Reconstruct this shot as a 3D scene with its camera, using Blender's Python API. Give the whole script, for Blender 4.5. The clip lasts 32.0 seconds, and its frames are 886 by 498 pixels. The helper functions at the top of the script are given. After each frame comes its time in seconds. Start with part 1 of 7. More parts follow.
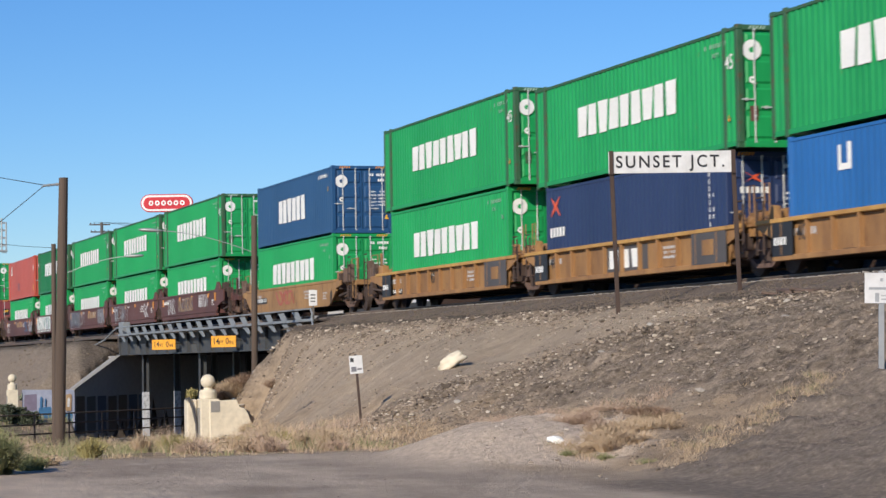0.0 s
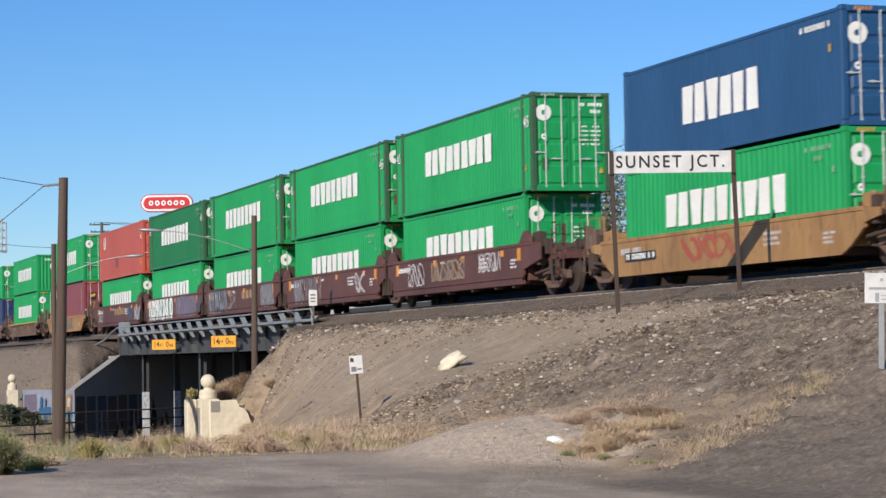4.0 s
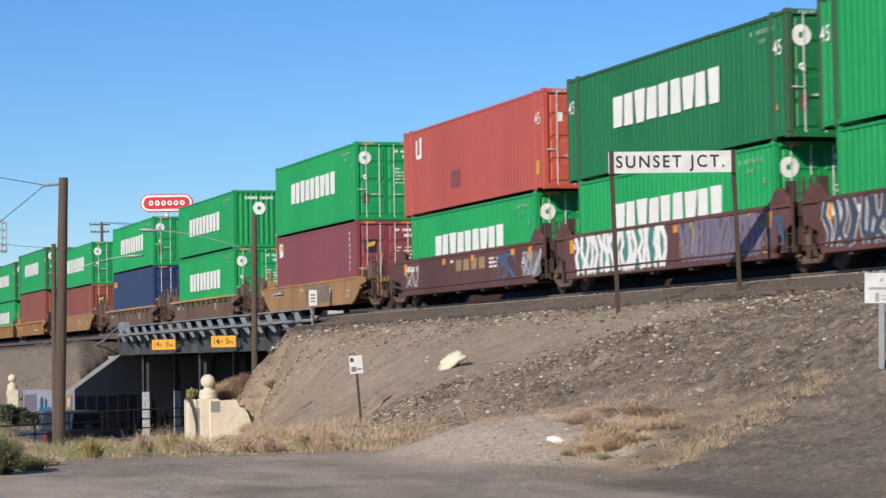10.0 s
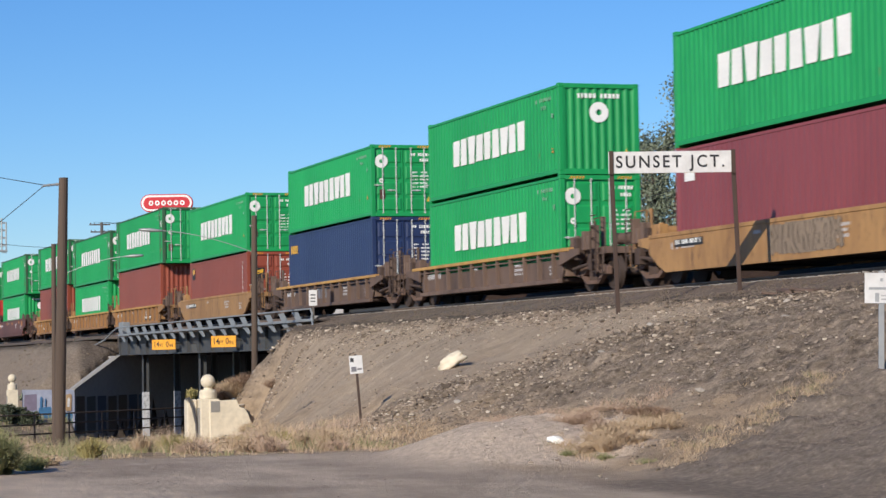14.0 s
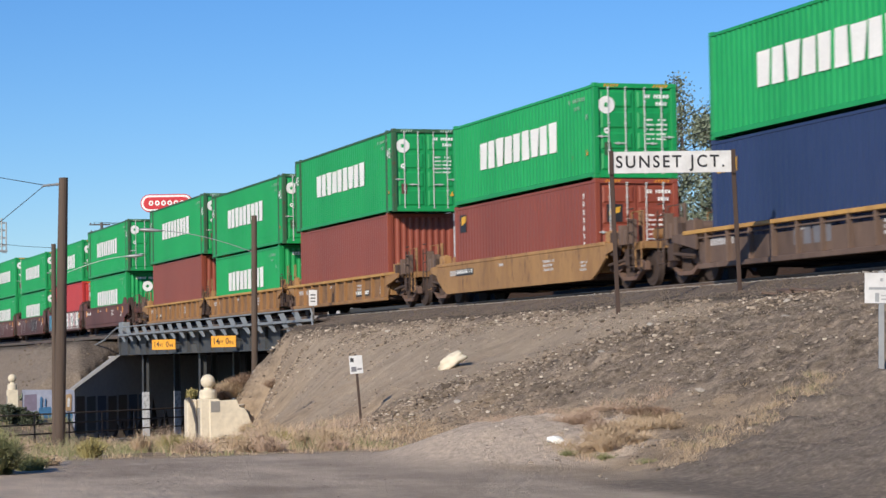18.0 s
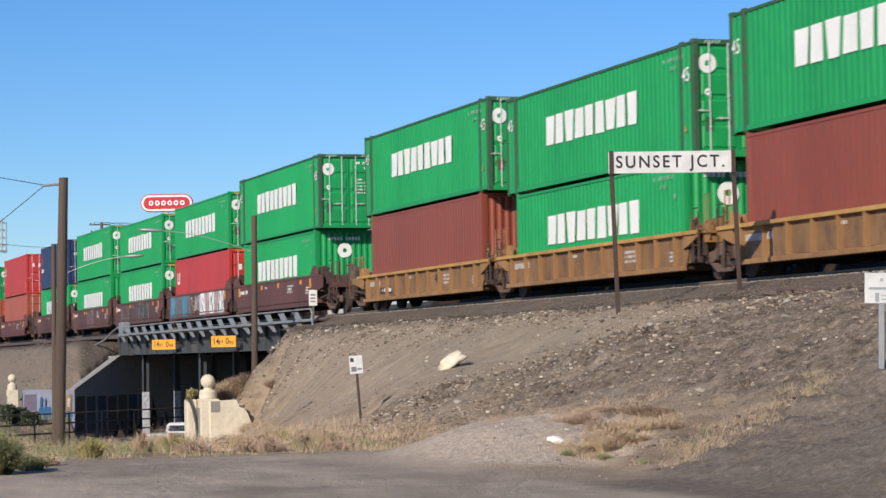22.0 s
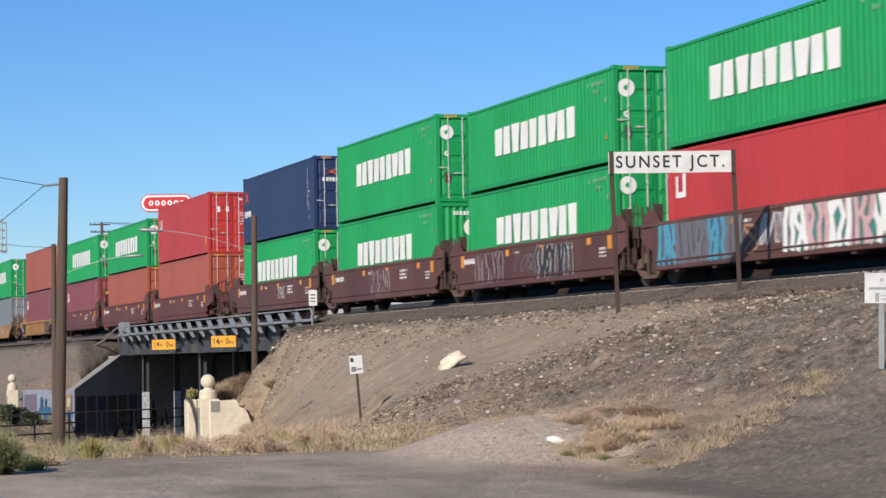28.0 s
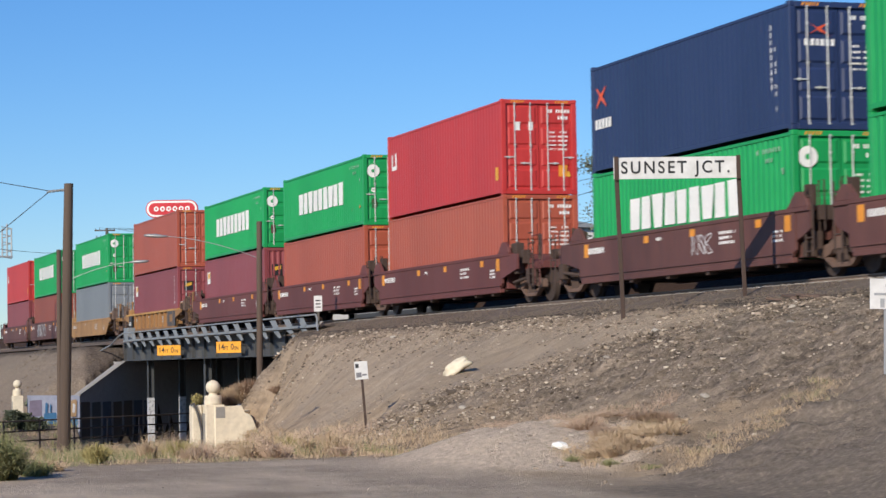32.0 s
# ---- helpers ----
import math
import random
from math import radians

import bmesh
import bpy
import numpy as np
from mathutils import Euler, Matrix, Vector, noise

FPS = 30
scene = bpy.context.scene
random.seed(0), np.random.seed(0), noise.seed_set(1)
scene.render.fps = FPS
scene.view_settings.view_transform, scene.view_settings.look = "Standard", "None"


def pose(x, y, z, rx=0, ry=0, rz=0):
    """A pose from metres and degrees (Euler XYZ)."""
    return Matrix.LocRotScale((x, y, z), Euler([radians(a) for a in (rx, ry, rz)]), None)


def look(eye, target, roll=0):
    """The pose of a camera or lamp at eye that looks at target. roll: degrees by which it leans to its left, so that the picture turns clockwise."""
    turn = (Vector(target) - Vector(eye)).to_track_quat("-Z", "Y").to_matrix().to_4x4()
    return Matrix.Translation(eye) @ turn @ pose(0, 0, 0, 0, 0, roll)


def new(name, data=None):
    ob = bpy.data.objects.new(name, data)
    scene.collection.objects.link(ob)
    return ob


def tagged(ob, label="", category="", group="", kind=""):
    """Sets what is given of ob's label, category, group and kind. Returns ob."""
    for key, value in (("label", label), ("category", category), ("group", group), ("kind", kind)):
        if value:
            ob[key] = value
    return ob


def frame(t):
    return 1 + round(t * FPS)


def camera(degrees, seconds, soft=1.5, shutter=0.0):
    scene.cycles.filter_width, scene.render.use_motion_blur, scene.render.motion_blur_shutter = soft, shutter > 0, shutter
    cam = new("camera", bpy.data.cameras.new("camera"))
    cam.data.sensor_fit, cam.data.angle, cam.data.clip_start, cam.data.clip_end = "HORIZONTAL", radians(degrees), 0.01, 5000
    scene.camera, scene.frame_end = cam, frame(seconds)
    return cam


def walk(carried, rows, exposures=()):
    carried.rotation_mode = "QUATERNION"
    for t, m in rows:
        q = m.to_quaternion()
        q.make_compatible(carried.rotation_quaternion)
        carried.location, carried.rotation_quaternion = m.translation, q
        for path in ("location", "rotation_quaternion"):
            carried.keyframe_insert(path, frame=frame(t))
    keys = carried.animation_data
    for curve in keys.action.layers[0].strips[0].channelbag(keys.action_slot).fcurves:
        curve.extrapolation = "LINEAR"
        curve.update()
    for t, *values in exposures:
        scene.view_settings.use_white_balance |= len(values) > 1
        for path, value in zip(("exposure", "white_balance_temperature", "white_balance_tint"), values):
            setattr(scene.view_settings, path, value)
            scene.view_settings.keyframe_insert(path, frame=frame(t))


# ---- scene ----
# The plan: x runs along the railway in the train's direction, y across it (minus is the camera's side), z = 0 is the rail top.
cam = camera(21.35, 32.0, soft=1.5, shutter=0.4)
EYE = (51.769, -24.540, -1.722)


def aim(dx=0.0, dy=0.0):
    # the still camera, turned by a small jolt (in thousandths of its focal length)
    return pose(*EYE, 92.624 + degrees_of(dy), 0.986, 72.187 + degrees_of(dx))


def degrees_of(units):
    return math.degrees(math.atan(units / 4159.0))


CAM_ROWS = [(0.0, aim()), (29.6, aim()), (30.0, aim(0, -2)), (30.5, aim(-1.5, 0)), (31.0, aim(0, 7.3)), (31.5, aim(3.7, 9.3)), (32.0, aim(9, 10.3))]
walk(cam, CAM_ROWS, exposures=[(0.0, 0.0, 5680, 10), (32.0, 0.0, 5680, 10)])

# ---------------------------------------------------------------- light
SUN_EL, SUN_AZ = 27.0, 133.5          # height of the sun; heading in which its light travels
world = bpy.data.worlds.new("sky")
scene.world = world
world.use_nodes = True
wn = world.node_tree
sky = wn.nodes.new("ShaderNodeTexSky")
sky.sky_type = "NISHITA"
sky.sun_disc = False
sky.sun_elevation = radians(SUN_EL)
# the sun stands opposite to the light's heading; rotation counts clockwise from +y
sun_x, sun_y = -math.cos(radians(SUN_AZ)), -math.sin(radians(SUN_AZ))
sky.sun_rotation = math.atan2(sun_x, sun_y)
sky.air_density, sky.dust_density, sky.ozone_density = 1.0, 0.0, 6.0
wn.nodes["Background"].inputs["Strength"].default_value = 0.101
deeper = wn.nodes.new("ShaderNodeHueSaturation")
deeper.inputs["Hue"].default_value, deeper.inputs["Saturation"].default_value = 0.506, 1.13
wn.links.new(sky.outputs["Color"], deeper.inputs["Color"])
wn.links.new(deeper.outputs["Color"], wn.nodes["Background"].inputs["Color"])
sun_data = bpy.data.lights.new("sun", "SUN")
sun_data.energy, sun_data.angle, sun_data.color = 5.0, radians(0.6), (1.0, 0.825, 0.60)
sun = new("sun", sun_data)
sun.matrix_world = look((0, 0, 0), (math.cos(radians(SUN_AZ)) * math.cos(radians(SUN_EL)), math.sin(radians(SUN_AZ)) * math.cos(radians(SUN_EL)), -math.sin(radians(SUN_EL))))


# ---------------------------------------------------------------- materials
def socket(node, name, value):
    node.inputs[name].default_value = value


def material(name, base, rough=0.6, metal=0.0, dark=None, light=None, grain=8.0, patch=0.6, stretch=(1, 1, 1), bump=0.15, bump_scale=40.0, vary=0.0, rust=0.0, rust_color=(0.16, 0.07, 0.035), amount=0.5):
    """A painted or raw surface: base colour with fine grain, broad patches, optional rust blotches and a little relief."""
    m = bpy.data.materials.new(name)
    m.use_nodes = True
    nt = m.node_tree
    bsdf = nt.nodes["Principled BSDF"]
    coord = nt.nodes.new("ShaderNodeTexCoord")
    mapping = nt.nodes.new("ShaderNodeMapping")
    mapping.inputs["Scale"].default_value = stretch
    nt.links.new(coord.outputs["Object"], mapping.inputs["Vector"])
    dark = dark or tuple(c * 0.72 for c in base)
    light = light or tuple(min(1, c * 1.14 + 0.008) for c in base)

    def noise_node(scale, detail, rough_):
        n = nt.nodes.new("ShaderNodeTexNoise")
        socket(n, "Scale", scale), socket(n, "Detail", detail), socket(n, "Roughness", rough_)
        nt.links.new(mapping.outputs["Vector"], n.inputs["Vector"])
        return n

    big, fine = noise_node(patch, 5.0, 0.6), noise_node(grain, 6.0, 0.65)
    ramp = nt.nodes.new("ShaderNodeValToRGB")
    ramp.color_ramp.elements[0].position, ramp.color_ramp.elements[1].position = 0.3, 0.7
    ramp.color_ramp.elements[0].color, ramp.color_ramp.elements[1].color = (*dark, 1), (*light, 1)
    mixf = nt.nodes.new("ShaderNodeMath")
    mixf.operation = "MULTIPLY_ADD"
    nt.links.new(big.outputs["Fac"], mixf.inputs[0])
    mixf.inputs[1].default_value = 1 - amount
    scaled = nt.nodes.new("ShaderNodeMath")
    scaled.operation = "MULTIPLY"
    nt.links.new(fine.outputs["Fac"], scaled.inputs[0])
    scaled.inputs[1].default_value = amount
    nt.links.new(scaled.outputs[0], mixf.inputs[2])
    nt.links.new(mixf.outputs[0], ramp.inputs["Fac"])
    color = ramp.outputs["Color"]
    if vary:
        info = nt.nodes.new("ShaderNodeObjectInfo")
        hsv = nt.nodes.new("ShaderNodeHueSaturation")
        rng = nt.nodes.new("ShaderNodeMapRange")
        rng.inputs["To Min"].default_value, rng.inputs["To Max"].default_value = 1 - vary, 1 + vary
        nt.links.new(info.outputs["Random"], rng.inputs["Value"])
        nt.links.new(rng.outputs["Result"], hsv.inputs["Value"])
        nt.links.new(color, hsv.inputs["Color"])
        color = hsv.outputs["Color"]
    if rust:
        spots = noise_node(patch * 5 + 1.5, 8.0, 0.72)
        cut = nt.nodes.new("ShaderNodeMapRange")
        cut.inputs["From Min"].default_value, cut.inputs["From Max"].default_value = 0.72 - rust * 0.22, 0.78 - rust * 0.15
        nt.links.new(spots.outputs["Fac"], cut.inputs["Value"])
        mix = nt.nodes.new("ShaderNodeMix")
        mix.data_type = "RGBA"
        nt.links.new(cut.outputs["Result"], mix.inputs["Factor"])
        nt.links.new(color, mix.inputs["A"])
        mix.inputs["B"].default_value = (*rust_color, 1)
        color = mix.outputs["Result"]
    nt.links.new(color, bsdf.inputs["Base Color"])
    rr = nt.nodes.new("ShaderNodeMapRange")
    rr.inputs["To Min"].default_value, rr.inputs["To Max"].default_value = max(0.05, rough - 0.12), min(1, rough + 0.15)
    nt.links.new(fine.outputs["Fac"], rr.inputs["Value"])
    nt.links.new(rr.outputs["Result"], bsdf.inputs["Roughness"])
    socket(bsdf, "Metallic", metal)
    if bump:
        bn = nt.nodes.new("ShaderNodeBump")
        socket(bn, "Strength", bump), socket(bn, "Distance", 0.02)
        rel = noise_node(bump_scale, 4.0, 0.6)
        nt.links.new(rel.outputs["Fac"], bn.inputs["Height"])
        nt.links.new(bn.outputs["Normal"], bsdf.inputs["Normal"])
    return m


def paint(name, base, rough=0.45, rust=0.22, dark=0.8):
    # enamel on steel: rain streaks run down, small rust blooms
    return material(name, base, rough, 0.0, dark=tuple(c * dark for c in base), stretch=(1, 1, 0.25), grain=5.0, patch=0.5, bump=0.05, bump_scale=9.0, vary=0.06, rust=rust)


M = {
    "green": paint("green_enamel", (0.018, 0.300, 0.076)),
    "green_dark": paint("old_green_enamel", (0.012, 0.155, 0.045)),
    "navy": paint("navy_enamel", (0.018, 0.034, 0.105)),
    "blue": paint("blue_enamel", (0.018, 0.075, 0.19)),
    "sky_blue": paint("light_blue_enamel", (0.025, 0.14, 0.42)),
    "red": paint("red_enamel", (0.48, 0.034, 0.029)),
    "brick_red": paint("faded_red_enamel", (0.48, 0.088, 0.054)),
    "oxide": paint("oxide_red_enamel", (0.25, 0.057, 0.029)),
    "maroon": paint("maroon_enamel", (0.235, 0.052, 0.058)),
    "orange_red": paint("orange_red_enamel", (0.37, 0.085, 0.043)),
    "grey_box": paint("grey_enamel", (0.20, 0.22, 0.24)),
    "frame_green": material("rusty_green_post", (0.035, 0.115, 0.048), 0.6, rust=0.8, rust_color=(0.105, 0.05, 0.032)),
    "white": material("white_marking", (0.84, 0.84, 0.80), 0.5, grain=20, bump=0.03, dark=(0.72, 0.72, 0.68)),
    "worn_white": material("worn_white_stencil", (0.36, 0.50, 0.38), 0.6, grain=20, bump=0.03),
    "trim_yellow": material("dusty_yellow_trim", (0.52, 0.29, 0.06), 0.62, dark=(0.30, 0.155, 0.05), light=(0.60, 0.36, 0.10), grain=3, patch=0.8, stretch=(1, 1, 0.5), rust=0.6, rust_color=(0.16, 0.085, 0.04), bump=0.08),
    "end_grey": material("faded_black_panel", (0.085, 0.08, 0.082), 0.7, grain=4, patch=0.7, rust=0.35, rust_color=(0.15, 0.11, 0.085), bump=0.08),
    "yellow": material("yellow_marking", (0.75, 0.42, 0.03), 0.5, bump=0.03),
    "cross_red": material("orange_red_marking", (0.70, 0.10, 0.03), 0.5, bump=0.03),
    "orange_tag": material("orange_marking", (0.75, 0.3, 0.02), 0.5, bump=0.03),
    "black": material("black_marking", (0.02, 0.02, 0.022), 0.5, bump=0.03),
    "chrome": material("galvanised_rod", (0.62, 0.64, 0.62), 0.45, 0.1, bump=0.03),
    "car_orange": material("weathered_orange_paint", (0.33, 0.165, 0.055), 0.62, dark=(0.17, 0.085, 0.038), light=(0.42, 0.235, 0.085), grain=3, patch=0.7, stretch=(1, 1, 0.35), rust=0.7, rust_color=(0.15, 0.078, 0.04), bump=0.1, vary=0.07),
    "panel_brown": material("grimy_brown_orange_paint", (0.25, 0.135, 0.06), 0.65, dark=(0.12, 0.068, 0.036), light=(0.36, 0.20, 0.085), grain=3, patch=0.8, stretch=(1, 1, 0.4), rust=0.85, rust_color=(0.10, 0.062, 0.038), bump=0.1, vary=0.07),
    "flaked_white": material("flaked_white_paint", (0.55, 0.56, 0.58), 0.8, grain=6, patch=0.8, rust=0.95, rust_color=(0.13, 0.13, 0.15), bump=0.1),
    "car_yellow": material("weathered_yellow_paint", (0.40, 0.215, 0.07), 0.6, dark=(0.22, 0.115, 0.045), light=(0.47, 0.275, 0.105), grain=3, patch=0.6, stretch=(1, 1, 0.3), rust=0.85, rust_color=(0.15, 0.085, 0.045), bump=0.08, vary=0.07),
    "car_brown": material("mineral_brown_paint", (0.112, 0.043, 0.036), 0.6, dark=(0.066, 0.027, 0.023), light=(0.155, 0.068, 0.056), grain=3, patch=0.4, stretch=(1, 1, 0.35), rust=0.5, rust_color=(0.055, 0.04, 0.034), bump=0.08, vary=0.1),
    "car_rust": material("brown_rusted_steel", (0.125, 0.078, 0.055), 0.7, dark=(0.06, 0.04, 0.032), light=(0.20, 0.135, 0.10), grain=3, patch=0.4, stretch=(1, 1, 0.35), rust=0.7, rust_color=(0.075, 0.05, 0.04), bump=0.12, vary=0.1),
    "car_maroon": material("red_brown_car_paint", (0.135, 0.042, 0.036), 0.58, grain=3, patch=0.4, stretch=(1, 1, 0.35), rust=0.5, rust_color=(0.075, 0.04, 0.035), bump=0.08, vary=0.07),
    "bogie": material("dusty_cast_steel", (0.064, 0.040, 0.030), 0.85, 0.0, grain=6, bump=0.3),
    "truck_frame": material("brown_dusty_cast_steel", (0.155, 0.096, 0.070), 0.85, 0.0, grain=6, bump=0.3),
    "wheel": material("wheel_steel", (0.058, 0.040, 0.032), 0.65, 0.1, bump=0.1),
    "rail": material("rail_steel", (0.20, 0.145, 0.108), 0.8, 0.0, bump=0.1),
    "railhead": material("polished_railhead", (0.26, 0.21, 0.17), 0.55, 0.3, bump=0.05),
    "tie": material("weathered_tie_timber", (0.075, 0.06, 0.05), 0.9, grain=12, stretch=(1, 0.2, 1), bump=0.4),
    "concrete": material("weathered_concrete", (0.30, 0.285, 0.26), 0.85, grain=6, patch=0.35, rust=0.35, rust_color=(0.16, 0.15, 0.135), bump=0.35, bump_scale=14),
    "dark_concrete": material("stained_dark_concrete", (0.32, 0.31, 0.305), 0.9, grain=5, patch=0.3, rust=0.4, rust_color=(0.20, 0.19, 0.18), bump=0.35, bump_scale=14),
    "mural_base": material("faded_mural_wall", (0.31, 0.33, 0.41), 0.85, grain=4, patch=0.9, dark=(0.20, 0.22, 0.30), bump=0.3, bump_scale=12),
    "cream": material("cream_painted_concrete", (0.74, 0.66, 0.50), 0.8, grain=5, patch=0.8, rust=0.22, rust_color=(0.42, 0.36, 0.26), bump=0.3, bump_scale=12),
    "girder": material("dark_bridge_paint", (0.06, 0.064, 0.068), 0.6, grain=4, patch=0.4, rust=0.3, rust_color=(0.075, 0.055, 0.04), bump=0.1),
    "bracket": material("grey_bridge_steel", (0.25, 0.27, 0.285), 0.5, grain=5, rust=0.3, bump=0.08),
    "wood_pole": material("weathered_pole_timber", (0.105, 0.075, 0.055), 0.9, grain=14, patch=1.2, stretch=(1, 1, 0.06), bump=0.5, bump_scale=20),
    "wood_grey": material("grey_pole_timber", (0.13, 0.115, 0.10), 0.9, grain=14, patch=1.2, stretch=(1, 1, 0.06), bump=0.5, bump_scale=20),
    "galv": material("galvanised_steel", (0.42, 0.43, 0.43), 0.5, 0.5, bump=0.05),
    "sign_white": material("weathered_sign_enamel", (0.66, 0.66, 0.65), 0.5, grain=6, patch=2.0, bump=0.04, dark=(0.52, 0.51, 0.49), rust=0.12),
    "sign_yellow": material("yellow_sign_sheet", (0.82, 0.38, 0.02), 0.45, bump=0.02),
    "sign_red": material("red_sign_plastic", (0.60, 0.02, 0.03), 0.4, bump=0.02),
    "pipe": material("rusty_pipe", (0.10, 0.075, 0.06), 0.7, 0.2, rust=0.4),
    "wire": material("wire_black", (0.03, 0.03, 0.032), 0.6, bump=0),
    "stone": material("pale_rubble", (0.40, 0.36, 0.31), 0.9, grain=9, bump=0.5, bump_scale=25, vary=0.35),
    "gravel": material("grey_brown_rubble", (0.165, 0.130, 0.100), 0.95, grain=9, bump=0.5, bump_scale=25),
    "ballast": material("dark_ballast", (0.125, 0.097, 0.075), 0.95, grain=14, patch=1.2, bump=0.9, bump_scale=40, amount=0.6, dark=(0.050, 0.037, 0.028), light=(0.215, 0.168, 0.130)),
    "dry_grass": material("dry_grass_blades", (0.49, 0.375, 0.245), 0.8, grain=3, patch=0.5, dark=(0.35, 0.25, 0.16), light=(0.64, 0.50, 0.33), bump=0),
    "green_grass": material("green_weeds", (0.235, 0.24, 0.105), 0.8, grain=3, patch=0.5, dark=(0.16, 0.185, 0.07), light=(0.34, 0.32, 0.155), bump=0),
    "weed_yellow": material("yellow_green_weeds", (0.38, 0.325, 0.125), 0.8, grain=3, patch=0.5, bump=0),
    "leaf": material("tree_leaves", (0.19, 0.225, 0.15), 0.7, grain=3, patch=0.8, bump=0, vary=0.1),
    "shrub_leaf": material("dark_shrub_leaves", (0.06, 0.075, 0.04), 0.7, grain=3, patch=0.8, bump=0, vary=0.1),
    "brush_tan": material("old_dry_brush", (0.30, 0.20, 0.13), 0.9, grain=4, patch=1.0, bump=0),
    "bush_brown": material("dry_brush", (0.52, 0.385, 0.28), 0.9, grain=4, patch=1.0, bump=0),
    "bark": material("bark", (0.09, 0.07, 0.055), 0.95, grain=10, bump=0.5),
    "spray_white": material("white_spray_paint", (0.62, 0.62, 0.62), 0.7, grain=6, bump=0, dark=(0.34, 0.33, 0.33)),
    "spray_grey": material("silver_spray_paint", (0.17, 0.17, 0.19), 0.6, grain=5, bump=0),
    "spray_blue": material("blue_spray_paint", (0.05, 0.16, 0.32), 0.7, grain=5, bump=0),
    "spray_silver": material("worn_silver_spray_paint", (0.26, 0.20, 0.14), 0.7, grain=5, bump=0),
    "spray_charcoal": material("worn_charcoal_spray_paint", (0.085, 0.065, 0.05), 0.7, grain=5, bump=0),
    "spray_sky": material("light_blue_spray_paint", (0.10, 0.33, 0.48), 0.7, grain=5, bump=0),
    "spray_teal": material("teal_spray_paint", (0.07, 0.30, 0.25), 0.7, grain=5, bump=0),
    "spray_black": material("black_spray_paint", (0.03, 0.03, 0.035), 0.7, grain=5, bump=0),
    "spray_tan": material("tan_spray_paint", (0.36, 0.24, 0.13), 0.7, grain=5, bump=0),
    "spray_slate": material("slate_blue_spray_paint", (0.055, 0.075, 0.115), 0.7, grain=5, bump=0),
    "spray_pink": material("pale_pink_spray_paint", (0.62, 0.42, 0.42), 0.7, grain=5, bump=0),
    "spray_yellow": material("yellow_spray_paint", (0.55, 0.40, 0.05), 0.7, grain=5, bump=0),
    "spray_violet": material("violet_spray_paint", (0.20, 0.17, 0.24), 0.7, grain=5, bump=0),
    "truck_blue": material("dark_blue_car_paint", (0.05, 0.062, 0.095), 0.3, 0.3, bump=0),
    "car_white": material("white_car_paint", (0.75, 0.75, 0.73), 0.3, 0.0, bump=0),
    "rubber": material("tyre_rubber", (0.025, 0.025, 0.026), 0.8, bump=0.1),
    "lamp_red": material("red_lens", (0.22, 0.012, 0.012), 0.2, bump=0),
    "patina": material("lamp_head_grey", (0.36, 0.37, 0.37), 0.4, 0.3, bump=0.02),
}
glass = bpy.data.materials.new("dark_car_glass")
glass.use_nodes = True
socket(glass.node_tree.nodes["Principled BSDF"], "Base Color", (0.02, 0.025, 0.03, 1))
socket(glass.node_tree.nodes["Principled BSDF"], "Roughness", 0.05)
M["glass"] = glass


# ---------------------------------------------------------------- mesh helpers
def quad_faces(bm, vs, faces):
    for f in faces:
        try:
            bm.faces.new([vs[i] for i in f])
        except ValueError:
            pass


def add_box(bm, x0, x1, y0, y1, z0, z1):
    vs = [bm.verts.new(p) for p in ((x0, y0, z0), (x1, y0, z0), (x1, y1, z0), (x0, y1, z0), (x0, y0, z1), (x1, y0, z1), (x1, y1, z1), (x0, y1, z1))]
    quad_faces(bm, vs, ((0, 3, 2, 1), (4, 5, 6, 7), (0, 1, 5, 4), (1, 2, 6, 5), (2, 3, 7, 6), (3, 0, 4, 7)))


def add_prism(bm, poly, axis, a, b):
    """A polygon (pairs) pushed along an axis: 'y' takes (x, z) pairs, 'x' takes (y, z), 'z' takes (x, y)."""
    def place(p, v):
        return {"y": (p[0], v, p[1]), "x": (v, p[0], p[1]), "z": (p[0], p[1], v)}[axis]
    lo, hi = [bm.verts.new(place(p, a)) for p in poly], [bm.verts.new(place(p, b)) for p in poly]
    n = len(poly)
    bm.faces.new(lo)
    bm.faces.new(hi[::-1])
    for i in range(n):
        bm.faces.new((lo[i], lo[(i + 1) % n], hi[(i + 1) % n], hi[i]))


def add_tube(bm, p0, p1, r0, r1=None, n=8):
    r1 = r0 if r1 is None else r1
    p0, p1 = Vector(p0), Vector(p1)
    d = (p1 - p0).normalized()
    a = d.orthogonal().normalized()
    b = d.cross(a)
    rings = [[bm.verts.new(p + r * (math.cos(2 * math.pi * i / n) * a + math.sin(2 * math.pi * i / n) * b)) for i in range(n)] for p, r in ((p0, r0), (p1, r1))]
    for i in range(n):
        bm.faces.new((rings[0][i], rings[0][(i + 1) % n], rings[1][(i + 1) % n], rings[1][i]))
    bm.faces.new(rings[0][::-1])
    bm.faces.new(rings[1])


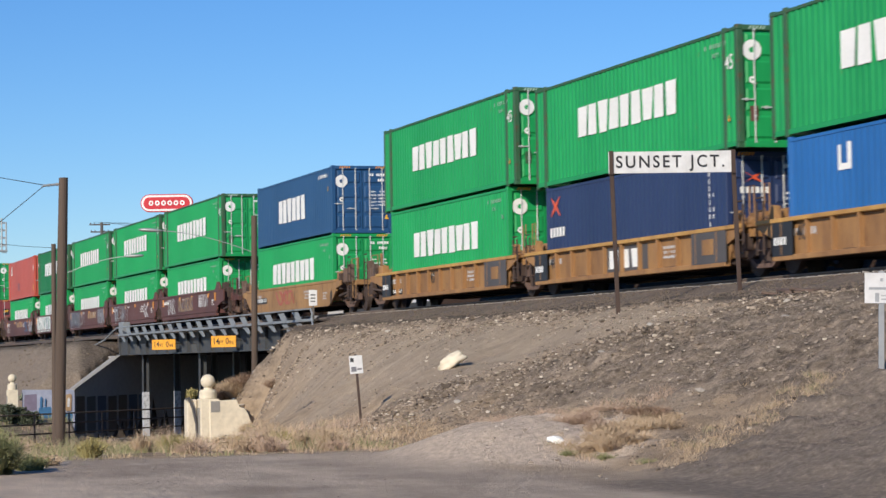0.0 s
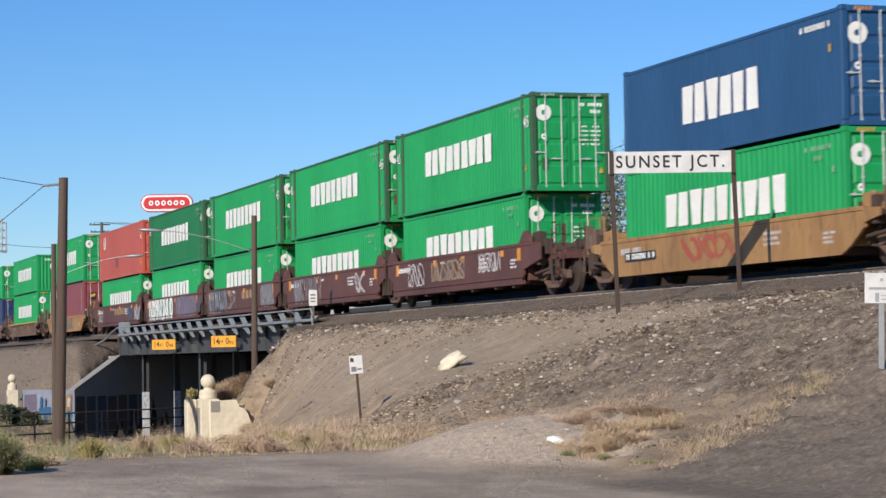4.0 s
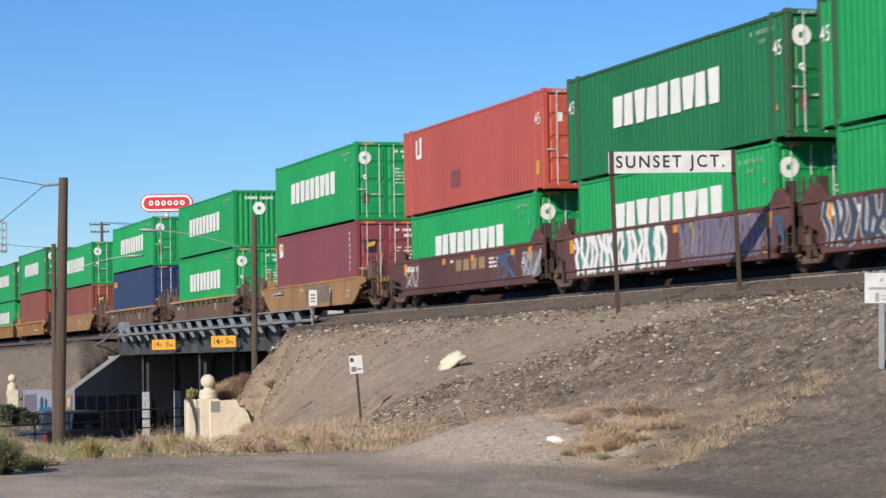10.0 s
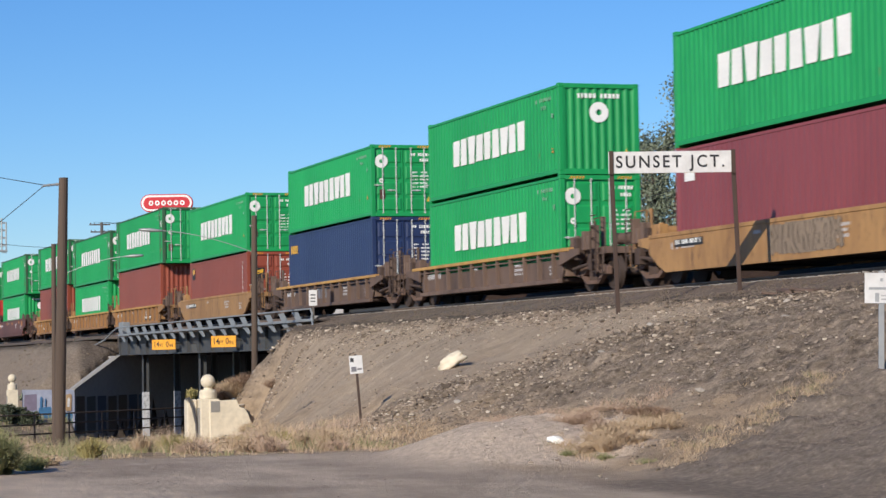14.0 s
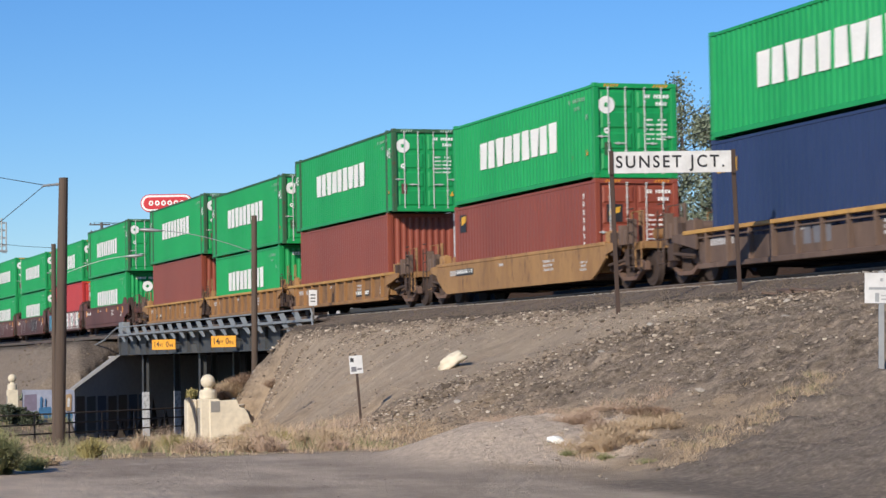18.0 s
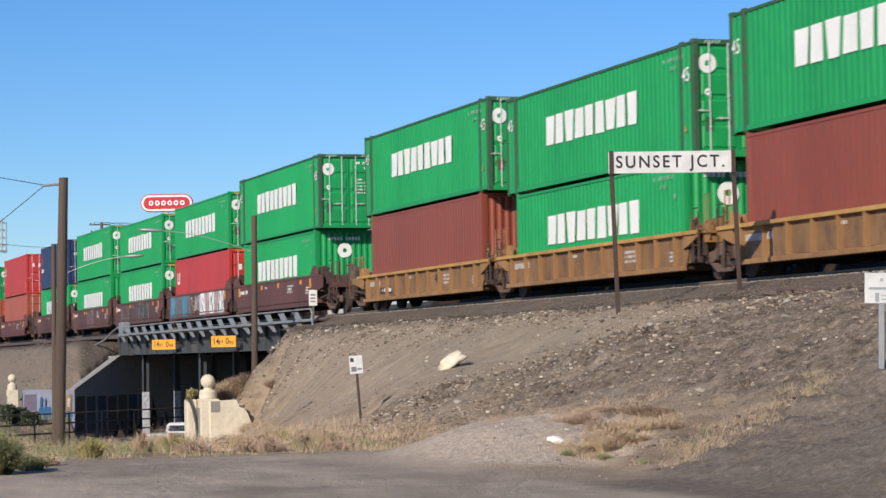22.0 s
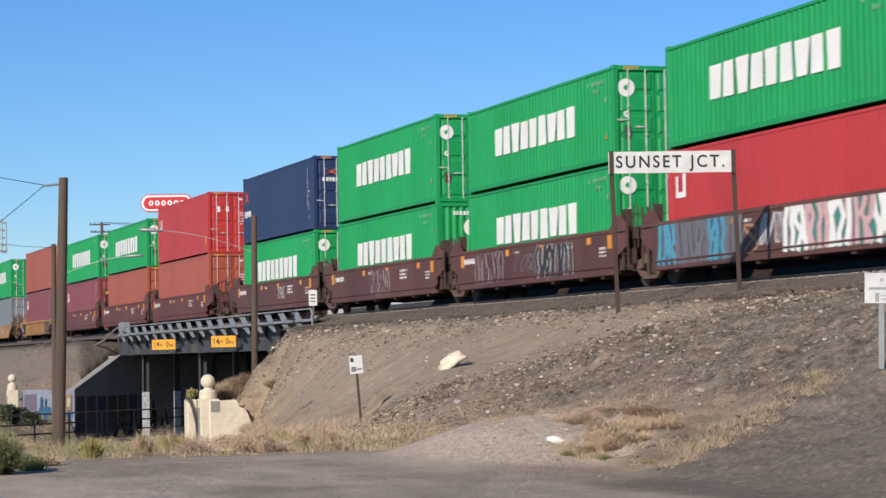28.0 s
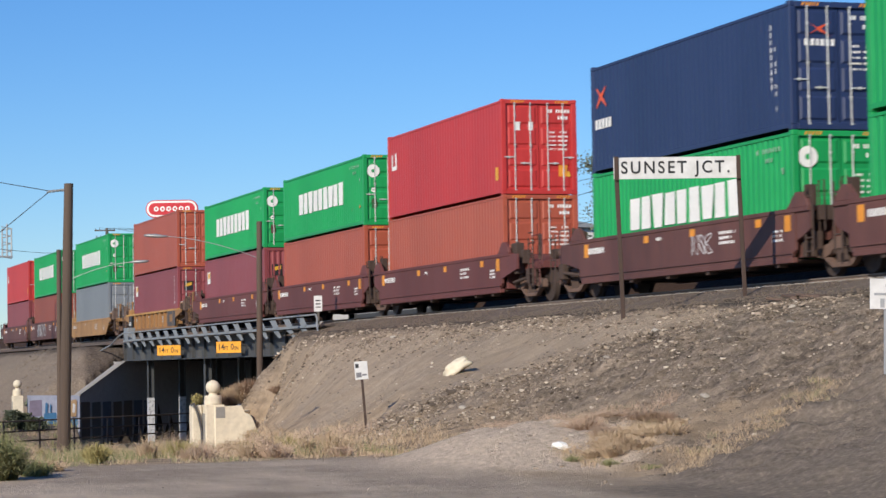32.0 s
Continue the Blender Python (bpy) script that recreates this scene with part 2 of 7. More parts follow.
def add_path(bm, pts, r, n=6):
    """One bent tube through all the points."""
    pts = [Vector(p) for p in pts]
    rings = []
    side = None
    for i, p in enumerate(pts):
        d = (pts[min(i + 1, len(pts) - 1)] - pts[max(i - 1, 0)]).normalized()
        side = (side - d * side.dot(d)).normalized() if side and (side - d * side.dot(d)).length > 1e-3 else d.orthogonal().normalized()
        b = d.cross(side)
        rings.append([bm.verts.new(p + r * (math.cos(2 * math.pi * k / n) * side + math.sin(2 * math.pi * k / n) * b)) for k in range(n)])
    for a, b in zip(rings, rings[1:]):
        for k in range(n):
            bm.faces.new((a[k], a[(k + 1) % n], b[(k + 1) % n], b[k]))
    bm.faces.new(rings[0][::-1])
    bm.faces.new(rings[-1])


def add_ball(bm, c, r, seg=16, rings=10, squash=1.0):
    grid = []
    for j in range(1, rings):
        th = math.pi * j / rings
        grid.append([bm.verts.new((c[0] + r * math.sin(th) * math.cos(2 * math.pi * i / seg), c[1] + r * math.sin(th) * math.sin(2 * math.pi * i / seg), c[2] + r * squash * math.cos(th))) for i in range(seg)])
    top, bot = bm.verts.new((c[0], c[1], c[2] + r * squash)), bm.verts.new((c[0], c[1], c[2] - r * squash))
    for i in range(seg):
        k = (i + 1) % seg
        bm.faces.new((top, grid[0][i], grid[0][k]))
        bm.faces.new((bot, grid[-1][k], grid[-1][i]))
        for j in range(rings - 2):
            bm.faces.new((grid[j][i], grid[j + 1][i], grid[j + 1][k], grid[j][k]))


def mesh_of(bm, mat, bevel=0.0, smooth=False):
    if bevel:
        bmesh.ops.bevel(bm, geom=bm.edges[:], offset=bevel, segments=1, affect="EDGES", clamp_overlap=True)
    bmesh.ops.recalc_face_normals(bm, faces=bm.faces[:])
    me = bpy.data.meshes.new("mesh")
    bm.to_mesh(me)
    bm.free()
    me.materials.append(mat)
    if smooth:
        me.polygons.foreach_set("use_smooth", [True] * len(me.polygons))
    return me


def part(name, bm, mat, parent, label="", bevel=0.0, smooth=False):
    """Links a bmesh as one mesh object under a thing or under a part."""
    ob = new(name, mesh_of(bm, M[mat] if isinstance(mat, str) else mat, bevel, smooth))
    ob.parent = parent
    if label:
        tagged(ob, label)
    return ob


def box_part(name, dims, mat, parent, label="", bevel=0.0):
    bm = bmesh.new()
    add_box(bm, *dims)
    return part(name, bm, mat, parent, label, bevel)


def thing(name, label, category, group="", kind="", at=None):
    ob = new(name)
    ob.empty_display_size = 0.2
    if at is not None:
        ob.matrix_basis = at
    return tagged(ob, label, category, group, kind)


def solo(name, bm, mat, label, category, group="", kind="", bevel=0.0, smooth=False):
    """A thing of one mesh."""
    ob = new(name, mesh_of(bm, M[mat] if isinstance(mat, str) else mat, bevel, smooth))
    return tagged(ob, label, category, group, kind)


def flat_text(name, words, size, mat, parent, m, depth=0.004, spread=1.0, label="", wide=1.0, bold=0.012):
    """Lettering of Blender's own font as a thin mesh, standing in its local x-y plane, at the pose m in its parent."""
    cu = bpy.data.curves.new("letters", "FONT")
    cu.body, cu.size, cu.extrude, cu.space_character = words, size, depth, spread
    cu.align_x, cu.align_y, cu.offset = "CENTER", "CENTER", bold * size
    tmp = new("letters", cu)
    me = bpy.data.meshes.new_from_object(tmp.evaluated_get(bpy.context.evaluated_depsgraph_get()))
    bpy.data.objects.remove(tmp)
    me.transform(Matrix.Diagonal((wide, 1, 1, 1)))
    me.materials.clear()
    me.materials.append(M[mat])
    ob = new(name, me)
    ob.parent = parent
    ob.matrix_basis = m
    if label:
        tagged(ob, label)
    return ob


# ---------------------------------------------------------------- ground
Q_LEFT, Q_RIGHT = -16.1, 12.75          # the underpass between its abutments, across the road's line
ROAD_Z = -5.85


def smooth(a, b, v):
    t = min(1.0, max(0.0, (v - a) / (b - a)))
    return t * t * (3 - 2 * t)


def lerp_table(v, table):
    if v <= table[0][0]:
        return table[0][1]
    for (a, va), (b, vb) in zip(table, table[1:]):
        if v <= b:
            return va + (vb - va) * (v - a) / (b - a)
    return table[-1][1]


def foot_line(x):
    return lerp_table(x, ((-90, -9.0), (-28.9, -8.6), (-28.3, -6.3), (-22, -8.3), (-10, -10.6), (6, -12.0), (40, -12.2)))


def lot_level(x):
    return lerp_table(x, ((-62, -4.15), (-50, -4.7), (-40, -5.2), (-5, -3.85), (9, -3.4), (80, -3.4)))


def rubble_edge(x, y, wob=0.0):
    """How far a place lies on the rubble side of the slanting edge between fine sand and rubble."""
    return smooth(-1.6, 1.2, x - (1.8 + (y + 10.4) * 1.43) + wob) * (1 - 0.55 * smooth(0.0, 0.5, noise.noise(Vector((x * 0.25, y * 0.5, 21))) ))


def heap(x, y):
    """Loose grey heap at the foot of the slope."""
    r2 = ((x - 16.2) / 3.0) ** 2 + ((y + 12.0) / 1.45) ** 2
    return 0.62 * math.exp(-r2 ** 1.25) * (1 + 0.10 * noise.noise(Vector((x * 1.8, y * 1.8, 71))))


def ground(x, y):
    q = ((x + 53) + y) * 0.7071
    s = ((x + 53) - y) * 0.7071
    lot = lot_level(x)
    crest = -4.0
    foot = foot_line(x)
    if y > 18:
        z = 1.48 - 3.6 * smooth(18, 30, y)
    elif y > crest:
        z = -0.42 - 0.18 * smooth(-2.6, -4.0, y) + 1.9 * smooth(2.6, 5.4, y)
    else:
        t = min(1.0, (crest - y) / (crest - foot))
        z = -0.60 + (lot + 0.60) * (t - 0.06 * math.sin(2 * math.pi * t))
        z += 0.25 * math.sin(math.pi * t) * noise.noise(Vector((x * 0.22, y * 0.3, 0))) + 0.10 * math.sin(math.pi * t) * noise.noise(Vector((x * 0.9, y * 0.5, 3)))
    # earth behind the wing walls lies below their tops
    if y < -2.2 and q < Q_LEFT + 0.3:
        z = min(z, -1.50 - 0.605 * (-2.6 - y) + 0.55 * (Q_LEFT + 0.3 - q))
    if y < -2.2 and Q_RIGHT - 0.3 < q < Q_RIGHT + 8 and x < -26:
        z = min(z, -0.40 - 0.67 * (-2.6 - y) + 0.55 * (q - Q_RIGHT + 0.3)) if y > -5.4 else z
    if -33 < x < -26.5 and y < -4.6 and q < Q_RIGHT + 2.5:
        z = min(z, -2.05 - 1.0 * (-5.1 - y) + 0.9 * max(0.0, q - Q_RIGHT + 0.2))
    z += 0.40 * math.exp(-((x - 1.0) / 4.5) ** 2 - ((y + 8.9) / 1.5) ** 2)
    z += heap(x, y)
    if -3.0 < s < 120 or y < 40:
        road = ROAD_Z + 2.6 * smooth(18, 75, s)
        if y > -6.2:
            spill = smooth(-4.9, -5.6, y)
            w = smooth(Q_LEFT - 0.45, Q_LEFT, q) * (1 - smooth(Q_RIGHT - 2.2 * spill, Q_RIGHT + 0.45 - 0.8 * spill, q))
        else:
            w = smooth(Q_LEFT - 1.5, Q_LEFT + 5, q) * (1 - smooth(Q_RIGHT - 2.2, Q_RIGHT - 0.3 + 3.5 * smooth(-7.6, -9.0, y), q))
        if y < 45:
            z += (road - z) * w
    if -30 < x < 34 and foot < y < -3.4:
        rub = rubble_edge(x, y)
        k = math.sin(math.pi * min(1.0, max(0.0, (y - foot) / (-3.4 - foot)))) ** 0.5
        z += k * (0.03 + 0.10 * rub) * noise.noise(Vector((x * 2.6, y * 3.4, 12))) + k * rub * 0.10 * noise.noise(Vector((x * 5.5, y * 6.5, 2)))
        u, v = (x * 1.43 + y) / 1.745, (1.43 * y - x) / 1.745
        z += k * rub * (0.15 * noise.noise(Vector((u * 0.7, v * 2.6, 61))) + 0.11 * (0.3 - abs(noise.noise(Vector((u * 2.0, v * 3.2, 64))))))
        z += k * 0.10 * noise.noise(Vector((x * 1.1 + y * 0.9, y * 0.2, 31)))
    if -71.6 < x < -55 and y < -5.0:
        z = min(z, -4.55)
    if -100 < x < -73 and -9 < y < -3.6:
        z += 0.20 * noise.noise(Vector((x * 0.9, y * 0.9, 41))) + 0.10 * noise.noise(Vector((x * 2.1, y * 2.1, 42)))
    if abs(x) < 60 and y < -1:
        z += 0.035 * noise.noise(Vector((x * 1.7, y * 1.7, 1))) * (0.3 if y < foot else 1.0)
    return z


def spaced(stops):
    out = []
    for (a, b, step) in stops:
        n = max(1, round((b - a) / step))
        out += [a + (b - a) * i / n for i in range(n)]
    return out + [stops[-1][1]]


def build_ground():
    xs = spaced([(-4000, -600, 850), (-600, -120, 40), (-120, -95, 2.5), (-95, -24, 0.5), (-24, -2, 0.2), (-2, 24, 0.125), (24, 34, 0.25), (34, 60, 1.0), (60, 200, 20), (200, 3000, 900)])
    ys = spaced([(-3000, -200, 900), (-200, -40, 20), (-40, -20, 1.0), (-20, -13, 0.25), (-13, -3, 0.13), (-3, 18, 0.75), (18, 60, 6), (60, 400, 60), (400, 4000, 900)])
    verts, faces, masks, masks2 = [], [], [], []
    for x in xs:
        for y in ys:
            z = ground(x, y)
            verts.append((x, y, z))
            n1 = noise.noise(Vector((x * 0.35, y * 0.35, 7)))
            n2 = noise.noise(Vector((x * 1.3, y * 1.3, 9)))
            foot = foot_line(x)
            wob = 1.6 * n1 + 0.7 * n2
            paved = smooth(10.2, 12.2, x + wob * 0.8) * smooth(0.2, 1.2, foot - 0.4 - y + wob * 0.35)
            if y < -28:
                paved = 1.0 if x > 0 else 0.0
            # dark spoil lies beyond a slanting edge
            edge = x - (20.5 + (y + 8.2) * -0.42)
            dark = smooth(-0.5, 0.6, edge + wob * 0.45) * smooth(-5.2, -6.4, y) * (1 - paved * 0.7)
            dark = max(dark, 0.8 * smooth(-69.5, -71, x))
            grass = smooth(foot + 3.2, foot + 0.2, y + wob) * (1 - smooth(-30, -33, x)) * (1 - paved)
            straw = 0.75 * smooth(9, 12, x + wob) * smooth(foot + 3.4, foot + 2.2, y + wob * 0.6) * (1 - dark) * smooth(-0.35, 0.25, noise.noise(Vector((x * 0.3, y * 1.3, 88))))
            grass = max(grass * (1 - smooth(11.5, 13.5, x)), straw)
            top = smooth(-4.7, -4.1, y + wob * 0.2)
            pale = max(smooth(0.05, 0.13, heap(x, y) + 0.05 * n2), 0.55 * math.exp(-(((x - 15.0) / 3.6) ** 2 + ((y + 13.4) / 1.3) ** 2) ** 2))
            rocky = max(smooth(foot - 0.3, foot + 1.2, y + wob) * rubble_edge(x, y, wob) * (1 - top * 0.8), smooth(-69.5, -71, x), 0.85 * smooth(-24.0, -27.5, x) * smooth(-4.4, -5.2, y))
            masks += (paved, dark, grass, top)
            # third value of masks2: the far side, where shade is painted in
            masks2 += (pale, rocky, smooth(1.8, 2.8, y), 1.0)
    ny = len(ys)
    for i in range(len(xs) - 1):
        for j in range(ny - 1):
            a = i * ny + j
            faces.append((a, a + ny, a + ny + 1, a + 1))
    me = bpy.data.meshes.new("ground")
    me.from_pydata(verts, [], faces)
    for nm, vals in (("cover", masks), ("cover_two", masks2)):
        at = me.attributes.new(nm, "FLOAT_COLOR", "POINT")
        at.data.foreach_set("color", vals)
    me.polygons.foreach_set("use_smooth", [True] * len(me.polygons))
    m = bpy.data.materials.new("earth_gravel_asphalt")
    m.use_nodes = True
    nt = m.node_tree
    bsdf = nt.nodes["Principled BSDF"]
    socket(bsdf, "Roughness", 0.95)
    socket(bsdf, "Specular IOR Level", 0.15)
    coord = nt.nodes.new("ShaderNodeTexCoord")

    def nz(scale, detail=6.0, rough=0.65, stretch=None, turn=0.0):
        n = nt.nodes.new("ShaderNodeTexNoise")
        socket(n, "Scale", scale), socket(n, "Detail", detail), socket(n, "Roughness", rough)
        if stretch:
            mp = nt.nodes.new("ShaderNodeMapping")
            mp.inputs["Scale"].default_value = stretch
            if turn:
                rot = nt.nodes.new("ShaderNodeMapping")
                rot.inputs["Rotation"].default_value = (0, 0, radians(turn))
                nt.links.new(coord.outputs["Object"], rot.inputs["Vector"])
                nt.links.new(rot.outputs["Vector"], mp.inputs["Vector"])
            else:
                nt.links.new(coord.outputs["Object"], mp.inputs["Vector"])
            nt.links.new(mp.outputs["Vector"], n.inputs["Vector"])
        else:
            nt.links.new(coord.outputs["Object"], n.inputs["Vector"])
        return n.outputs["Fac"]

    def ramp(fac, *stops):
        r = nt.nodes.new("ShaderNodeValToRGB")
        while len(r.color_ramp.elements) < len(stops):
            r.color_ramp.elements.new(0.5)
        for e, (pos, c) in zip(r.color_ramp.elements, stops):
            e.position, e.color = pos, (*c, 1)
        nt.links.new(fac, r.inputs["Fac"])
        return r.outputs["Color"]

    def mix(fac, a, b, mode="MIX"):
        x = nt.nodes.new("ShaderNodeMix")
        x.data_type, x.blend_type = "RGBA", mode
        if isinstance(fac, float):
            x.inputs["Factor"].default_value = fac
        else:
            nt.links.new(fac, x.inputs["Factor"])
        nt.links.new(a, x.inputs["A"])
        nt.links.new(b, x.inputs["B"])
        return x.outputs["Result"]

    def mask(name):
        a = nt.nodes.new("ShaderNodeAttribute")
        a.attribute_name = name
        s = nt.nodes.new("ShaderNodeSeparateColor")
        nt.links.new(a.outputs["Color"], s.inputs["Color"])
        return s.outputs[0], s.outputs[1], s.outputs[2], a.outputs["Alpha"]

    paved, dark, grass, top = mask("cover")
    pale, rocky, far_shade, _ = mask("cover_two")
    fine, mid, big = nz(22.0), nz(3.0), nz(0.35)
    streak = nz(1.0, 5, 0.6, (2.2, 0.25, 0.25))
    earth = mix(0.5, ramp(mid, (0.25, (0.265, 0.211, 0.155)), (0.75, (0.495, 0.396, 0.290))), ramp(streak, (0.3, (0.235, 0.190, 0.142)), (0.7, (0.49, 0.396, 0.288))))
    lump = ramp(nz(1.0, 7, 0.7, (0.8, 2.6, 2.6), -35.0), (0.36, (0.098, 0.078, 0.060)), (0.5, (0.232, 0.187, 0.141)), (0.64, (0.43, 0.347, 0.259)))
    rock = mix(0.5, ramp(nz(7.0, 8, 0.75), (0.38, (0.050, 0.040, 0.031)), (0.5, (0.195, 0.157, 0.120)), (0.66, (0.46, 0.378, 0.29))), lump)
    c = mix(rocky, earth, rock)
    c = mix(grass, c, ramp(nz(1.4, 7, 0.7), (0.34, (0.23, 0.175, 0.118)), (0.5, (0.39, 0.295, 0.195)), (0.66, (0.54, 0.41, 0.27))))
    c = mix(dark, c, ramp(nz(9.0, 9, 0.72), (0.34, (0.155, 0.127, 0.099)), (0.54, (0.245, 0.201, 0.157)), (0.72, (0.40, 0.33, 0.256))))
    worn = mix(0.45, ramp(nz(0.5, 8, 0.75, (0.7, 0.5, 1)), (0.38, (0.28, 0.226, 0.172)), (0.5, (0.49, 0.40, 0.308)), (0.63, (0.72, 0.595, 0.46))), ramp(nz(30.0), (0.3, (0.35, 0.283, 0.217)), (0.7, (0.64, 0.528, 0.408))))
    tone = ramp(nz(0.16, 7, 0.72, (0.8, 2.2, 1)), (0.40, (0.24, 0.194, 0.149)), (0.5, (0.45, 0.37, 0.283)), (0.62, (0.69, 0.572, 0.44)))
    c = mix(paved, c, mix(0.45, worn, tone))
    c = mix(pale, c, ramp(nz(9.0, 7, 0.7), (0.34, (0.40, 0.322, 0.245)), (0.5, (0.57, 0.465, 0.355)), (0.68, (0.72, 0.59, 0.455))))
    c = mix(top, c, ramp(nz(9.0, 8, 0.75), (0.34, (0.045, 0.036, 0.029)), (0.66, (0.175, 0.143, 0.115))))
    # beyond the track the shade behind the train is put into the ground's colour
    c = mix(far_shade, c, ramp(nz(7.0, 8, 0.7), (0.3, (0.03, 0.019, 0.013)), (0.7, (0.075, 0.048, 0.034))))
    nt.links.new(c, bsdf.inputs["Base Color"])
    bn = nt.nodes.new("ShaderNodeBump")
    socket(bn, "Strength", 0.8), socket(bn, "Distance", 0.08)
    nt.links.new(nz(11.0, 9, 0.75), bn.inputs["Height"])
    nt.links.new(bn.outputs["Normal"], bsdf.inputs["Normal"])
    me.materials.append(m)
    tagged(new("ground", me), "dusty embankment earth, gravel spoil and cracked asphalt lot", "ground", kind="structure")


build_ground()


def build_track():
    # ballast bed, ties and rails
    bm = bmesh.new()
    xs = spaced([(-420, -110, 10), (-110, 40, 0.6), (40, 160, 8)])
    prof = [(-4.0, -0.66), (-3.4, -0.52), (-2.8, -0.40), (-2.1, -0.20), (-1.5, -0.17), (1.5, -0.17), (2.2, -0.2), (3.2, -0.45)]
    rows = []
    for x in xs:
        wide = smooth(-31.6, -30.6, x)
        rows.append([bm.verts.new((x, (y if wide > 0.5 else max(y, -3.5 if x < -75 else -2.6)) + 0.12 * noise.noise(Vector((x, y * 3, 2))), (z if wide > 0.5 else max(z, -0.46)) + 0.035 * noise.noise(Vector((x * 1.3, y * 2, 5))))) for y, z in prof])
    for a, b in zip(rows, rows[1:]):
        for j in range(len(prof) - 1):
            bm.faces.new((a[j], b[j], b[j + 1], a[j + 1]))
    solo("ballast_bed", bm, "ballast", "dark crushed stone ballast under the rails", "ballast", kind="structure", smooth=True)
    rail_head = [(-0.037, -0.03), (0.037, -0.03), (0.037, -0.004), (0.028, 0.0), (-0.028, 0.0), (-0.037, -0.004)]
    for y in (-0.755, 0.755):
        bm = bmesh.new()
        add_prism(bm, [(y - 0.07, -0.17), (y + 0.07, -0.17), (y + 0.07, -0.155), (y + 0.012, -0.14), (y + 0.012, -0.03), (y - 0.012, -0.03), (y - 0.012, -0.14), (y - 0.07, -0.155)], "x", -420, 160)
        r = solo("rail", bm, "rail", "rusty steel rail with a polished head", "rail", "rails of the track", "structure")
        bm = bmesh.new()
        add_prism(bm, [(y + a, b) for a, b in rail_head], "x", -420, 160)
        part("railhead", bm, "railhead", r, "polished running surface")
    ties = bpy.data.meshes.new("tie")
    bm = bmesh.new()
    add_box(bm, -0.115, 0.115, -1.3, 1.3, -0.33, -0.155)
    me = mesh_of(bm, M["tie"], 0.012)
    base = tagged(new("railway_tie", me), "weathered timber tie under the rails", "railway tie", "ties of the track", "structure")
    base.location = (-40.0, 0, 0)
    for i in range(1, 110):
        o = base.copy()
        scene.collection.objects.link(o)
        o.location = (-40.0 + i * 0.52, random.uniform(-0.05, 0.05), random.uniform(-0.01, 0.006))
        o.rotation_euler = (0, 0, random.uniform(-0.02, 0.02))


build_track()


# ---------------------------------------------------------------- underpass and its bridge
def along(t, base=(-73.0, -2.6), off=0.0):
    # a point on a line that runs from a bridge corner along the road, towards the camera's side
    return (base[0] + 0.7071 * t + 0.7071 * off, base[1] - 0.7071 * t + 0.7071 * off)


def wall_run(bm, p0, p1, thick, tops, bottom):
    """A wall from p0 to p1 (its thickness goes to the left of that way) with a top that runs straight from tops[0] to tops[1]."""
    d = (Vector(p1) - Vector(p0)).normalized()
    n = Vector((-d.y, d.x)) * thick
    a, b = Vector(p0), Vector(p1)
    vs = [bm.verts.new((*p, z)) for p, z in ((a, bottom), (b, bottom), (b + n, bottom), (a + n, bottom), (a, tops[0]), (b, tops[1]), (b + n, tops[1]), (a + n, tops[0]))]
    quad_faces(bm, vs, ((0, 3, 2, 1), (4, 5, 6, 7), (0, 1, 5, 4), (1, 2, 6, 5), (2, 3, 7, 6), (3, 0, 4, 7)))


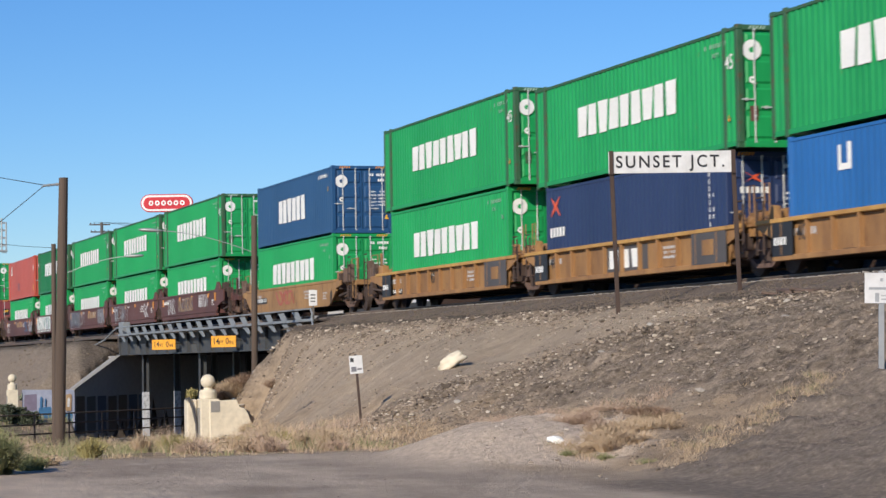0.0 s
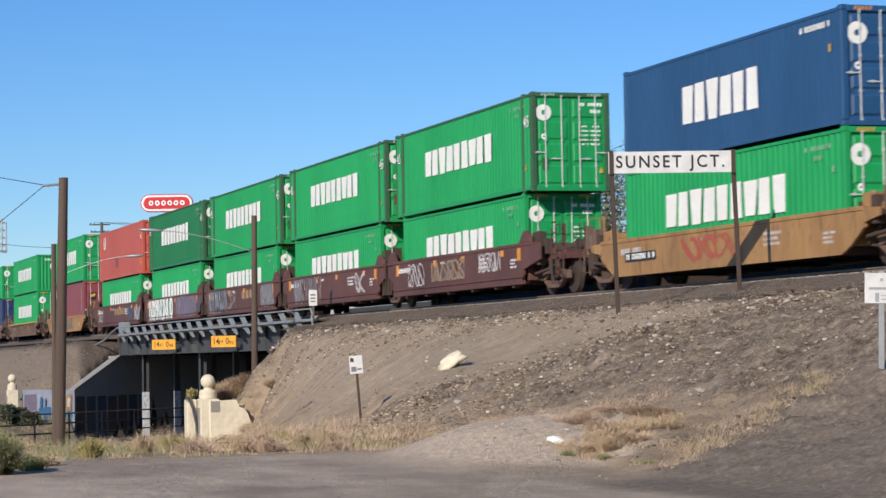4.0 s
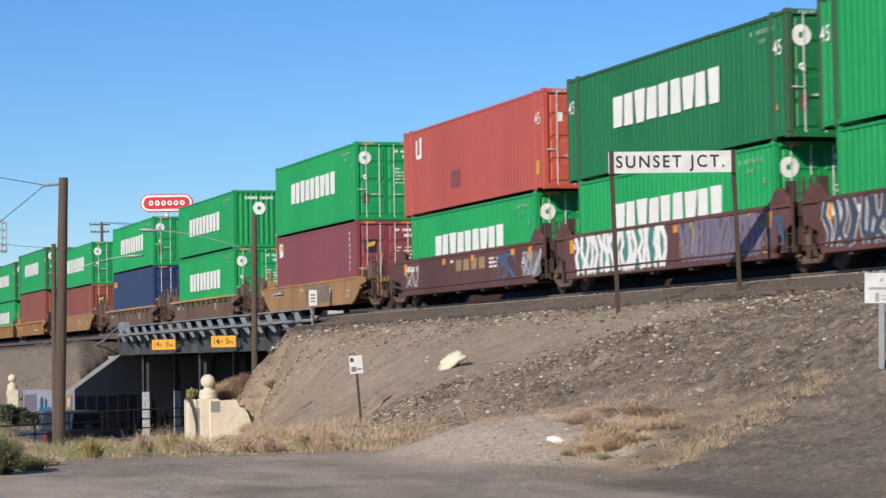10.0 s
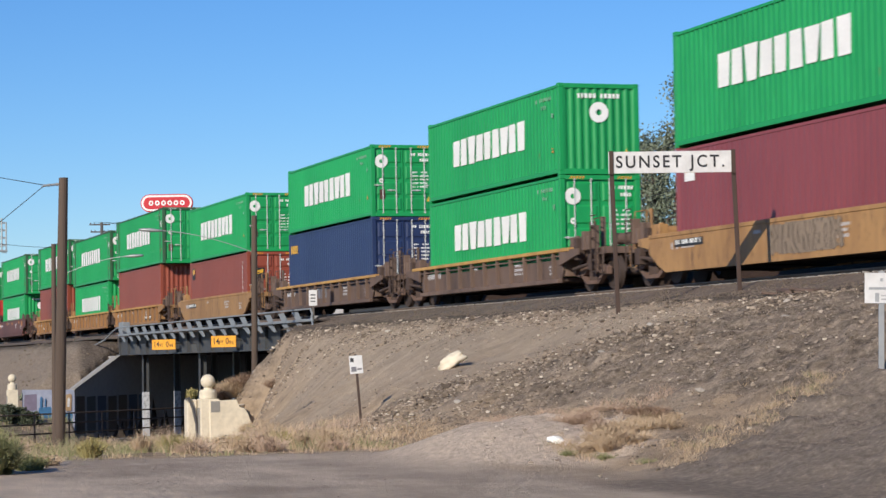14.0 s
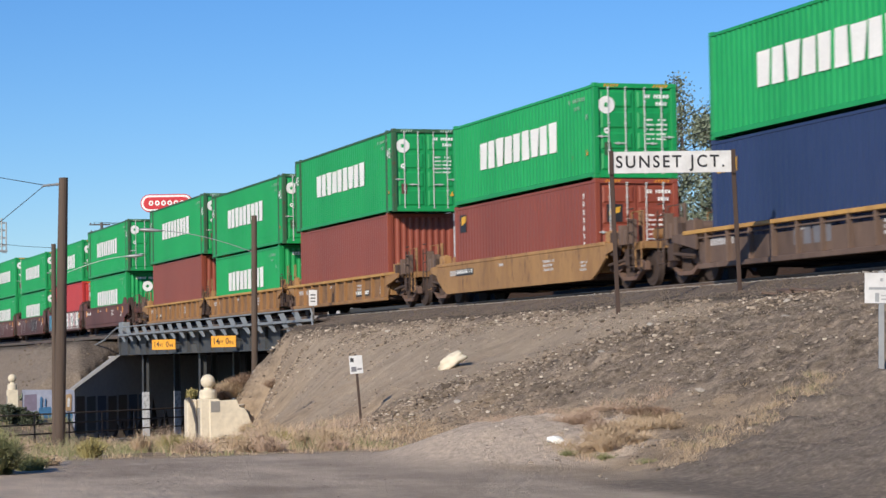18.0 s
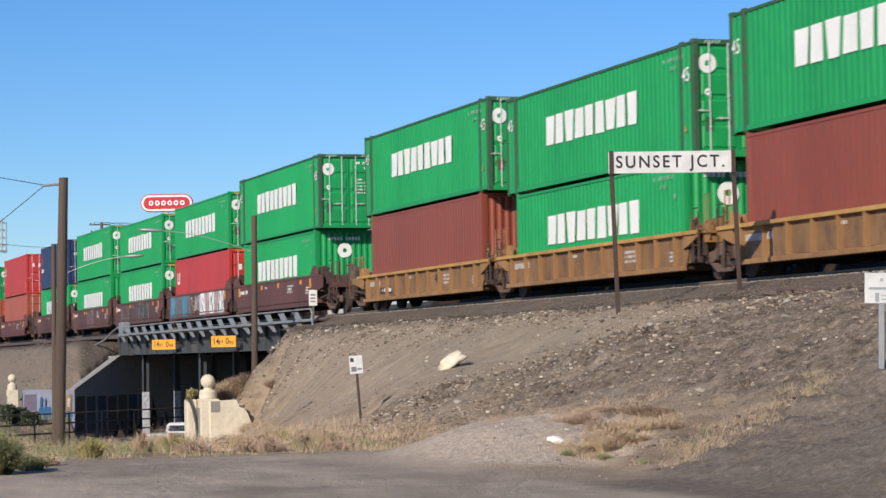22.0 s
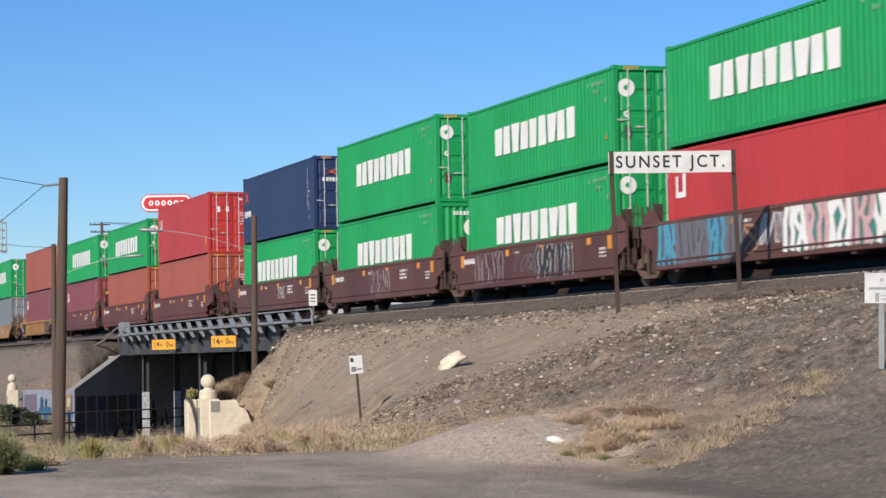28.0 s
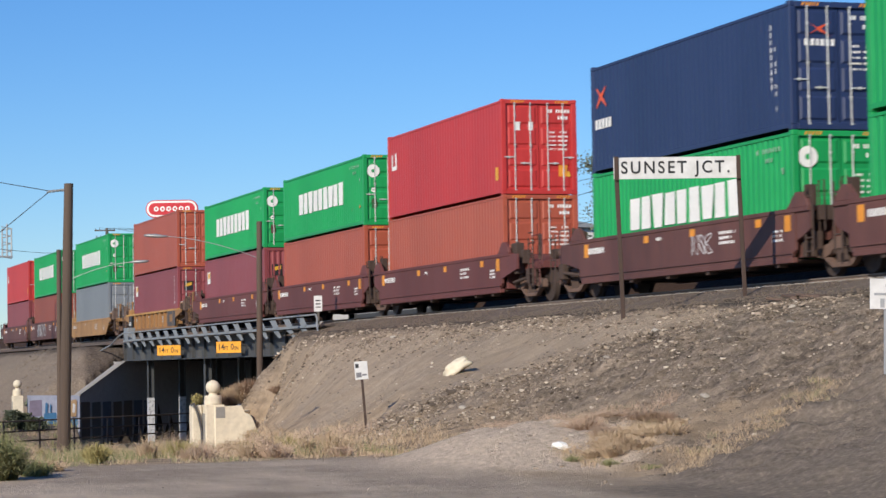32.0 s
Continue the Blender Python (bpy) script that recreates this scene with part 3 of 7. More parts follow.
def build_bridge():
    br = thing("railway_bridge", "dark steel plate-girder railway bridge on steel columns over a road", "bridge", kind="structure")
    bm = bmesh.new()
    add_box(bm, -71.8, -32.6, -2.72, -2.66, -1.33, -0.42)
    part("girder", bm, "girder", br, "dark painted web plate")
    for z0, z1, nm in ((-1.36, -1.31, "bottom_flange"), (-0.44, -0.39, "top_flange")):
        box_part(nm, (-71.8, -32.6, -2.9, -2.5, z0, z1), "girder", br)
    stiff = bmesh.new()
    add_box(stiff, -0.03, 0.03, -2.84, -2.72, -1.31, -0.44)
    st = part("stiffener", stiff, "girder", br)
    for i in range(16):
        o = st if i == 0 else st.copy()
        if i:
            scene.collection.objects.link(o)
        o.location.x = -71.6 + i * 2.53
    # deck over the road, skewed with it
    bm = bmesh.new()
    add_prism(bm, [(-73.4, -2.6), (-32.6, -2.6), (-49.0, 13.8), (-89.8, 13.8)], "z", -0.95, -0.47)
    part("deck", bm, "tie", br)
    # far girder, its top raised to block the bright sky under the train
    bm = bmesh.new()
    add_prism(bm, [(-89.8, 13.8), (-49.0, 13.8), (-49.0, 14.2), (-89.8, 14.2)], "z", -1.4, 1.3)
    part("far_girder", bm, "girder", br)
    # walkway: rails and slanting outrigger plates
    for y, z, r, nm in ((-3.36, 0.07, 0.03, "top_rail"), (-3.30, -0.33, 0.05, "middle_rail")):
        bm = bmesh.new()
        add_box(bm, -69.0, -29.5, y - r, y + r, z - r, z + r)
        part(nm, bm, "bracket", br, "grey steel walkway rail", 0.01)
    up = bmesh.new()
    add_prism(up, [(0.0, 0.0), (0.85, 0.0), (1.35, -0.27), (1.25, -0.34), (0.7, -0.34)], "y", -3.36, -3.33)
    upper = part("walkway_bracket", up, "bracket", br, "pale grey slanting bracket plate")
    lo = bmesh.new()
    add_prism(lo, [(0.1, -0.40), (0.95, -0.40), (1.45, -0.66), (1.15, -0.70)], "y", -3.27, -3.24)
    lower = part("walkway_strut", lo, "bracket", br, "pale grey strut plate")
    for i in range(18):
        for ob in (upper, lower):
            o = ob if i == 0 else ob.copy()
            if i:
                scene.collection.objects.link(o)
            o.location.x = -68.8 + i * 2.15
    box_part("walkway", (-69, -29.6, -3.3, -2.6, -0.36, -0.31), "tie", br, "dark timber walkway")
    # end bracing that runs down to the wing walls
    bm = bmesh.new()
    add_path(bm, [(-29.5, -3.36, 0.07), (-29.3, -3.36, -0.1), (-29.2, -3.4, -0.35), (-28.6, -3.5, -0.6)], 0.035)
    part("end_brace", bm, "bracket", br)
    bm = bmesh.new()
    add_path(bm, [(-69.0, -3.36, 0.05), (-70.5, -3.36, -0.1), (-72.5, -3.4, -0.5), (-75.5, -3.5, -0.8)], 0.045)
    part("end_rail", bm, "bracket", br, "bent grey end rail")
    box_part("end_box", (-70.2, -69.0, -3.1, -2.7, -0.3, 0.35), "bracket", br, "grey steel box at the walkway's end", 0.03)
    # columns in two bents along the road
    col = bmesh.new()
    for dims in ((-0.17, 0.17, -0.15, -0.12, -6.1, -1.34), (-0.17, 0.17, 0.12, 0.15, -6.1, -1.34), (-0.02, 0.02, -0.12, 0.12, -6.1, -1.34)):
        add_box(col, *dims)
    c0 = part("column", col, "girder", br, "riveted dark steel column")
    splash = bmesh.new()
    add_box(splash, -0.175, 0.175, -0.155, 0.155, -6.05, -3.25)
    sp = part("column_paint", splash, "flaked_white", c0, "white overpainted column foot")
    first = True
    for bx in (-66.5, -52.6):
        for t in (0.0, 2.9, 6.5, 10.0, 14.0):
            o = c0 if first else c0.copy()
            if not first:
                scene.collection.objects.link(o)
                k = sp.copy()
                scene.collection.objects.link(k)
                k.parent = o
            first = False
            o.location = (bx - 0.7071 * t * 1.05, -2.4 + 0.7071 * t, 0)
    for bx in (-66.5, -52.6):
        bm = bmesh.new()
        wall_run(bm, (bx + 0.3, -2.7), (bx - 11, 8.6), 0.3, (-0.96, -0.96), -1.34)
        part("bent_cap", bm, "girder", br)
    for x, w in ((-55.86, 1.3), (-43.1, 1.2)):
        sg = box_part("clearance_sign", (-w / 2, w / 2, -0.02, 0.02, -0.235, 0.235), "sign_yellow", br, "yellow clearance board with black lettering", 0.008)
        sg.matrix_basis = pose(x, -3.52, -0.94, 0, 0, 45)
        for word, u, size in (("14", -0.40, 0.36), ("FT", -0.12, 0.22), ("0", 0.20, 0.36), ("IN", 0.42, 0.22)):
            flat_text("lettering", word, size, "black", sg, pose(u * w / 1.3, -0.024, 0.0 if size > 0.3 else -0.05, 90), 0.003, 1.0, wide=0.9, bold=0.008)
        bm = bmesh.new()
        add_tube(bm, (x, -3.5, -0.87), (x - 0.2, -2.75, -0.87), 0.04)
        part("sign_bracket", bm, "girder", br)
    # abutments and wing walls
    left = thing("abutment_wall", "dark stained concrete abutment and wing wall beside the road", "wall", kind="structure")
    bm = bmesh.new()
    wall_run(bm, along(0), along(-24), 1.1, (-1.38, -1.38), -6.4)
    part("abutment_face", bm, "dark_concrete", left)
    bm = bmesh.new()
    wall_run(bm, along(4.07), along(0), 0.4, (-3.12, -1.38), -6.4)
    part("wing_wall", bm, "dark_concrete", left)
    bm = bmesh.new()
    a, b = along(4.1, off=0.1), along(-0.3, off=0.1)
    d = Vector((b[0] - a[0], b[1] - a[1])).normalized()
    n = Vector((-d.y, d.x)) * 0.24
    vs = [bm.verts.new(p) for p in ((*a, -3.13), (*b, -1.30), (b[0] + n.x, b[1] + n.y, -1.30), (a[0] + n.x, a[1] + n.y, -3.13), (*a, -3.06), (*b, -1.23), (b[0] + n.x, b[1] + n.y, -1.23), (a[0] + n.x, a[1] + n.y, -3.06))]
    quad_faces(bm, vs, ((0, 3, 2, 1), (4, 5, 6, 7), (0, 1, 5, 4), (1, 2, 6, 5), (2, 3, 7, 6), (3, 0, 4, 7)))
    part("coping", bm, "concrete", left, "pale sloping concrete coping")
    bm = bmesh.new()
    add_tube(bm, (-74.0, -3.0, -1.75), (-74.0, -3.0, -1.2), 0.07)
    part("drain_pipe", bm, "white", left, "short white pipe")
    right = thing("abutment_wall", "shaded concrete abutment with a sloping wing wall", "wall", kind="structure")
    bm = bmesh.new()
    wall_run(bm, along(-24, (-32.6, -2.6)), along(0, (-32.6, -2.6)), 1.1, (-0.96, -0.96), -6.4)
    part("abutment_face", bm, "dark_concrete", right)
    bm = bmesh.new()
    wall_run(bm, along(0, (-32.6, -2.6)), along(3.9, (-32.6, -2.6)), 0.9, (-0.3, -2.15), -6.4)
    part("wing_wall", bm, "concrete", right)
    bm = bmesh.new()
    a, b = along(-0.2, (-32.6, -2.6), -0.03), along(4.0, (-32.6, -2.6), -0.03)
    n = Vector((0.7071, 0.7071)) * 0.3
    vs = [bm.verts.new(p) for p in ((*a, -0.22), (*b, -2.23), (b[0] + n.x, b[1] + n.y, -2.23), (a[0] + n.x, a[1] + n.y, -0.22), (*a, -0.12), (*b, -2.13), (b[0] + n.x, b[1] + n.y, -2.13), (a[0] + n.x, a[1] + n.y, -0.12))]
    quad_faces(bm, vs, ((0, 3, 2, 1), (4, 5, 6, 7), (0, 1, 5, 4), (1, 2, 6, 5), (2, 3, 7, 6), (3, 0, 4, 7)))
    part("coping", bm, "concrete", right, "pale sloping concrete coping")
    bm = bmesh.new()
    wall_run(bm, along(3.9, (-32.6, -2.6)), along(5.7, (-32.6, -2.6)), 0.4, (-3.15, -3.3), -6.4)
    part("low_wall", bm, "cream", right)


build_bridge()


def pilaster(x, y, top, base, turn, label, s=0.33, ball=0.25):
    p = thing("pilaster", label, "pilaster", "pilasters of the underpass", at=pose(x, y, base, 0, 0, turn))
    h = top - base
    bm = bmesh.new()
    add_box(bm, -s, s, -s, s, -0.6, h - 0.85)
    part("shaft", bm, "cream", p, bevel=0.02)
    bm = bmesh.new()
    for x0 in (-s - 0.025,):
        add_box(bm, -s * 0.62, s * 0.62, -s - 0.02, -s + 0.01, 0.1, h - 1.15)
    part("sunk_panel", bm, "concrete", p)
    bm = bmesh.new()
    for z0, z1, r0, r1 in ((-0.86, -0.82, 0.86, 0.92), (-0.82, -0.60, 0.92, 0.92), (-0.60, -0.53, 0.92, 0.80), (-0.53, -0.46, 0.5, 0.42)):
        add_tube(bm, (0, 0, h + z0), (0, 0, h + z1), r0 * s, r1 * s, 24)
    part("round_cap", bm, "cream", p, "round cream drum below the ball", smooth=False)
    bm = bmesh.new()
    add_ball(bm, (0, 0, h - 0.25), ball, 20, 12)
    part("ball", bm, "cream", p, "round cream concrete ball", smooth=True)
    return p


pilaster(-28.2, -7.4, -2.19, -4.5, 0, "cream painted concrete pilaster with a ball finial at the underpass")
pilaster(-70.4, -8.6, -2.2, -4.6, 0, "cream concrete pilaster with a ball finial and a faded panel", 0.27, 0.22)


def parapets():
    p = thing("parapet_wall", "broken cream painted parapet beside the pilaster", "wall", kind="structure")
    bm = bmesh.new()
    add_prism(bm, [(-7.43, -5.0), (-5.90, -5.0), (-5.93, -4.25), (-5.98, -3.85), (-6.06, -3.56), (-6.18, -3.38), (-6.40, -3.36), (-6.42, -3.22), (-6.45, -3.08), (-6.9, -3.10), (-7.43, -3.06)], "x", -28.25, -27.84)
    part("parapet", bm, "cream", p, bevel=0.03)
    box_part("grey_patch", (-27.84, -27.832, -7.38, -7.06, -3.50, -3.12), "concrete", p, "grey repaired patch")
    bm = bmesh.new()
    add_box(bm, -28.9, -28.35, -8.10, -7.75, -5.4, -3.05)
    part("road_side_pier", bm, "cream", p, "cream wall end with blue paint marks", 0.03)
    bm = bmesh.new()
    add_path(bm, [(-28.28, -7.76, -4.9), (-28.28, -7.80, -3.9), (-28.28, -7.92, -3.35), (-28.28, -8.06, -2.98), (-28.28, -8.17, -3.05)], 0.05)
    part("conduit", bm, "end_grey", p, "bent dark conduit pipe")
    m = thing("mural_wall", "low concrete wall with a faded blue and white mural", "wall", kind="structure")
    bm = bmesh.new()
    wall_run(bm, (-70.4, -8.1), (-70.1, -5.45), 0.4, (-3.05, -3.1), -6.0)
    part("wall", bm, "mural_base", m)
    # painted fields of the mural: y from, to, z from, to, paint
    for i, (y0, y1, z0, z1, col) in enumerate(((-8.02, -7.32, -4.15, -3.28, "spray_violet"), (-7.30, -6.62, -4.75, -3.95, "spray_blue"), (-7.22, -7.08, -4.0, -3.42, "spray_blue"), (-6.98, -6.90, -3.95, -3.5, "spray_blue"), (-6.52, -6.36, -4.7, -3.4, "spray_blue"), (-6.24, -5.96, -4.05, -3.25, "spray_violet"), (-5.92, -5.6, -4.2, -3.3, "spray_tan"), (-5.84, -5.68, -4.0, -3.5, "spray_white"), (-6.3, -5.55, -4.8, -4.3, "spray_blue"), (-8.05, -7.4, -4.8, -4.3, "spray_teal"))):
        x = -70.385 + (y0 + 8.1) * 0.113
        bm = bmesh.new()
        add_prism(bm, [(y0, z0 + 0.06), (y0 + 0.05, z0), (y1 - 0.03, z0 + 0.03), (y1, z1 - 0.08), (y1 - 0.06, z1), (y0 + 0.03, z1 - 0.04)], "x", x + 0.01, x + 0.06 + 0.002 * i)
        part("mural_patch", bm, col, m)
    random.seed(6)
    for i in range(7):
        t = 3.9 - i * 0.95
        a, b = along(t, off=0.012 + 0.002 * i), along(t - 0.75, off=0.012 + 0.002 * i)
        bm = bmesh.new()
        wall_run(bm, b, a, 0.012, (random.uniform(-3.5, -3.44), random.uniform(-3.5, -3.44)), -5.4)
        part("mural_patch", bm, random.choice(("spray_slate", "girder", "spray_slate", "spray_charcoal")), m)


parapets()


# ---------------------------------------------------------------- the train
SPEED = 10.3616
HALF_W = 1.219
MESHES = {}
MOVERS = []          # (thing, x at the start, y, z)
WHEELS = []          # (wheelset, x, z)


def shared(key, name, mat, parent, fill, label="", bevel=0.0, smooth=False):
    """A part whose mesh is built once for all parts with the same key."""
    key = (key, mat)
    if key not in MESHES:
        bm = bmesh.new()
        fill(bm)
        MESHES[key] = mesh_of(bm, M[mat], bevel, smooth)
    ob = new(name, MESHES[key])
    ob.parent = parent
    if label:
        tagged(ob, label)
    if name in ("lettering_strip", "hazard_strip", "company_word", "side_mark", "length_mark"):
        tagged(ob, kind="stuff")
    return ob


def shared_box(name, dims, mat, parent, label="", bevel=0.0):
    return shared(("box", dims, bevel), name, mat, parent, lambda bm: add_box(bm, *dims), label, bevel)


def add_corrugated(bm, length, z0, z1, y, out, pitch=0.278, depth=0.036, axis="x"):
    """A sheet with upright trapezoid ribs; out is the side (+1 or -1) to which it stands proud."""
    n = max(2, round(length / pitch))
    p = length / n
    pts = []
    for i in range(n):
        a = -length / 2 + i * p
        pts += [(a, 0), (a + 0.28 * p, 0), (a + 0.5 * p, 1), (a + 0.78 * p, 1)]
    pts.append((length / 2, 0))
    lo, hi = [], []
    for a, k in pts:
        v = y - out * depth * k
        for lst, z in ((lo, z0), (hi, z1)):
            lst.append(bm.verts.new((a, v, z) if axis == "x" else (v, a, z)))
    for i in range(len(pts) - 1):
        bm.faces.new((lo[i], lo[i + 1], hi[i + 1], hi[i]))


def disc(bm, cy, cz, r, x, hole=0.0, n=28):
    ring = lambda rr: [bm.verts.new((x, cy + rr * math.cos(2 * math.pi * i / n), cz + rr * math.sin(2 * math.pi * i / n))) for i in range(n)]
    a = ring(r)
    if hole:
        b = ring(hole)
        for i in range(n):
            bm.faces.new((a[i], a[(i + 1) % n], b[(i + 1) % n], b[i]))
    else:
        bm.faces.new(a)


def bars(bm, x, y, z, rows, axis, seed, space=0.28):
    """Rows of small plain bars in place of unreadable writing. rows: (width, bar height, drop)."""
    r = random.Random(seed)
    for width, h, drop in rows:
        u = 0.0
        while u < width:
            w = h * r.uniform(0.45, 0.8)
            if r.random() > 0.12:
                if axis == "x":
                    vs = [(x + u, y, z - drop), (x + u + w, y, z - drop), (x + u + w, y, z - drop + h), (x + u, y, z - drop + h)]
                else:
                    vs = [(x, y + u, z - drop), (x, y + u + w, z - drop), (x, y + u + w, z - drop + h), (x, y + u, z - drop + h)]
                bm.faces.new([bm.verts.new(v) for v in vs])
            u += w + h * space


def word_block(bm, a, b, z0, z1, y, kind):
    """One plain solid block that tapers a little, its wide end up or down."""
    w = b - a
    k = (0.03, -0.03, 0.09, -0.02)[kind % 4] * w
    lean = (0.04, 0.02, 0.0)[kind % 3] * w
    bm.faces.new([bm.verts.new(v) for v in ((a + k - lean, y, z0), (b - k - lean, y, z0), (b + k + lean, y, z1), (a - k + lean, y, z1))])


def block_word(bm, x0, x1, z0, z1, count, y, seed=1):
    """A company word as a row of plain blocks."""
    p = (x1 - x0) / count
    for i in range(count):
        word_block(bm, x0 + i * p, x0 + (i + 0.74) * p, z0, z1, y, i * seed)


def block_row(c, key, x0, x1, z0, z1, count, y, label):
    """The same row with each block a part of its own."""
    p = (x1 - x0) / count
    for i in range(count):
        tilt = 0.012 * ((i * 7) % 3 - 1)
        shared((key, "block", i), "word_block", "white", c, lambda bm, i=i, tilt=tilt: word_block(bm, x0 + i * p, x0 + (i + (0.84, 0.76, 0.80)[i % 3]) * p, z0 - tilt, z1 + tilt, y, i), label)


def container(x, z, length, height, color, mark="green_word", front="door", label="", frame_mat=None, seed=0):
    """One steel shipping container whose middle of the underside is at x, z. Its +x end shows the doors or the plain corrugated front."""
    c = thing("shipping_container", label, "container", "shipping containers of the train", at=pose(x, 0, z))
    MOVERS.append((c, x, 0.0, z))
    L, H, W = length, height, HALF_W
    key = (length, height, front)
    fm = frame_mat or color
    hl = L / 2

    def sides(bm):
        for s in (-1, 1):
            add_corrugated(bm, L - 0.30, 0.16, H - 0.11, s * (W - 0.012), s, 0.278, 0.036 if color.startswith("green") else 0.010)
        if front == "door":
            add_corrugated(bm, 2 * W - 0.3, 0.17, H - 0.12, -hl + 0.02, -1, 0.25, 0.045, "y")
        else:
            for s in (-1, 1):
                add_corrugated(bm, 2 * W - 0.3, 0.17, H - 0.12, s * (hl - 0.02), s, 0.25, 0.045, "y")
        for a, b in ((0.1, 0.16),):
            add_box(bm, -hl + 0.06, hl - 0.06, -W + 0.05, W - 0.05, a, b)
        add_box(bm, -hl + 0.06, hl - 0.06, -W + 0.05, W - 0.05, H - 0.075, H - 0.05)
    shared(("sides", key, color.startswith("green")), "corrugated_wall", color, c, sides)
    for s in (-1, 1):
        shared_box("bottom_rail", (-hl + 0.16, hl - 0.16, s * W - 0.03 if s > 0 else -W, s * W if s > 0 else -W + 0.03, 0.05, 0.17), color, c, bevel=0.006)
        shared_box("top_rail", (-hl + 0.16, hl - 0.16, s * W - 0.06 if s > 0 else -W, s * W if s > 0 else -W + 0.06, H - 0.12, H - 0.045), fm, c, bevel=0.006)
    ends = [(-hl, 1), (hl, -1)]
    for ex, d in ends:
        for s in (-1, 1):
            x0, x1 = sorted((ex, ex + d * 0.17))
            y0, y1 = sorted((s * W, s * (W - 0.16)))
            shared_box("corner_post", (x0, x1, y0, y1, 0.12, H - 0.12), fm, c, bevel=0.012)
            for z0, z1 in ((0, 0.12), (H - 0.12, H)):
                x0b, x1b = sorted((ex, ex + d * 0.178))
                shared_box("corner_casting", (x0b, x1b, min(s * (W + 0.003), s * (W - 0.16)), max(s * (W + 0.003), s * (W - 0.16)), z0, z1), fm, c, bevel=0.015)
        x0, x1 = sorted((ex, ex + d * 0.12))
        shared_box("end_sill", (x0, x1, -W + 0.16, W - 0.16, 0.01, 0.17), color, c, bevel=0.01)
        shared_box("end_header", (x0, x1, -W + 0.16, W - 0.16, H - 0.14, H - 0.01), fm, c, bevel=0.01)
    if L > 13:
        for ex in (-6.096, 6.096):
            for s in (-1, 1):
                y0, y1 = sorted((s * (W + 0.004), s * (W - 0.08)))
                shared_box("lifting_post", (ex - 0.09, ex + 0.09, y0, y1, 0.0, H), "frame_green" if color.startswith("green") else fm, c, "rusty brown lifting post", 0.01)
    if front == "door":
        for s in (-1, 1):
            y0, y1 = sorted((s * 0.012, s * (W - 0.165)))

            def leaf(bm, y0=y0, y1=y1):
                add_box(bm, hl - 0.10, hl - 0.065, y0, y1, 0.17, H - 0.14)
            door = shared(("leaf", key, s), "door", color, c, leaf, "ribbed steel door leaf")
            hh = (H - 0.32) / 4
            for i in range(4):
                def panel(bm, y0=y0, y1=y1, i=i):
                    z0 = 0.17 + i * hh + 0.05
                    z1 = z0 + hh - 0.10
                    a, b = y0 + 0.07, y1 - 0.07
                    vs = [bm.verts.new(p) for p in ((hl - 0.065, a, z0), (hl - 0.065, b, z0), (hl - 0.065, b, z1), (hl - 0.065, a, z1), (hl - 0.032, a + 0.04, z0 + 0.05), (hl - 0.032, b - 0.04, z0 + 0.05), (hl - 0.032, b - 0.04, z1 - 0.05), (hl - 0.032, a + 0.04, z1 - 0.05))]
                    quad_faces(bm, vs, ((4, 5, 6, 7), (0, 1, 5, 4), (1, 2, 6, 5), (2, 3, 7, 6), (3, 0, 4, 7)))
                shared(("panel", key, s, i), "door_panel", color, door, panel)
            for k, ry in enumerate((0.28, 0.78)):
                yy = s * ry

                def rod(bm, yy=yy, s=s):
                    add_tube(bm, (hl - 0.02, yy, 0.10), (hl - 0.02, yy, H - 0.06), 0.018, n=8)
                    for zz in (0.14, 0.75, 1.5, H - 0.5, H - 0.12):
                        add_box(bm, hl - 0.05, hl + 0.004, yy - 0.03, yy + 0.03, zz - 0.02, zz + 0.02)
                shared(("rod", key, yy), "locking_rod", "chrome", door, rod, "galvanised locking rod")

                def handle(bm, yy=yy, s=s, k=k):
                    zz = 0.95 + 0.18 * k
                    add_box(bm, hl - 0.015, hl + 0.012, min(yy, yy + s * 0.34), max(yy, yy + s * 0.34), zz - 0.014, zz + 0.014)
                    add_box(bm, hl - 0.05, hl + 0.0, yy + s * 0.22 - 0.025, yy + s * 0.22 + 0.025, zz - 0.035, zz + 0.035)
                shared(("handle", key, yy), "door_handle", "chrome", door, handle)
            for i in range(4):
                zz = 0.4 + i * (H - 0.8) / 3
                yb = s * (W - 0.15)
                shared_box("hinge", (hl - 0.06, hl + 0.004, min(yb, yb + s * 0.1), max(yb, yb + s * 0.1), zz - 0.06, zz + 0.06), fm, door)
    xf = hl + 0.004
    green = color.startswith("green")
    if green or mark == "white_word_blue":
        if front == "door":
            shared(("seal", key), "round_badge", "white", c, lambda bm: disc(bm, -0.83, H - 0.60, 0.24, hl - 0.0255, 0.07), "white ring badge")
            shared(("seal2", key), "small_badge", "white", c, lambda bm: disc(bm, -0.83, H - 1.30, 0.085, hl - 0.0255, 0.03), "small white badge")
        else:
            shared(("seal", key), "round_badge", "white", c, lambda bm: disc(bm, 0.0, H - 0.82, 0.29, hl - 0.012, 0.085), "white ring badge")
            shared(("fbar", key), "lettering_strip", "white", c, lambda bm: bars(bm, hl - 0.012, -0.75, H - 0.42, [(1.5, 0.13, 0)], "y", 4))
            shared(("tri", key), "warning_mark", "yellow", c, lambda bm: bm.faces.new([bm.verts.new(p) for p in ((hl - 0.01, 0.72, 0.5), (hl - 0.01, 0.92, 0.5), (hl - 0.01, 0.82, 0.76))]))
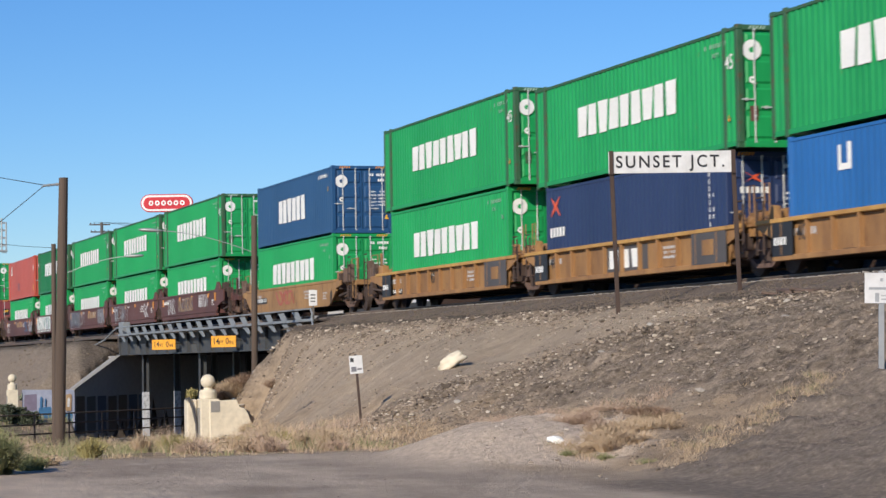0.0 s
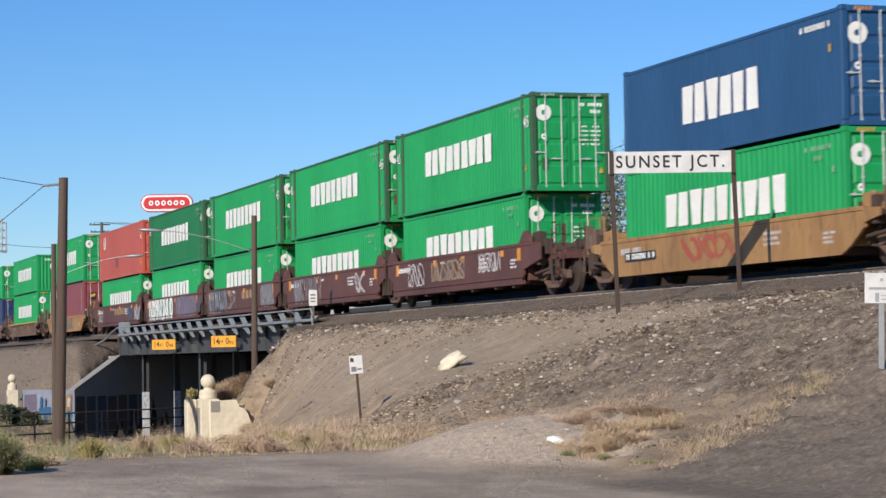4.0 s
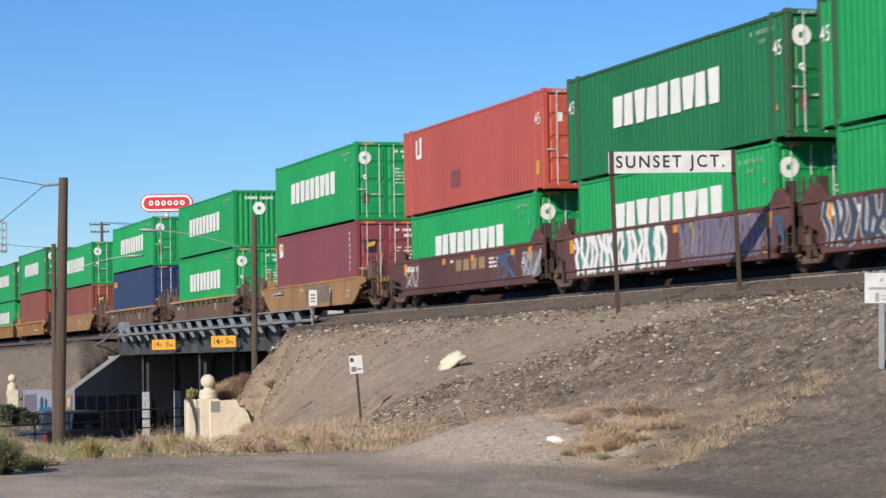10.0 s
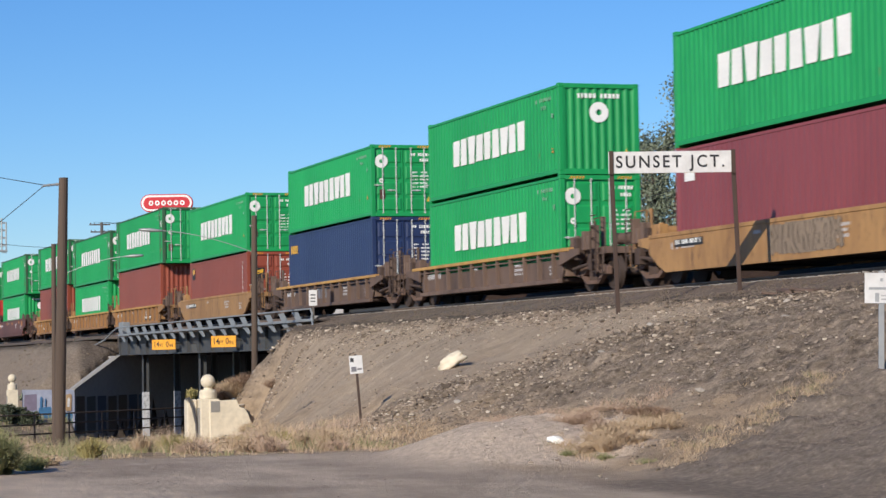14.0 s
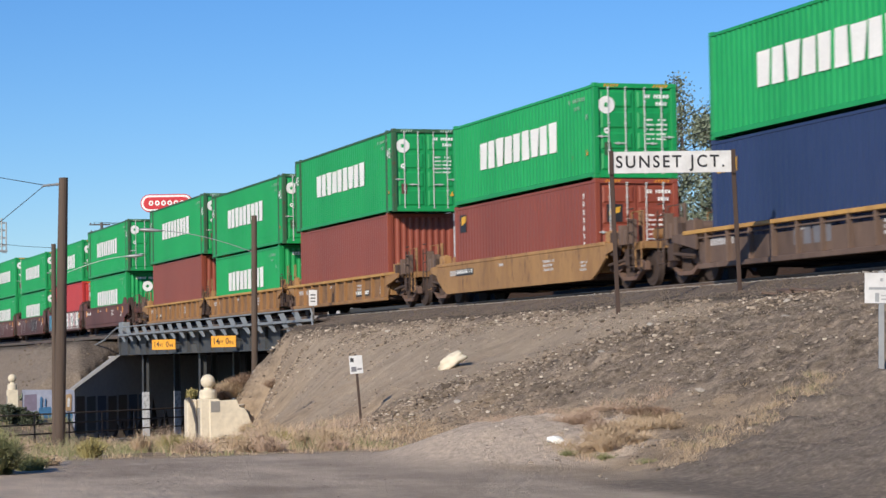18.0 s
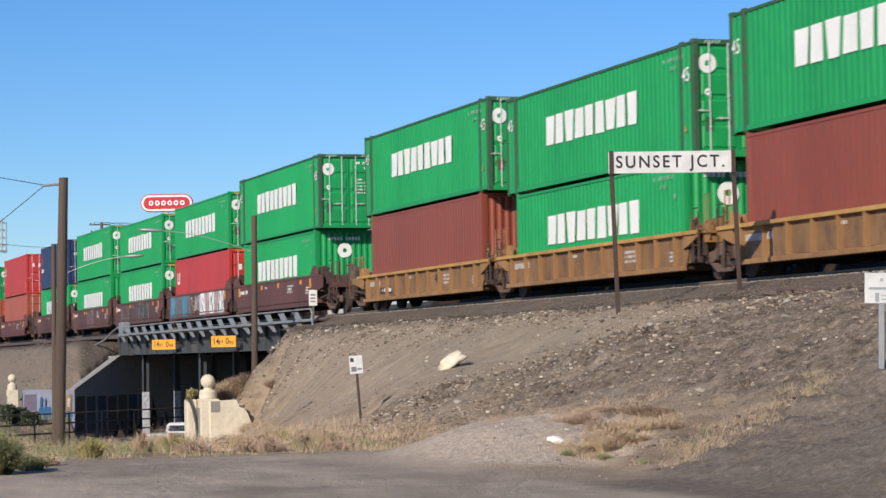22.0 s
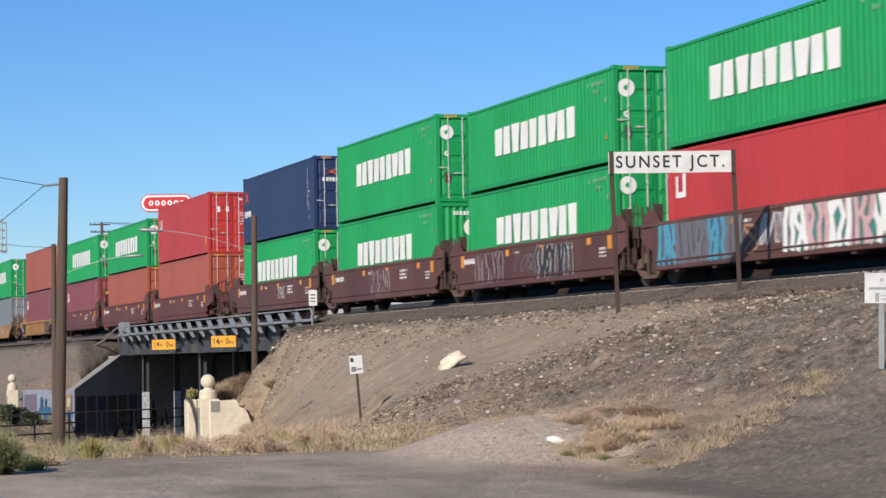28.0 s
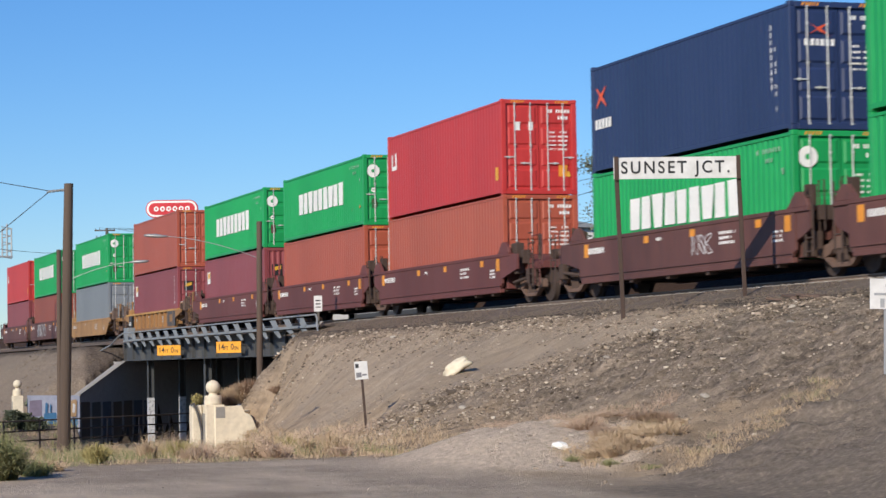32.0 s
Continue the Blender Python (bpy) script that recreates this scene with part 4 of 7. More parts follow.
    if front == "door":
        def door_writing(bm):
            bars(bm, hl - 0.027, 0.3, H - 0.40, [(0.72, 0.10, 0)], "y", 3)
            bars(bm, hl - 0.027, 0.62, H - 0.60, [(0.3, 0.10, 0)], "y", 13)
            for i in range(5):
                bars(bm, hl - 0.027, 0.34, H - 1.02 - i * 0.13, [(0.18, 0.05, 0)], "y", 5 + i)
                bars(bm, hl - 0.027, 0.62, H - 1.02 - i * 0.13, [(0.28, 0.055, 0)], "y", 15 + i)
        shared(("doorbars", key), "lettering_strip", "white", c, door_writing, "white plain bars of lettering")
        shared(("doortri", key), "warning_mark", "yellow", c, lambda bm: bm.faces.new([bm.verts.new(p) for p in ((hl - 0.028, 0.86, 0.55), (hl - 0.028, 1.02, 0.55), (hl - 0.028, 0.94, 0.74))]), "yellow warning triangle")
        def stripes(bm):
            for s in (-1, 1):
                for i in range(5):
                    y = s * 0.72 + i * 0.09 - 0.2
                    bm.faces.new([bm.verts.new(p) for p in ((xf, y, H - 0.11), (xf, y + 0.05, H - 0.11), (xf, y + 0.085, H - 0.03), (xf, y + 0.035, H - 0.03))])
        shared(("stripes", key), "hazard_strip", "orange_tag" if L < 13 else "worn_white", c, stripes, "slanting header stripes")
        if green:
            shared_box("consolidated_plate", (hl - 0.034, hl - 0.026, -0.90, -0.70, 0.62, 0.98), "car_brown" if seed % 2 else "frame_green", c)
    ys = -W - 0.0005
    if mark == "green_word":
        # company word as white blocks
        block_row(c, ("word", key), -3.45, 3.4, 1.19 - (2.896 - H) * 0.75, 2.02 - (2.896 - H) * 0.75, 9, ys, "white block of a company word")
        shared(("idside", key), "lettering_strip", "worn_white", c, lambda bm: bars(bm, hl - 1.85, ys, H - 0.42, [(1.15, 0.105, 0)], "x", 2, 0.9))
        shared(("idside2", key), "lettering_strip", "worn_white", c, lambda bm: bars(bm, hl - 1.40, ys, H - 0.64, [(0.42, 0.10, 0)], "x", 9, 0.9))
        shared(("sidetri", key), "warning_mark", "orange_tag", c, lambda bm: bm.faces.new([bm.verts.new(p) for p in ((hl - 0.60, ys, 0.66), (hl - 0.46, ys, 0.66), (hl - 0.53, ys, 0.82))]), "orange warning mark")
        shared(("sidetag", key), "side_mark", "worn_white", c, lambda bm: bars(bm, hl - 0.56, ys, H - 0.95, [(0.1, 0.14, 0), (0.1, 0.16, 0.4)], "x", 7))
    elif mark == "white_word_blue":
        block_row(c, ("word6", key), -2.3, 2.1, 0.83, 1.77, 6, ys, "white block of a company word")
        shared(("idside", key), "lettering_strip", "white", c, lambda bm: bars(bm, hl - 1.95, ys, H - 0.40, [(1.35, 0.13, 0)], "x", 2))
        shared(("sidetag", key), "side_mark", "yellow", c, lambda bm: bars(bm, hl - 0.6, ys, H - 0.95, [(0.1, 0.17, 0), (0.1, 0.2, 0.4)], "x", 7))
    elif mark == "x_badge":
        def cross(bm):
            cx, cz = -hl + 0.75, 2.02
            for k, (dx, dz) in enumerate(((0.34, 0.26), (-0.34, 0.26), (-0.37, -0.28), (0.37, -0.28))):
                px, pz = -dz * 0.14, dx * 0.10
                yy = ys - 0.0006 * (k + 1)
                bm.faces.new([bm.verts.new(v) for v in ((cx - dx * 0.1 - px * 1.6, yy, cz - dz * 0.1 - pz * 1.6), (cx - dx * 0.1 + px * 1.6, yy, cz - dz * 0.1 + pz * 1.6), (cx + dx + px * 0.6, yy, cz + dz + pz * 0.2), (cx + dx - px * 0.6, yy, cz + dz - pz * 0.2))])
        shared(("cross", key), "cross_badge", "cross_red", c, cross, "orange-red crossed strokes")
        shared(("crossw", key), "company_word", "white", c, lambda bm: block_word(bm, -hl + 0.3, -hl + 1.5, 1.16, 1.42, 5, ys, 3), "small white block shapes")
        shared(("crossd", key), "company_word", "white", c, lambda bm: bars(bm, hl - 0.026, -0.85, H - 1.0, [(0.75, 0.15, 0)], "y", 6))

        def cross_end(bm):
            for k, (dy, dz) in enumerate(((0.3, 0.16), (-0.3, 0.16), (-0.3, -0.16), (0.3, -0.16))):
                xx = hl - 0.0255 + 0.0006 * k
                bm.faces.new([bm.verts.new(v) for v in ((xx, -0.5 - dz * 0.2, H - 0.62 + 0.03), (xx, -0.5 + dz * 0.2, H - 0.62 - 0.03), (xx, -0.5 + dy, H - 0.62 + dz))])
        shared(("crosse", key), "cross_badge", "cross_red", c, cross_end, "orange-red crossed strokes")
        def column(bm):
            for i in range(9):
                z = H - 0.55 - i * 0.17
                bm.faces.new([bm.verts.new(v) for v in ((hl - 1.0, ys, z), (hl - 0.945, ys, z), (hl - 0.945, ys, z + 0.11), (hl - 1.0, ys, z + 0.11))])
                if i % 3 != 1:
                    bm.faces.new([bm.verts.new(v) for v in ((hl - 0.78, ys, z - 0.5), (hl - 0.735, ys, z - 0.5), (hl - 0.735, ys, z - 0.4), (hl - 0.78, ys, z - 0.4))])
        shared(("column", key), "lettering_strip", "white", c, column)
    elif mark == "corner_badge":
        def badge(bm):
            if seed == 8:
                add_box(bm, -hl + 1.42, -hl + 1.58, ys - 0.001, ys, 1.86, 2.5)
                add_box(bm, -hl + 1.58, -hl + 1.82, ys - 0.001, ys, 1.86, 2.0)
                add_box(bm, -hl + 1.82, -hl + 2.05, ys - 0.001, ys, 1.86, 2.56)
                return
            k = 1.9 if seed == 0 else 0.0
            add_box(bm, -hl + 0.50 + k, -hl + 0.64 + k, ys - 0.001, ys, 1.66, 2.20)
            add_box(bm, -hl + 0.64 + k, -hl + 0.92 + k, ys - 0.001, ys, 1.66, 1.80)
            add_box(bm, -hl + 0.92 + k, -hl + 1.10 + k, ys - 0.001, ys, 1.66, 2.24)
        shared(("cbadge", key, seed in (0, 8) and seed), "company_badge", "white", c, badge, "white angular badge")
        shared(("cbadge2", key), "company_word", "white", c, lambda bm: block_word(bm, 0, 0.01, 0, 0.01, 1, ys, 3) or bars(bm, hl - 0.026, -0.95, H - 0.95, [(0.62, 0.26, 0)], "y", 31), "white block shapes")
        shared(("ctag", key), "side_mark", "yellow", c, lambda bm: add_box(bm, hl - 0.6, hl - 0.35, ys - 0.001, ys, 0.45, 0.85), "yellow side tag")
        shared(("ctag2", key), "warning_mark", "orange_tag", c, lambda bm: add_box(bm, hl - 0.03, hl - 0.024, 0.62, 0.9, 0.55, 0.9), "orange tag")
        if seed == 8:
            shared(("patch", key), "repair_patch", "maroon", c, lambda bm: add_box(bm, -1.7, -0.75, ys - 0.002, ys, 0.65, 1.2), "dark primer patch")
    elif mark == "yellow_badge":
        shared(("ybadge", key), "company_badge", "yellow", c, lambda bm: block_word(bm, -hl + 0.35, -hl + 1.5, 2.08, 2.40, 4, ys, 5), "small yellow block badge")
    elif mark == "flag_badge":
        up = 0.28 if seed == 9 else 0.0
        shared(("flag", key, up), "company_badge", "black" if seed == 12 else "white", c, lambda bm: add_box(bm, -hl + 0.55, -hl + 1.15, ys - 0.001, ys, 1.75 + up, 2.3 + up), "small white flag badge")
        shared(("flagb", key, up), "company_badge", "yellow", c, lambda bm: add_prism(bm, [(-hl + 0.7, 1.95 + up), (-hl + 1.12, 2.05 + up), (-hl + 1.12, 2.26 + up), (-hl + 0.7, 2.22 + up)], "y", ys - 0.003, ys - 0.0015), "yellow streak")
        shared(("flagc", key), "company_badge", "black", c, lambda bm: add_box(bm, hl - 0.03, hl - 0.024, -0.88, -0.42, H - 1.18, H - 0.7), "dark square badge")
        shared(("flagd", key), "company_badge", "yellow", c, lambda bm: add_prism(bm, [(-0.82, H - 1.0), (-0.5, H - 0.92), (-0.48, H - 0.76), (-0.80, H - 0.84)], "x", hl - 0.0235, hl - 0.022), "yellow streak")
        shared(("flagcol", key), "lettering_strip", "white", c, lambda bm: [add_box(bm, hl - 0.9, hl - 0.82, ys - 0.001, ys, H - 0.5 - i * 0.22, H - 0.36 - i * 0.22) for i in range(7)] and None)
    if L > 13:
        for mx in ((hl - 0.45,) if seed < 4 or seed == 8 else (hl - 0.45, -hl + 0.36)):
            if ("mark45",) not in MESHES:
                o = flat_text("length_mark", "45", 0.5, "white", c, Matrix(), 0.001, 1.05, wide=0.9, bold=0.004)
                MESHES[("mark45",)] = o.data
            else:
                o = new("length_mark", MESHES[("mark45",)])
                o.parent = c
            o.matrix_basis = pose(mx, ys - 0.002, H - 0.86, 90)
    return c


def add_wheelset(bm):
    # two wheels on an axle, about the y axis through the origin
    for s in (-1, 1):
        add_tube(bm, (0, s * 0.69, 0), (0, s * 0.80, 0), 0.475, 0.465, 28)
        add_tube(bm, (0, s * 0.665, 0), (0, s * 0.69, 0), 0.505, 0.50, 28)
        add_tube(bm, (0, s * 0.80, 0), (0, s * 0.815, 0), 0.40, 0.36, 28)
        add_tube(bm, (0, s * 0.8, 0), (0, s * 1.08, 0), 0.10, 0.09, 12)
        for i in range(3):
            a = 2 * math.pi * i / 3
            add_box(bm, math.cos(a) * 0.055 - 0.02, math.cos(a) * 0.055 + 0.02, s * 1.08 - 0.02, s * 1.08 + 0.02, math.sin(a) * 0.055 - 0.02, math.sin(a) * 0.055 + 0.02)
    add_tube(bm, (0, -0.7, 0), (0, 0.7, 0), 0.085, n=10)


def truck(car, cx):
    """A two-axle truck under a car, its middle at cx."""
    t = shared(("bolster",), "truck", "bogie", car, lambda bm: add_box(bm, -0.22, 0.22, -1.02, 1.02, 0.42, 0.72), "dusty cast steel truck", 0.03)
    t.location = (cx, 0, 0)
    for s in (-1, 1):
        def frame_side(bm, s=s):
            y0, y1 = sorted((s * 0.93, s * 1.08))
            top = [(-1.12, 0.42), (-1.12, 0.62), (-0.95, 0.68), (-0.55, 0.70), (-0.32, 0.84), (0.32, 0.84), (0.55, 0.70), (0.95, 0.68), (1.12, 0.62), (1.12, 0.42), (0.78, 0.40), (0.5, 0.48), (0.36, 0.60), (-0.36, 0.60), (-0.5, 0.48), (-0.78, 0.40)]
            add_prism(bm, top, "y", y0, y1)
            add_prism(bm, [(-0.82, 0.40), (-0.42, 0.18), (0.42, 0.18), (0.82, 0.40), (0.62, 0.42), (0.36, 0.27), (-0.36, 0.27), (-0.62, 0.42)], "y", y0, y1)
        shared(("tframe", s), "side_frame", "truck_frame", t, frame_side, "cast steel side frame", 0.012)
        for i in (-1, 0, 1):
            shared(("spring", s, i), "spring", "bogie", t, lambda bm, s=s, i=i: add_tube(bm, (i * 0.19, s * 1.0, 0.26), (i * 0.19, s * 1.0, 0.62), 0.075, n=10))
    for ax in (-0.89, 0.89):
        if ("wheelset",) not in MESHES:
            bm = bmesh.new()
            add_wheelset(bm)
            MESHES[("wheelset",)] = mesh_of(bm, M["wheel"])
        w = tagged(new("wheelset", MESHES[("wheelset",)]), "steel wheels on an axle")
        w.parent = t
        w.location = (ax, 0, 0.4826)
        WHEELS.append((w, ax))
    return t


def scrawl(parent, x0, x1, z0, z1, seed, y, colors=("spray_white",), fill=None, width=0.06, letters=None):
    """Abstract spray-paint strokes on a car side: looping ribbons that spell nothing, over an optional blot."""
    r = random.Random(seed)
    if fill:
        bm = bmesh.new()
        n = 26
        pts = []
        for i in range(n):
            a = 2 * math.pi * i / n
            k = r.uniform(0.82, 1.0)
            ca, sa = math.cos(a), math.sin(a)
            pts.append(((x0 + x1) / 2 + (x1 - x0) / 2 * k * math.copysign(abs(ca) ** 0.5, ca), (z0 + z1) / 2 + (z1 - z0) / 2 * k * math.copysign(abs(sa) ** 0.5, sa)))
        bm.faces.new([bm.verts.new((px, y, pz)) for px, pz in pts])
        part("spray_patch", bm, fill, parent, "blot of spray paint")
    n = letters or max(2, int((x1 - x0) / ((z1 - z0) * 0.75)))
    for ci, col in enumerate(colors):
        yy = y - 0.0015 * (ci + 1)
        for i in range(n):
            bm = bmesh.new()
            cx = x0 + (x1 - x0) * (i + 0.5) / n
            hw, hh = (x1 - x0) / n * 0.52, (z1 - z0) / 2 * 0.95
            pts = []
            a0, turns = r.uniform(0, 6.28), r.uniform(1.1, 2.2)
            k = 30
            fx, fz = r.uniform(0.5, 2.2), r.uniform(0.8, 2.0)
            for j in range(k + 1):
                a = a0 + 6.28 * turns * j / k
                pts.append((cx + hw * math.sin(fx * a + i) * r.uniform(0.93, 1.0), (z0 + z1) / 2 + hh * math.cos(fz * a) * r.uniform(0.94, 1.0)))
            ww = width * r.uniform(0.7, 1.15)
            lo, hi = [], []
            for j, (ax, az) in enumerate(pts):
                (bx, bz), (cx2, cz2) = pts[min(j + 1, k)], pts[max(j - 1, 0)]
                dx, dz = bx - cx2, bz - cz2
                ln = math.hypot(dx, dz) or 1
                px, pz = -dz / ln * ww / 2, dx / ln * ww / 2
                lo.append(bm.verts.new((ax + px, yy, az + pz)))
                hi.append(bm.verts.new((ax - px, yy, az - pz)))
            for j in range(k):
                bm.faces.new((lo[j], lo[j + 1], hi[j + 1], hi[j]))
            part("spray_tag", bm, col, parent, "loop of spray paint")


def ribbon(bm, pts, width, y):
    lo, hi = [], []
    k = len(pts) - 1
    for j, (ax, az) in enumerate(pts):
        (bx, bz), (cx, cz) = pts[min(j + 1, k)], pts[max(j - 1, 0)]
        dx, dz = bx - cx, bz - cz
        ln = math.hypot(dx, dz) or 1
        px, pz = -dz / ln * width / 2, dx / ln * width / 2
        lo.append(bm.verts.new((ax + px, y, az + pz)))
        hi.append(bm.verts.new((ax - px, y, az - pz)))
    for j in range(k):
        bm.faces.new((lo[j], lo[j + 1], hi[j + 1], hi[j]))


def spray_piece(parent, x0, x1, z0, z1, seed, y, fills, line, shade=None, count=4):
    """A bubble-style spray piece: jagged shards with an outline that form no letters, over an optional cloud of colour."""
    r = random.Random(seed)
    w, h = (x1 - x0) / count, z1 - z0
    if shade:
        bm = bmesh.new()
        pts = []
        for i in range(40):
            a = 2 * math.pi * i / 40
            ca, sa = math.cos(a), math.sin(a)
            k = r.uniform(0.86, 1.06)
            pts.append(((x0 + x1) / 2 + (x1 - x0) / 2 * k * math.copysign(abs(ca) ** 0.4, ca), (z0 + z1) / 2 + min(1.0, k) * h / 2 * math.copysign(abs(sa) ** 0.4, sa)))
        bm.faces.new([bm.verts.new((px, y, pz)) for px, pz in pts])
        part("spray_cloud", bm, shade, parent, "cloud of spray paint behind a piece")
    for i in range(count):
        cx = x0 + (i + 0.5) * w
        strokes = []
        for j in range(4):
            u0 = cx + w * (-0.42 + 0.28 * j) + r.uniform(-0.06, 0.06) * w
            zs = (0.06, r.uniform(0.3, 0.45), r.uniform(0.55, 0.75), 0.95) if j % 2 else (0.95, r.uniform(0.6, 0.7), r.uniform(0.25, 0.5), 0.05)
            strokes.append([(u0 + r.uniform(-0.16, 0.16) * w, z0 + h * z) for z in zs])
        fat = min(w * 0.22, h * 0.20)
        for nm, extra, tone, lift in (("spray_outline", 0.07, line, 0.002), ("spray_fill", 0.0, fills[i % len(fills)], 0.006)):
            bm = bmesh.new()
            for j, pts in enumerate(strokes):
                ribbon(bm, pts, fat + extra, y - lift - 0.0008 * j)
            part(nm, bm, tone, parent, "jagged stroke of spray paint")


def well_car(x, style, plus, minus, label, tags=(), group="well cars of the train", no=0):
    """A double-stack well car with its middle at x. plus, minus: its ends, 'platform' with a truck, 'joint' or 'joint_truck' (shared truck)."""
    paint_name = {"yellow": "car_yellow", "orange": "car_orange", "open_orange": "car_orange", "rust": "car_rust", "brown": "car_brown", "maroon": "car_maroon"}[style]
    c = thing("well_car", label, "rail car", group, at=pose(x, 0, 0))
    MOVERS.append((c, x, 0.0, 0.0))
    Y = 1.48
    top = {"yellow": 1.24, "orange": 1.22, "open_orange": 1.22, "rust": 1.22, "brown": 1.54, "maroon": 1.5}[style]
    bot = 0.27 if style in ("yellow", "orange", "open_orange", "rust") else 0.34
    smooth_side = style in ("yellow",)
    tall = style in ("brown", "maroon")
    gap = 0.30 if style == "rust" else 0.1
    for s in (-1, 1):
        def sill(bm, s=s):
            y0, y1 = sorted((s * (Y - 0.02), s * (Y - 0.09)))
            if smooth_side:
                add_prism(bm, [(-6.3, bot), (6.3, bot), (6.75, bot + 0.18), (7.35, 0.80), (7.35, top - 0.1), (-7.35, top - 0.1), (-7.35, 0.80), (-6.75, bot + 0.18)], "y", y0, y1)
            elif style in ("orange", "open_orange", "rust"):
                y0, y1 = sorted((s * (Y - 0.12), s * (Y - 0.16)))
                add_prism(bm, [(-6.45, bot + 0.1), (6.45, bot + 0.1), (6.6, 0.62), (6.6, top - gap), (-6.6, top - gap), (-6.6, 0.62)], "y", y0, y1)
            else:
                add_prism(bm, [(-6.45, bot + 0.12), (6.45, bot + 0.12), (6.6, 0.62), (6.6, top - 0.1), (-6.6, top - 0.1), (-6.6, 0.62)], "y", y0, y1)
        shared(("sill", style, s), "side_sill", "panel_brown" if style == "open_orange" else paint_name, c, sill, "deep side plate")
        y0, y1 = sorted((s * Y, s * (Y - 0.2)))
        shared_box("top_chord", (-7.3, 7.3, y0, y1, top - 0.1, top), {"rust": "trim_yellow", "orange": "trim_yellow", "open_orange": "trim_yellow"}.get(style, paint_name), c, bevel=0.012)
        if gap > 0.2:
            y0, y1 = sorted((s * (Y - 0.06), s * (Y - 0.11)))
            shared_box("slot_rail", (-6.55, 6.55, y0, y1, top - 0.225, top - 0.185), paint_name, c, "thin rail in the open slot", 0.006)
        y0, y1 = sorted((s * (Y - 0.01), s * (Y - 0.16)))
        if not smooth_side:
            shared_box("bottom_chord", (-6.45, 6.45, y0, y1, bot, bot + 0.12), paint_name, c, bevel=0.01)
        if style == "orange":
            for ex, wide, tone in ((-5.95, 0.5, "black"), (5.55, 0.98, "end_grey")):
                y0, y1 = sorted((s * (Y - 0.005), s * (Y - 0.03)))
                e = shared(("endpanel", s, ex), "end_panel", tone, c, lambda bm, y0=y0, y1=y1, wide=wide: add_box(bm, -wide, wide, y0, y1, bot + 0.1, top - 0.1), "dark painted end panel")
                e.location.x = ex
            if s < 0:
                shared_box("panel_patch", (5.2, 5.85, -Y - 0.001, -Y + 0.004, 0.58, 0.95), paint_name, c, "square of bare orange paint")
                shared(("endbars",), "lettering_strip", "white", c, lambda bm: bars(bm, -6.35, -Y + 0.003, 0.62, [(0.55, 0.17, 0)], "x", 92))
        if style in ("orange", "open_orange", "rust"):
            for i in range(11):
                rx = -6.0 + i * 1.2
                y0, y1 = sorted((s * (Y - 0.004), s * (Y - 0.13)))
                r = shared(("rib", style, s), "rib", paint_name, c, lambda bm, y0=y0, y1=y1: add_box(bm, -0.032, 0.032, y0, y1, bot + 0.12, top - 0.1), bevel=0.008)
                r.location.x = rx
        if tall:
            shared(("lip", style, s), "side_lip", paint_name, c, lambda bm, s=s: add_box(bm, -6.5, 6.5, min(s * (Y - 0.02), s * (Y + 0.015)), max(s * (Y - 0.02), s * (Y + 0.015)), bot + 0.2, bot + 0.24))
            for gx in (-6.75, 6.75):
                def gusset(bm, gx=gx, s=s):
                    y0, y1 = sorted((s * (Y - 0.02), s * (Y - 0.12)))
                    k = 1 if gx > 0 else -1
                    add_prism(bm, [(gx - k * 0.55, top), (gx + k * 0.5, top), (gx + k * 0.42, top + 0.16), (gx + k * 0.12, top + 0.34), (gx - k * 0.12, top + 0.34), (gx - k * 0.35, top + 0.12)], "y", y0, y1)
                shared(("gusset", style, s, gx), "corner_gusset", paint_name, c, gusset, "raised rounded corner plate", 0.01)
            if s < 0:
                for hx in (-5.2, -3.0, -0.6, 1.8, 4.0, 5.6):
                    h = shared(("foot", style), "floor_bracket", "bogie", c, lambda bm: add_prism(bm, [(-0.14, 0.34), (0.14, 0.34), (0.07, 0.26), (-0.07, 0.26)], "y", -1.42, -1.2))
                    h.location.x = hx
    # floor of the well: cross beams, and a plate added to block light below
    shared_box("well_floor", (-6.4, 6.4, -Y + 0.17, Y - 0.17, bot + 0.05, 0.42), "bogie", c, "dark steel plate added below the well to block light")
    for fx in (-5.9, -3.0, 0, 3.0, 5.9):
        b = shared_box("floor_beam", (-0.3, 0.3, -Y + 0.1, Y - 0.1, bot + 0.02, 0.41), "bogie", c)
        b.location.x = fx
    for k, end in ((1, plus), (-1, minus)):
        x0, x1 = sorted((k * 6.35, k * 6.6))
        shared_box("end_bulkhead", (x0, x1, -Y + 0.2, Y - 0.2, 0.45, top), paint_name, c, bevel=0.01)
        if end == "platform":
            def platform(bm, k=k):
                add_prism(bm, [(k * 6.55, 0.92), (k * 9.25, 0.98), (k * 9.25, 1.16), (k * 6.55, top - 0.02)], "y", -1.1, 1.1)
                add_prism(bm, [(k * 6.6, 0.66), (k * 8.9, 0.95), (k * 8.9, 1.0), (k * 6.6, 1.0)], "y", -0.55, 0.55)
            shared(("platform", style, k), "end_platform", paint_name, c, platform, "sloping end platform")
            for s in (-1, 1):
                def side_gusset(bm, k=k, s=s):
                    y0, y1 = sorted((s * (Y - 0.02), s * (Y - 0.08)))
                    add_prism(bm, [(k * 6.55, 0.75), (k * 7.4, 0.9), (k * 8.0, 1.0), (k * 8.0, top - 0.06), (k * 6.55, top - 0.04)], "y", y0, y1)
                shared(("sgusset", style, k, s), "end_gusset", paint_name, c, side_gusset)
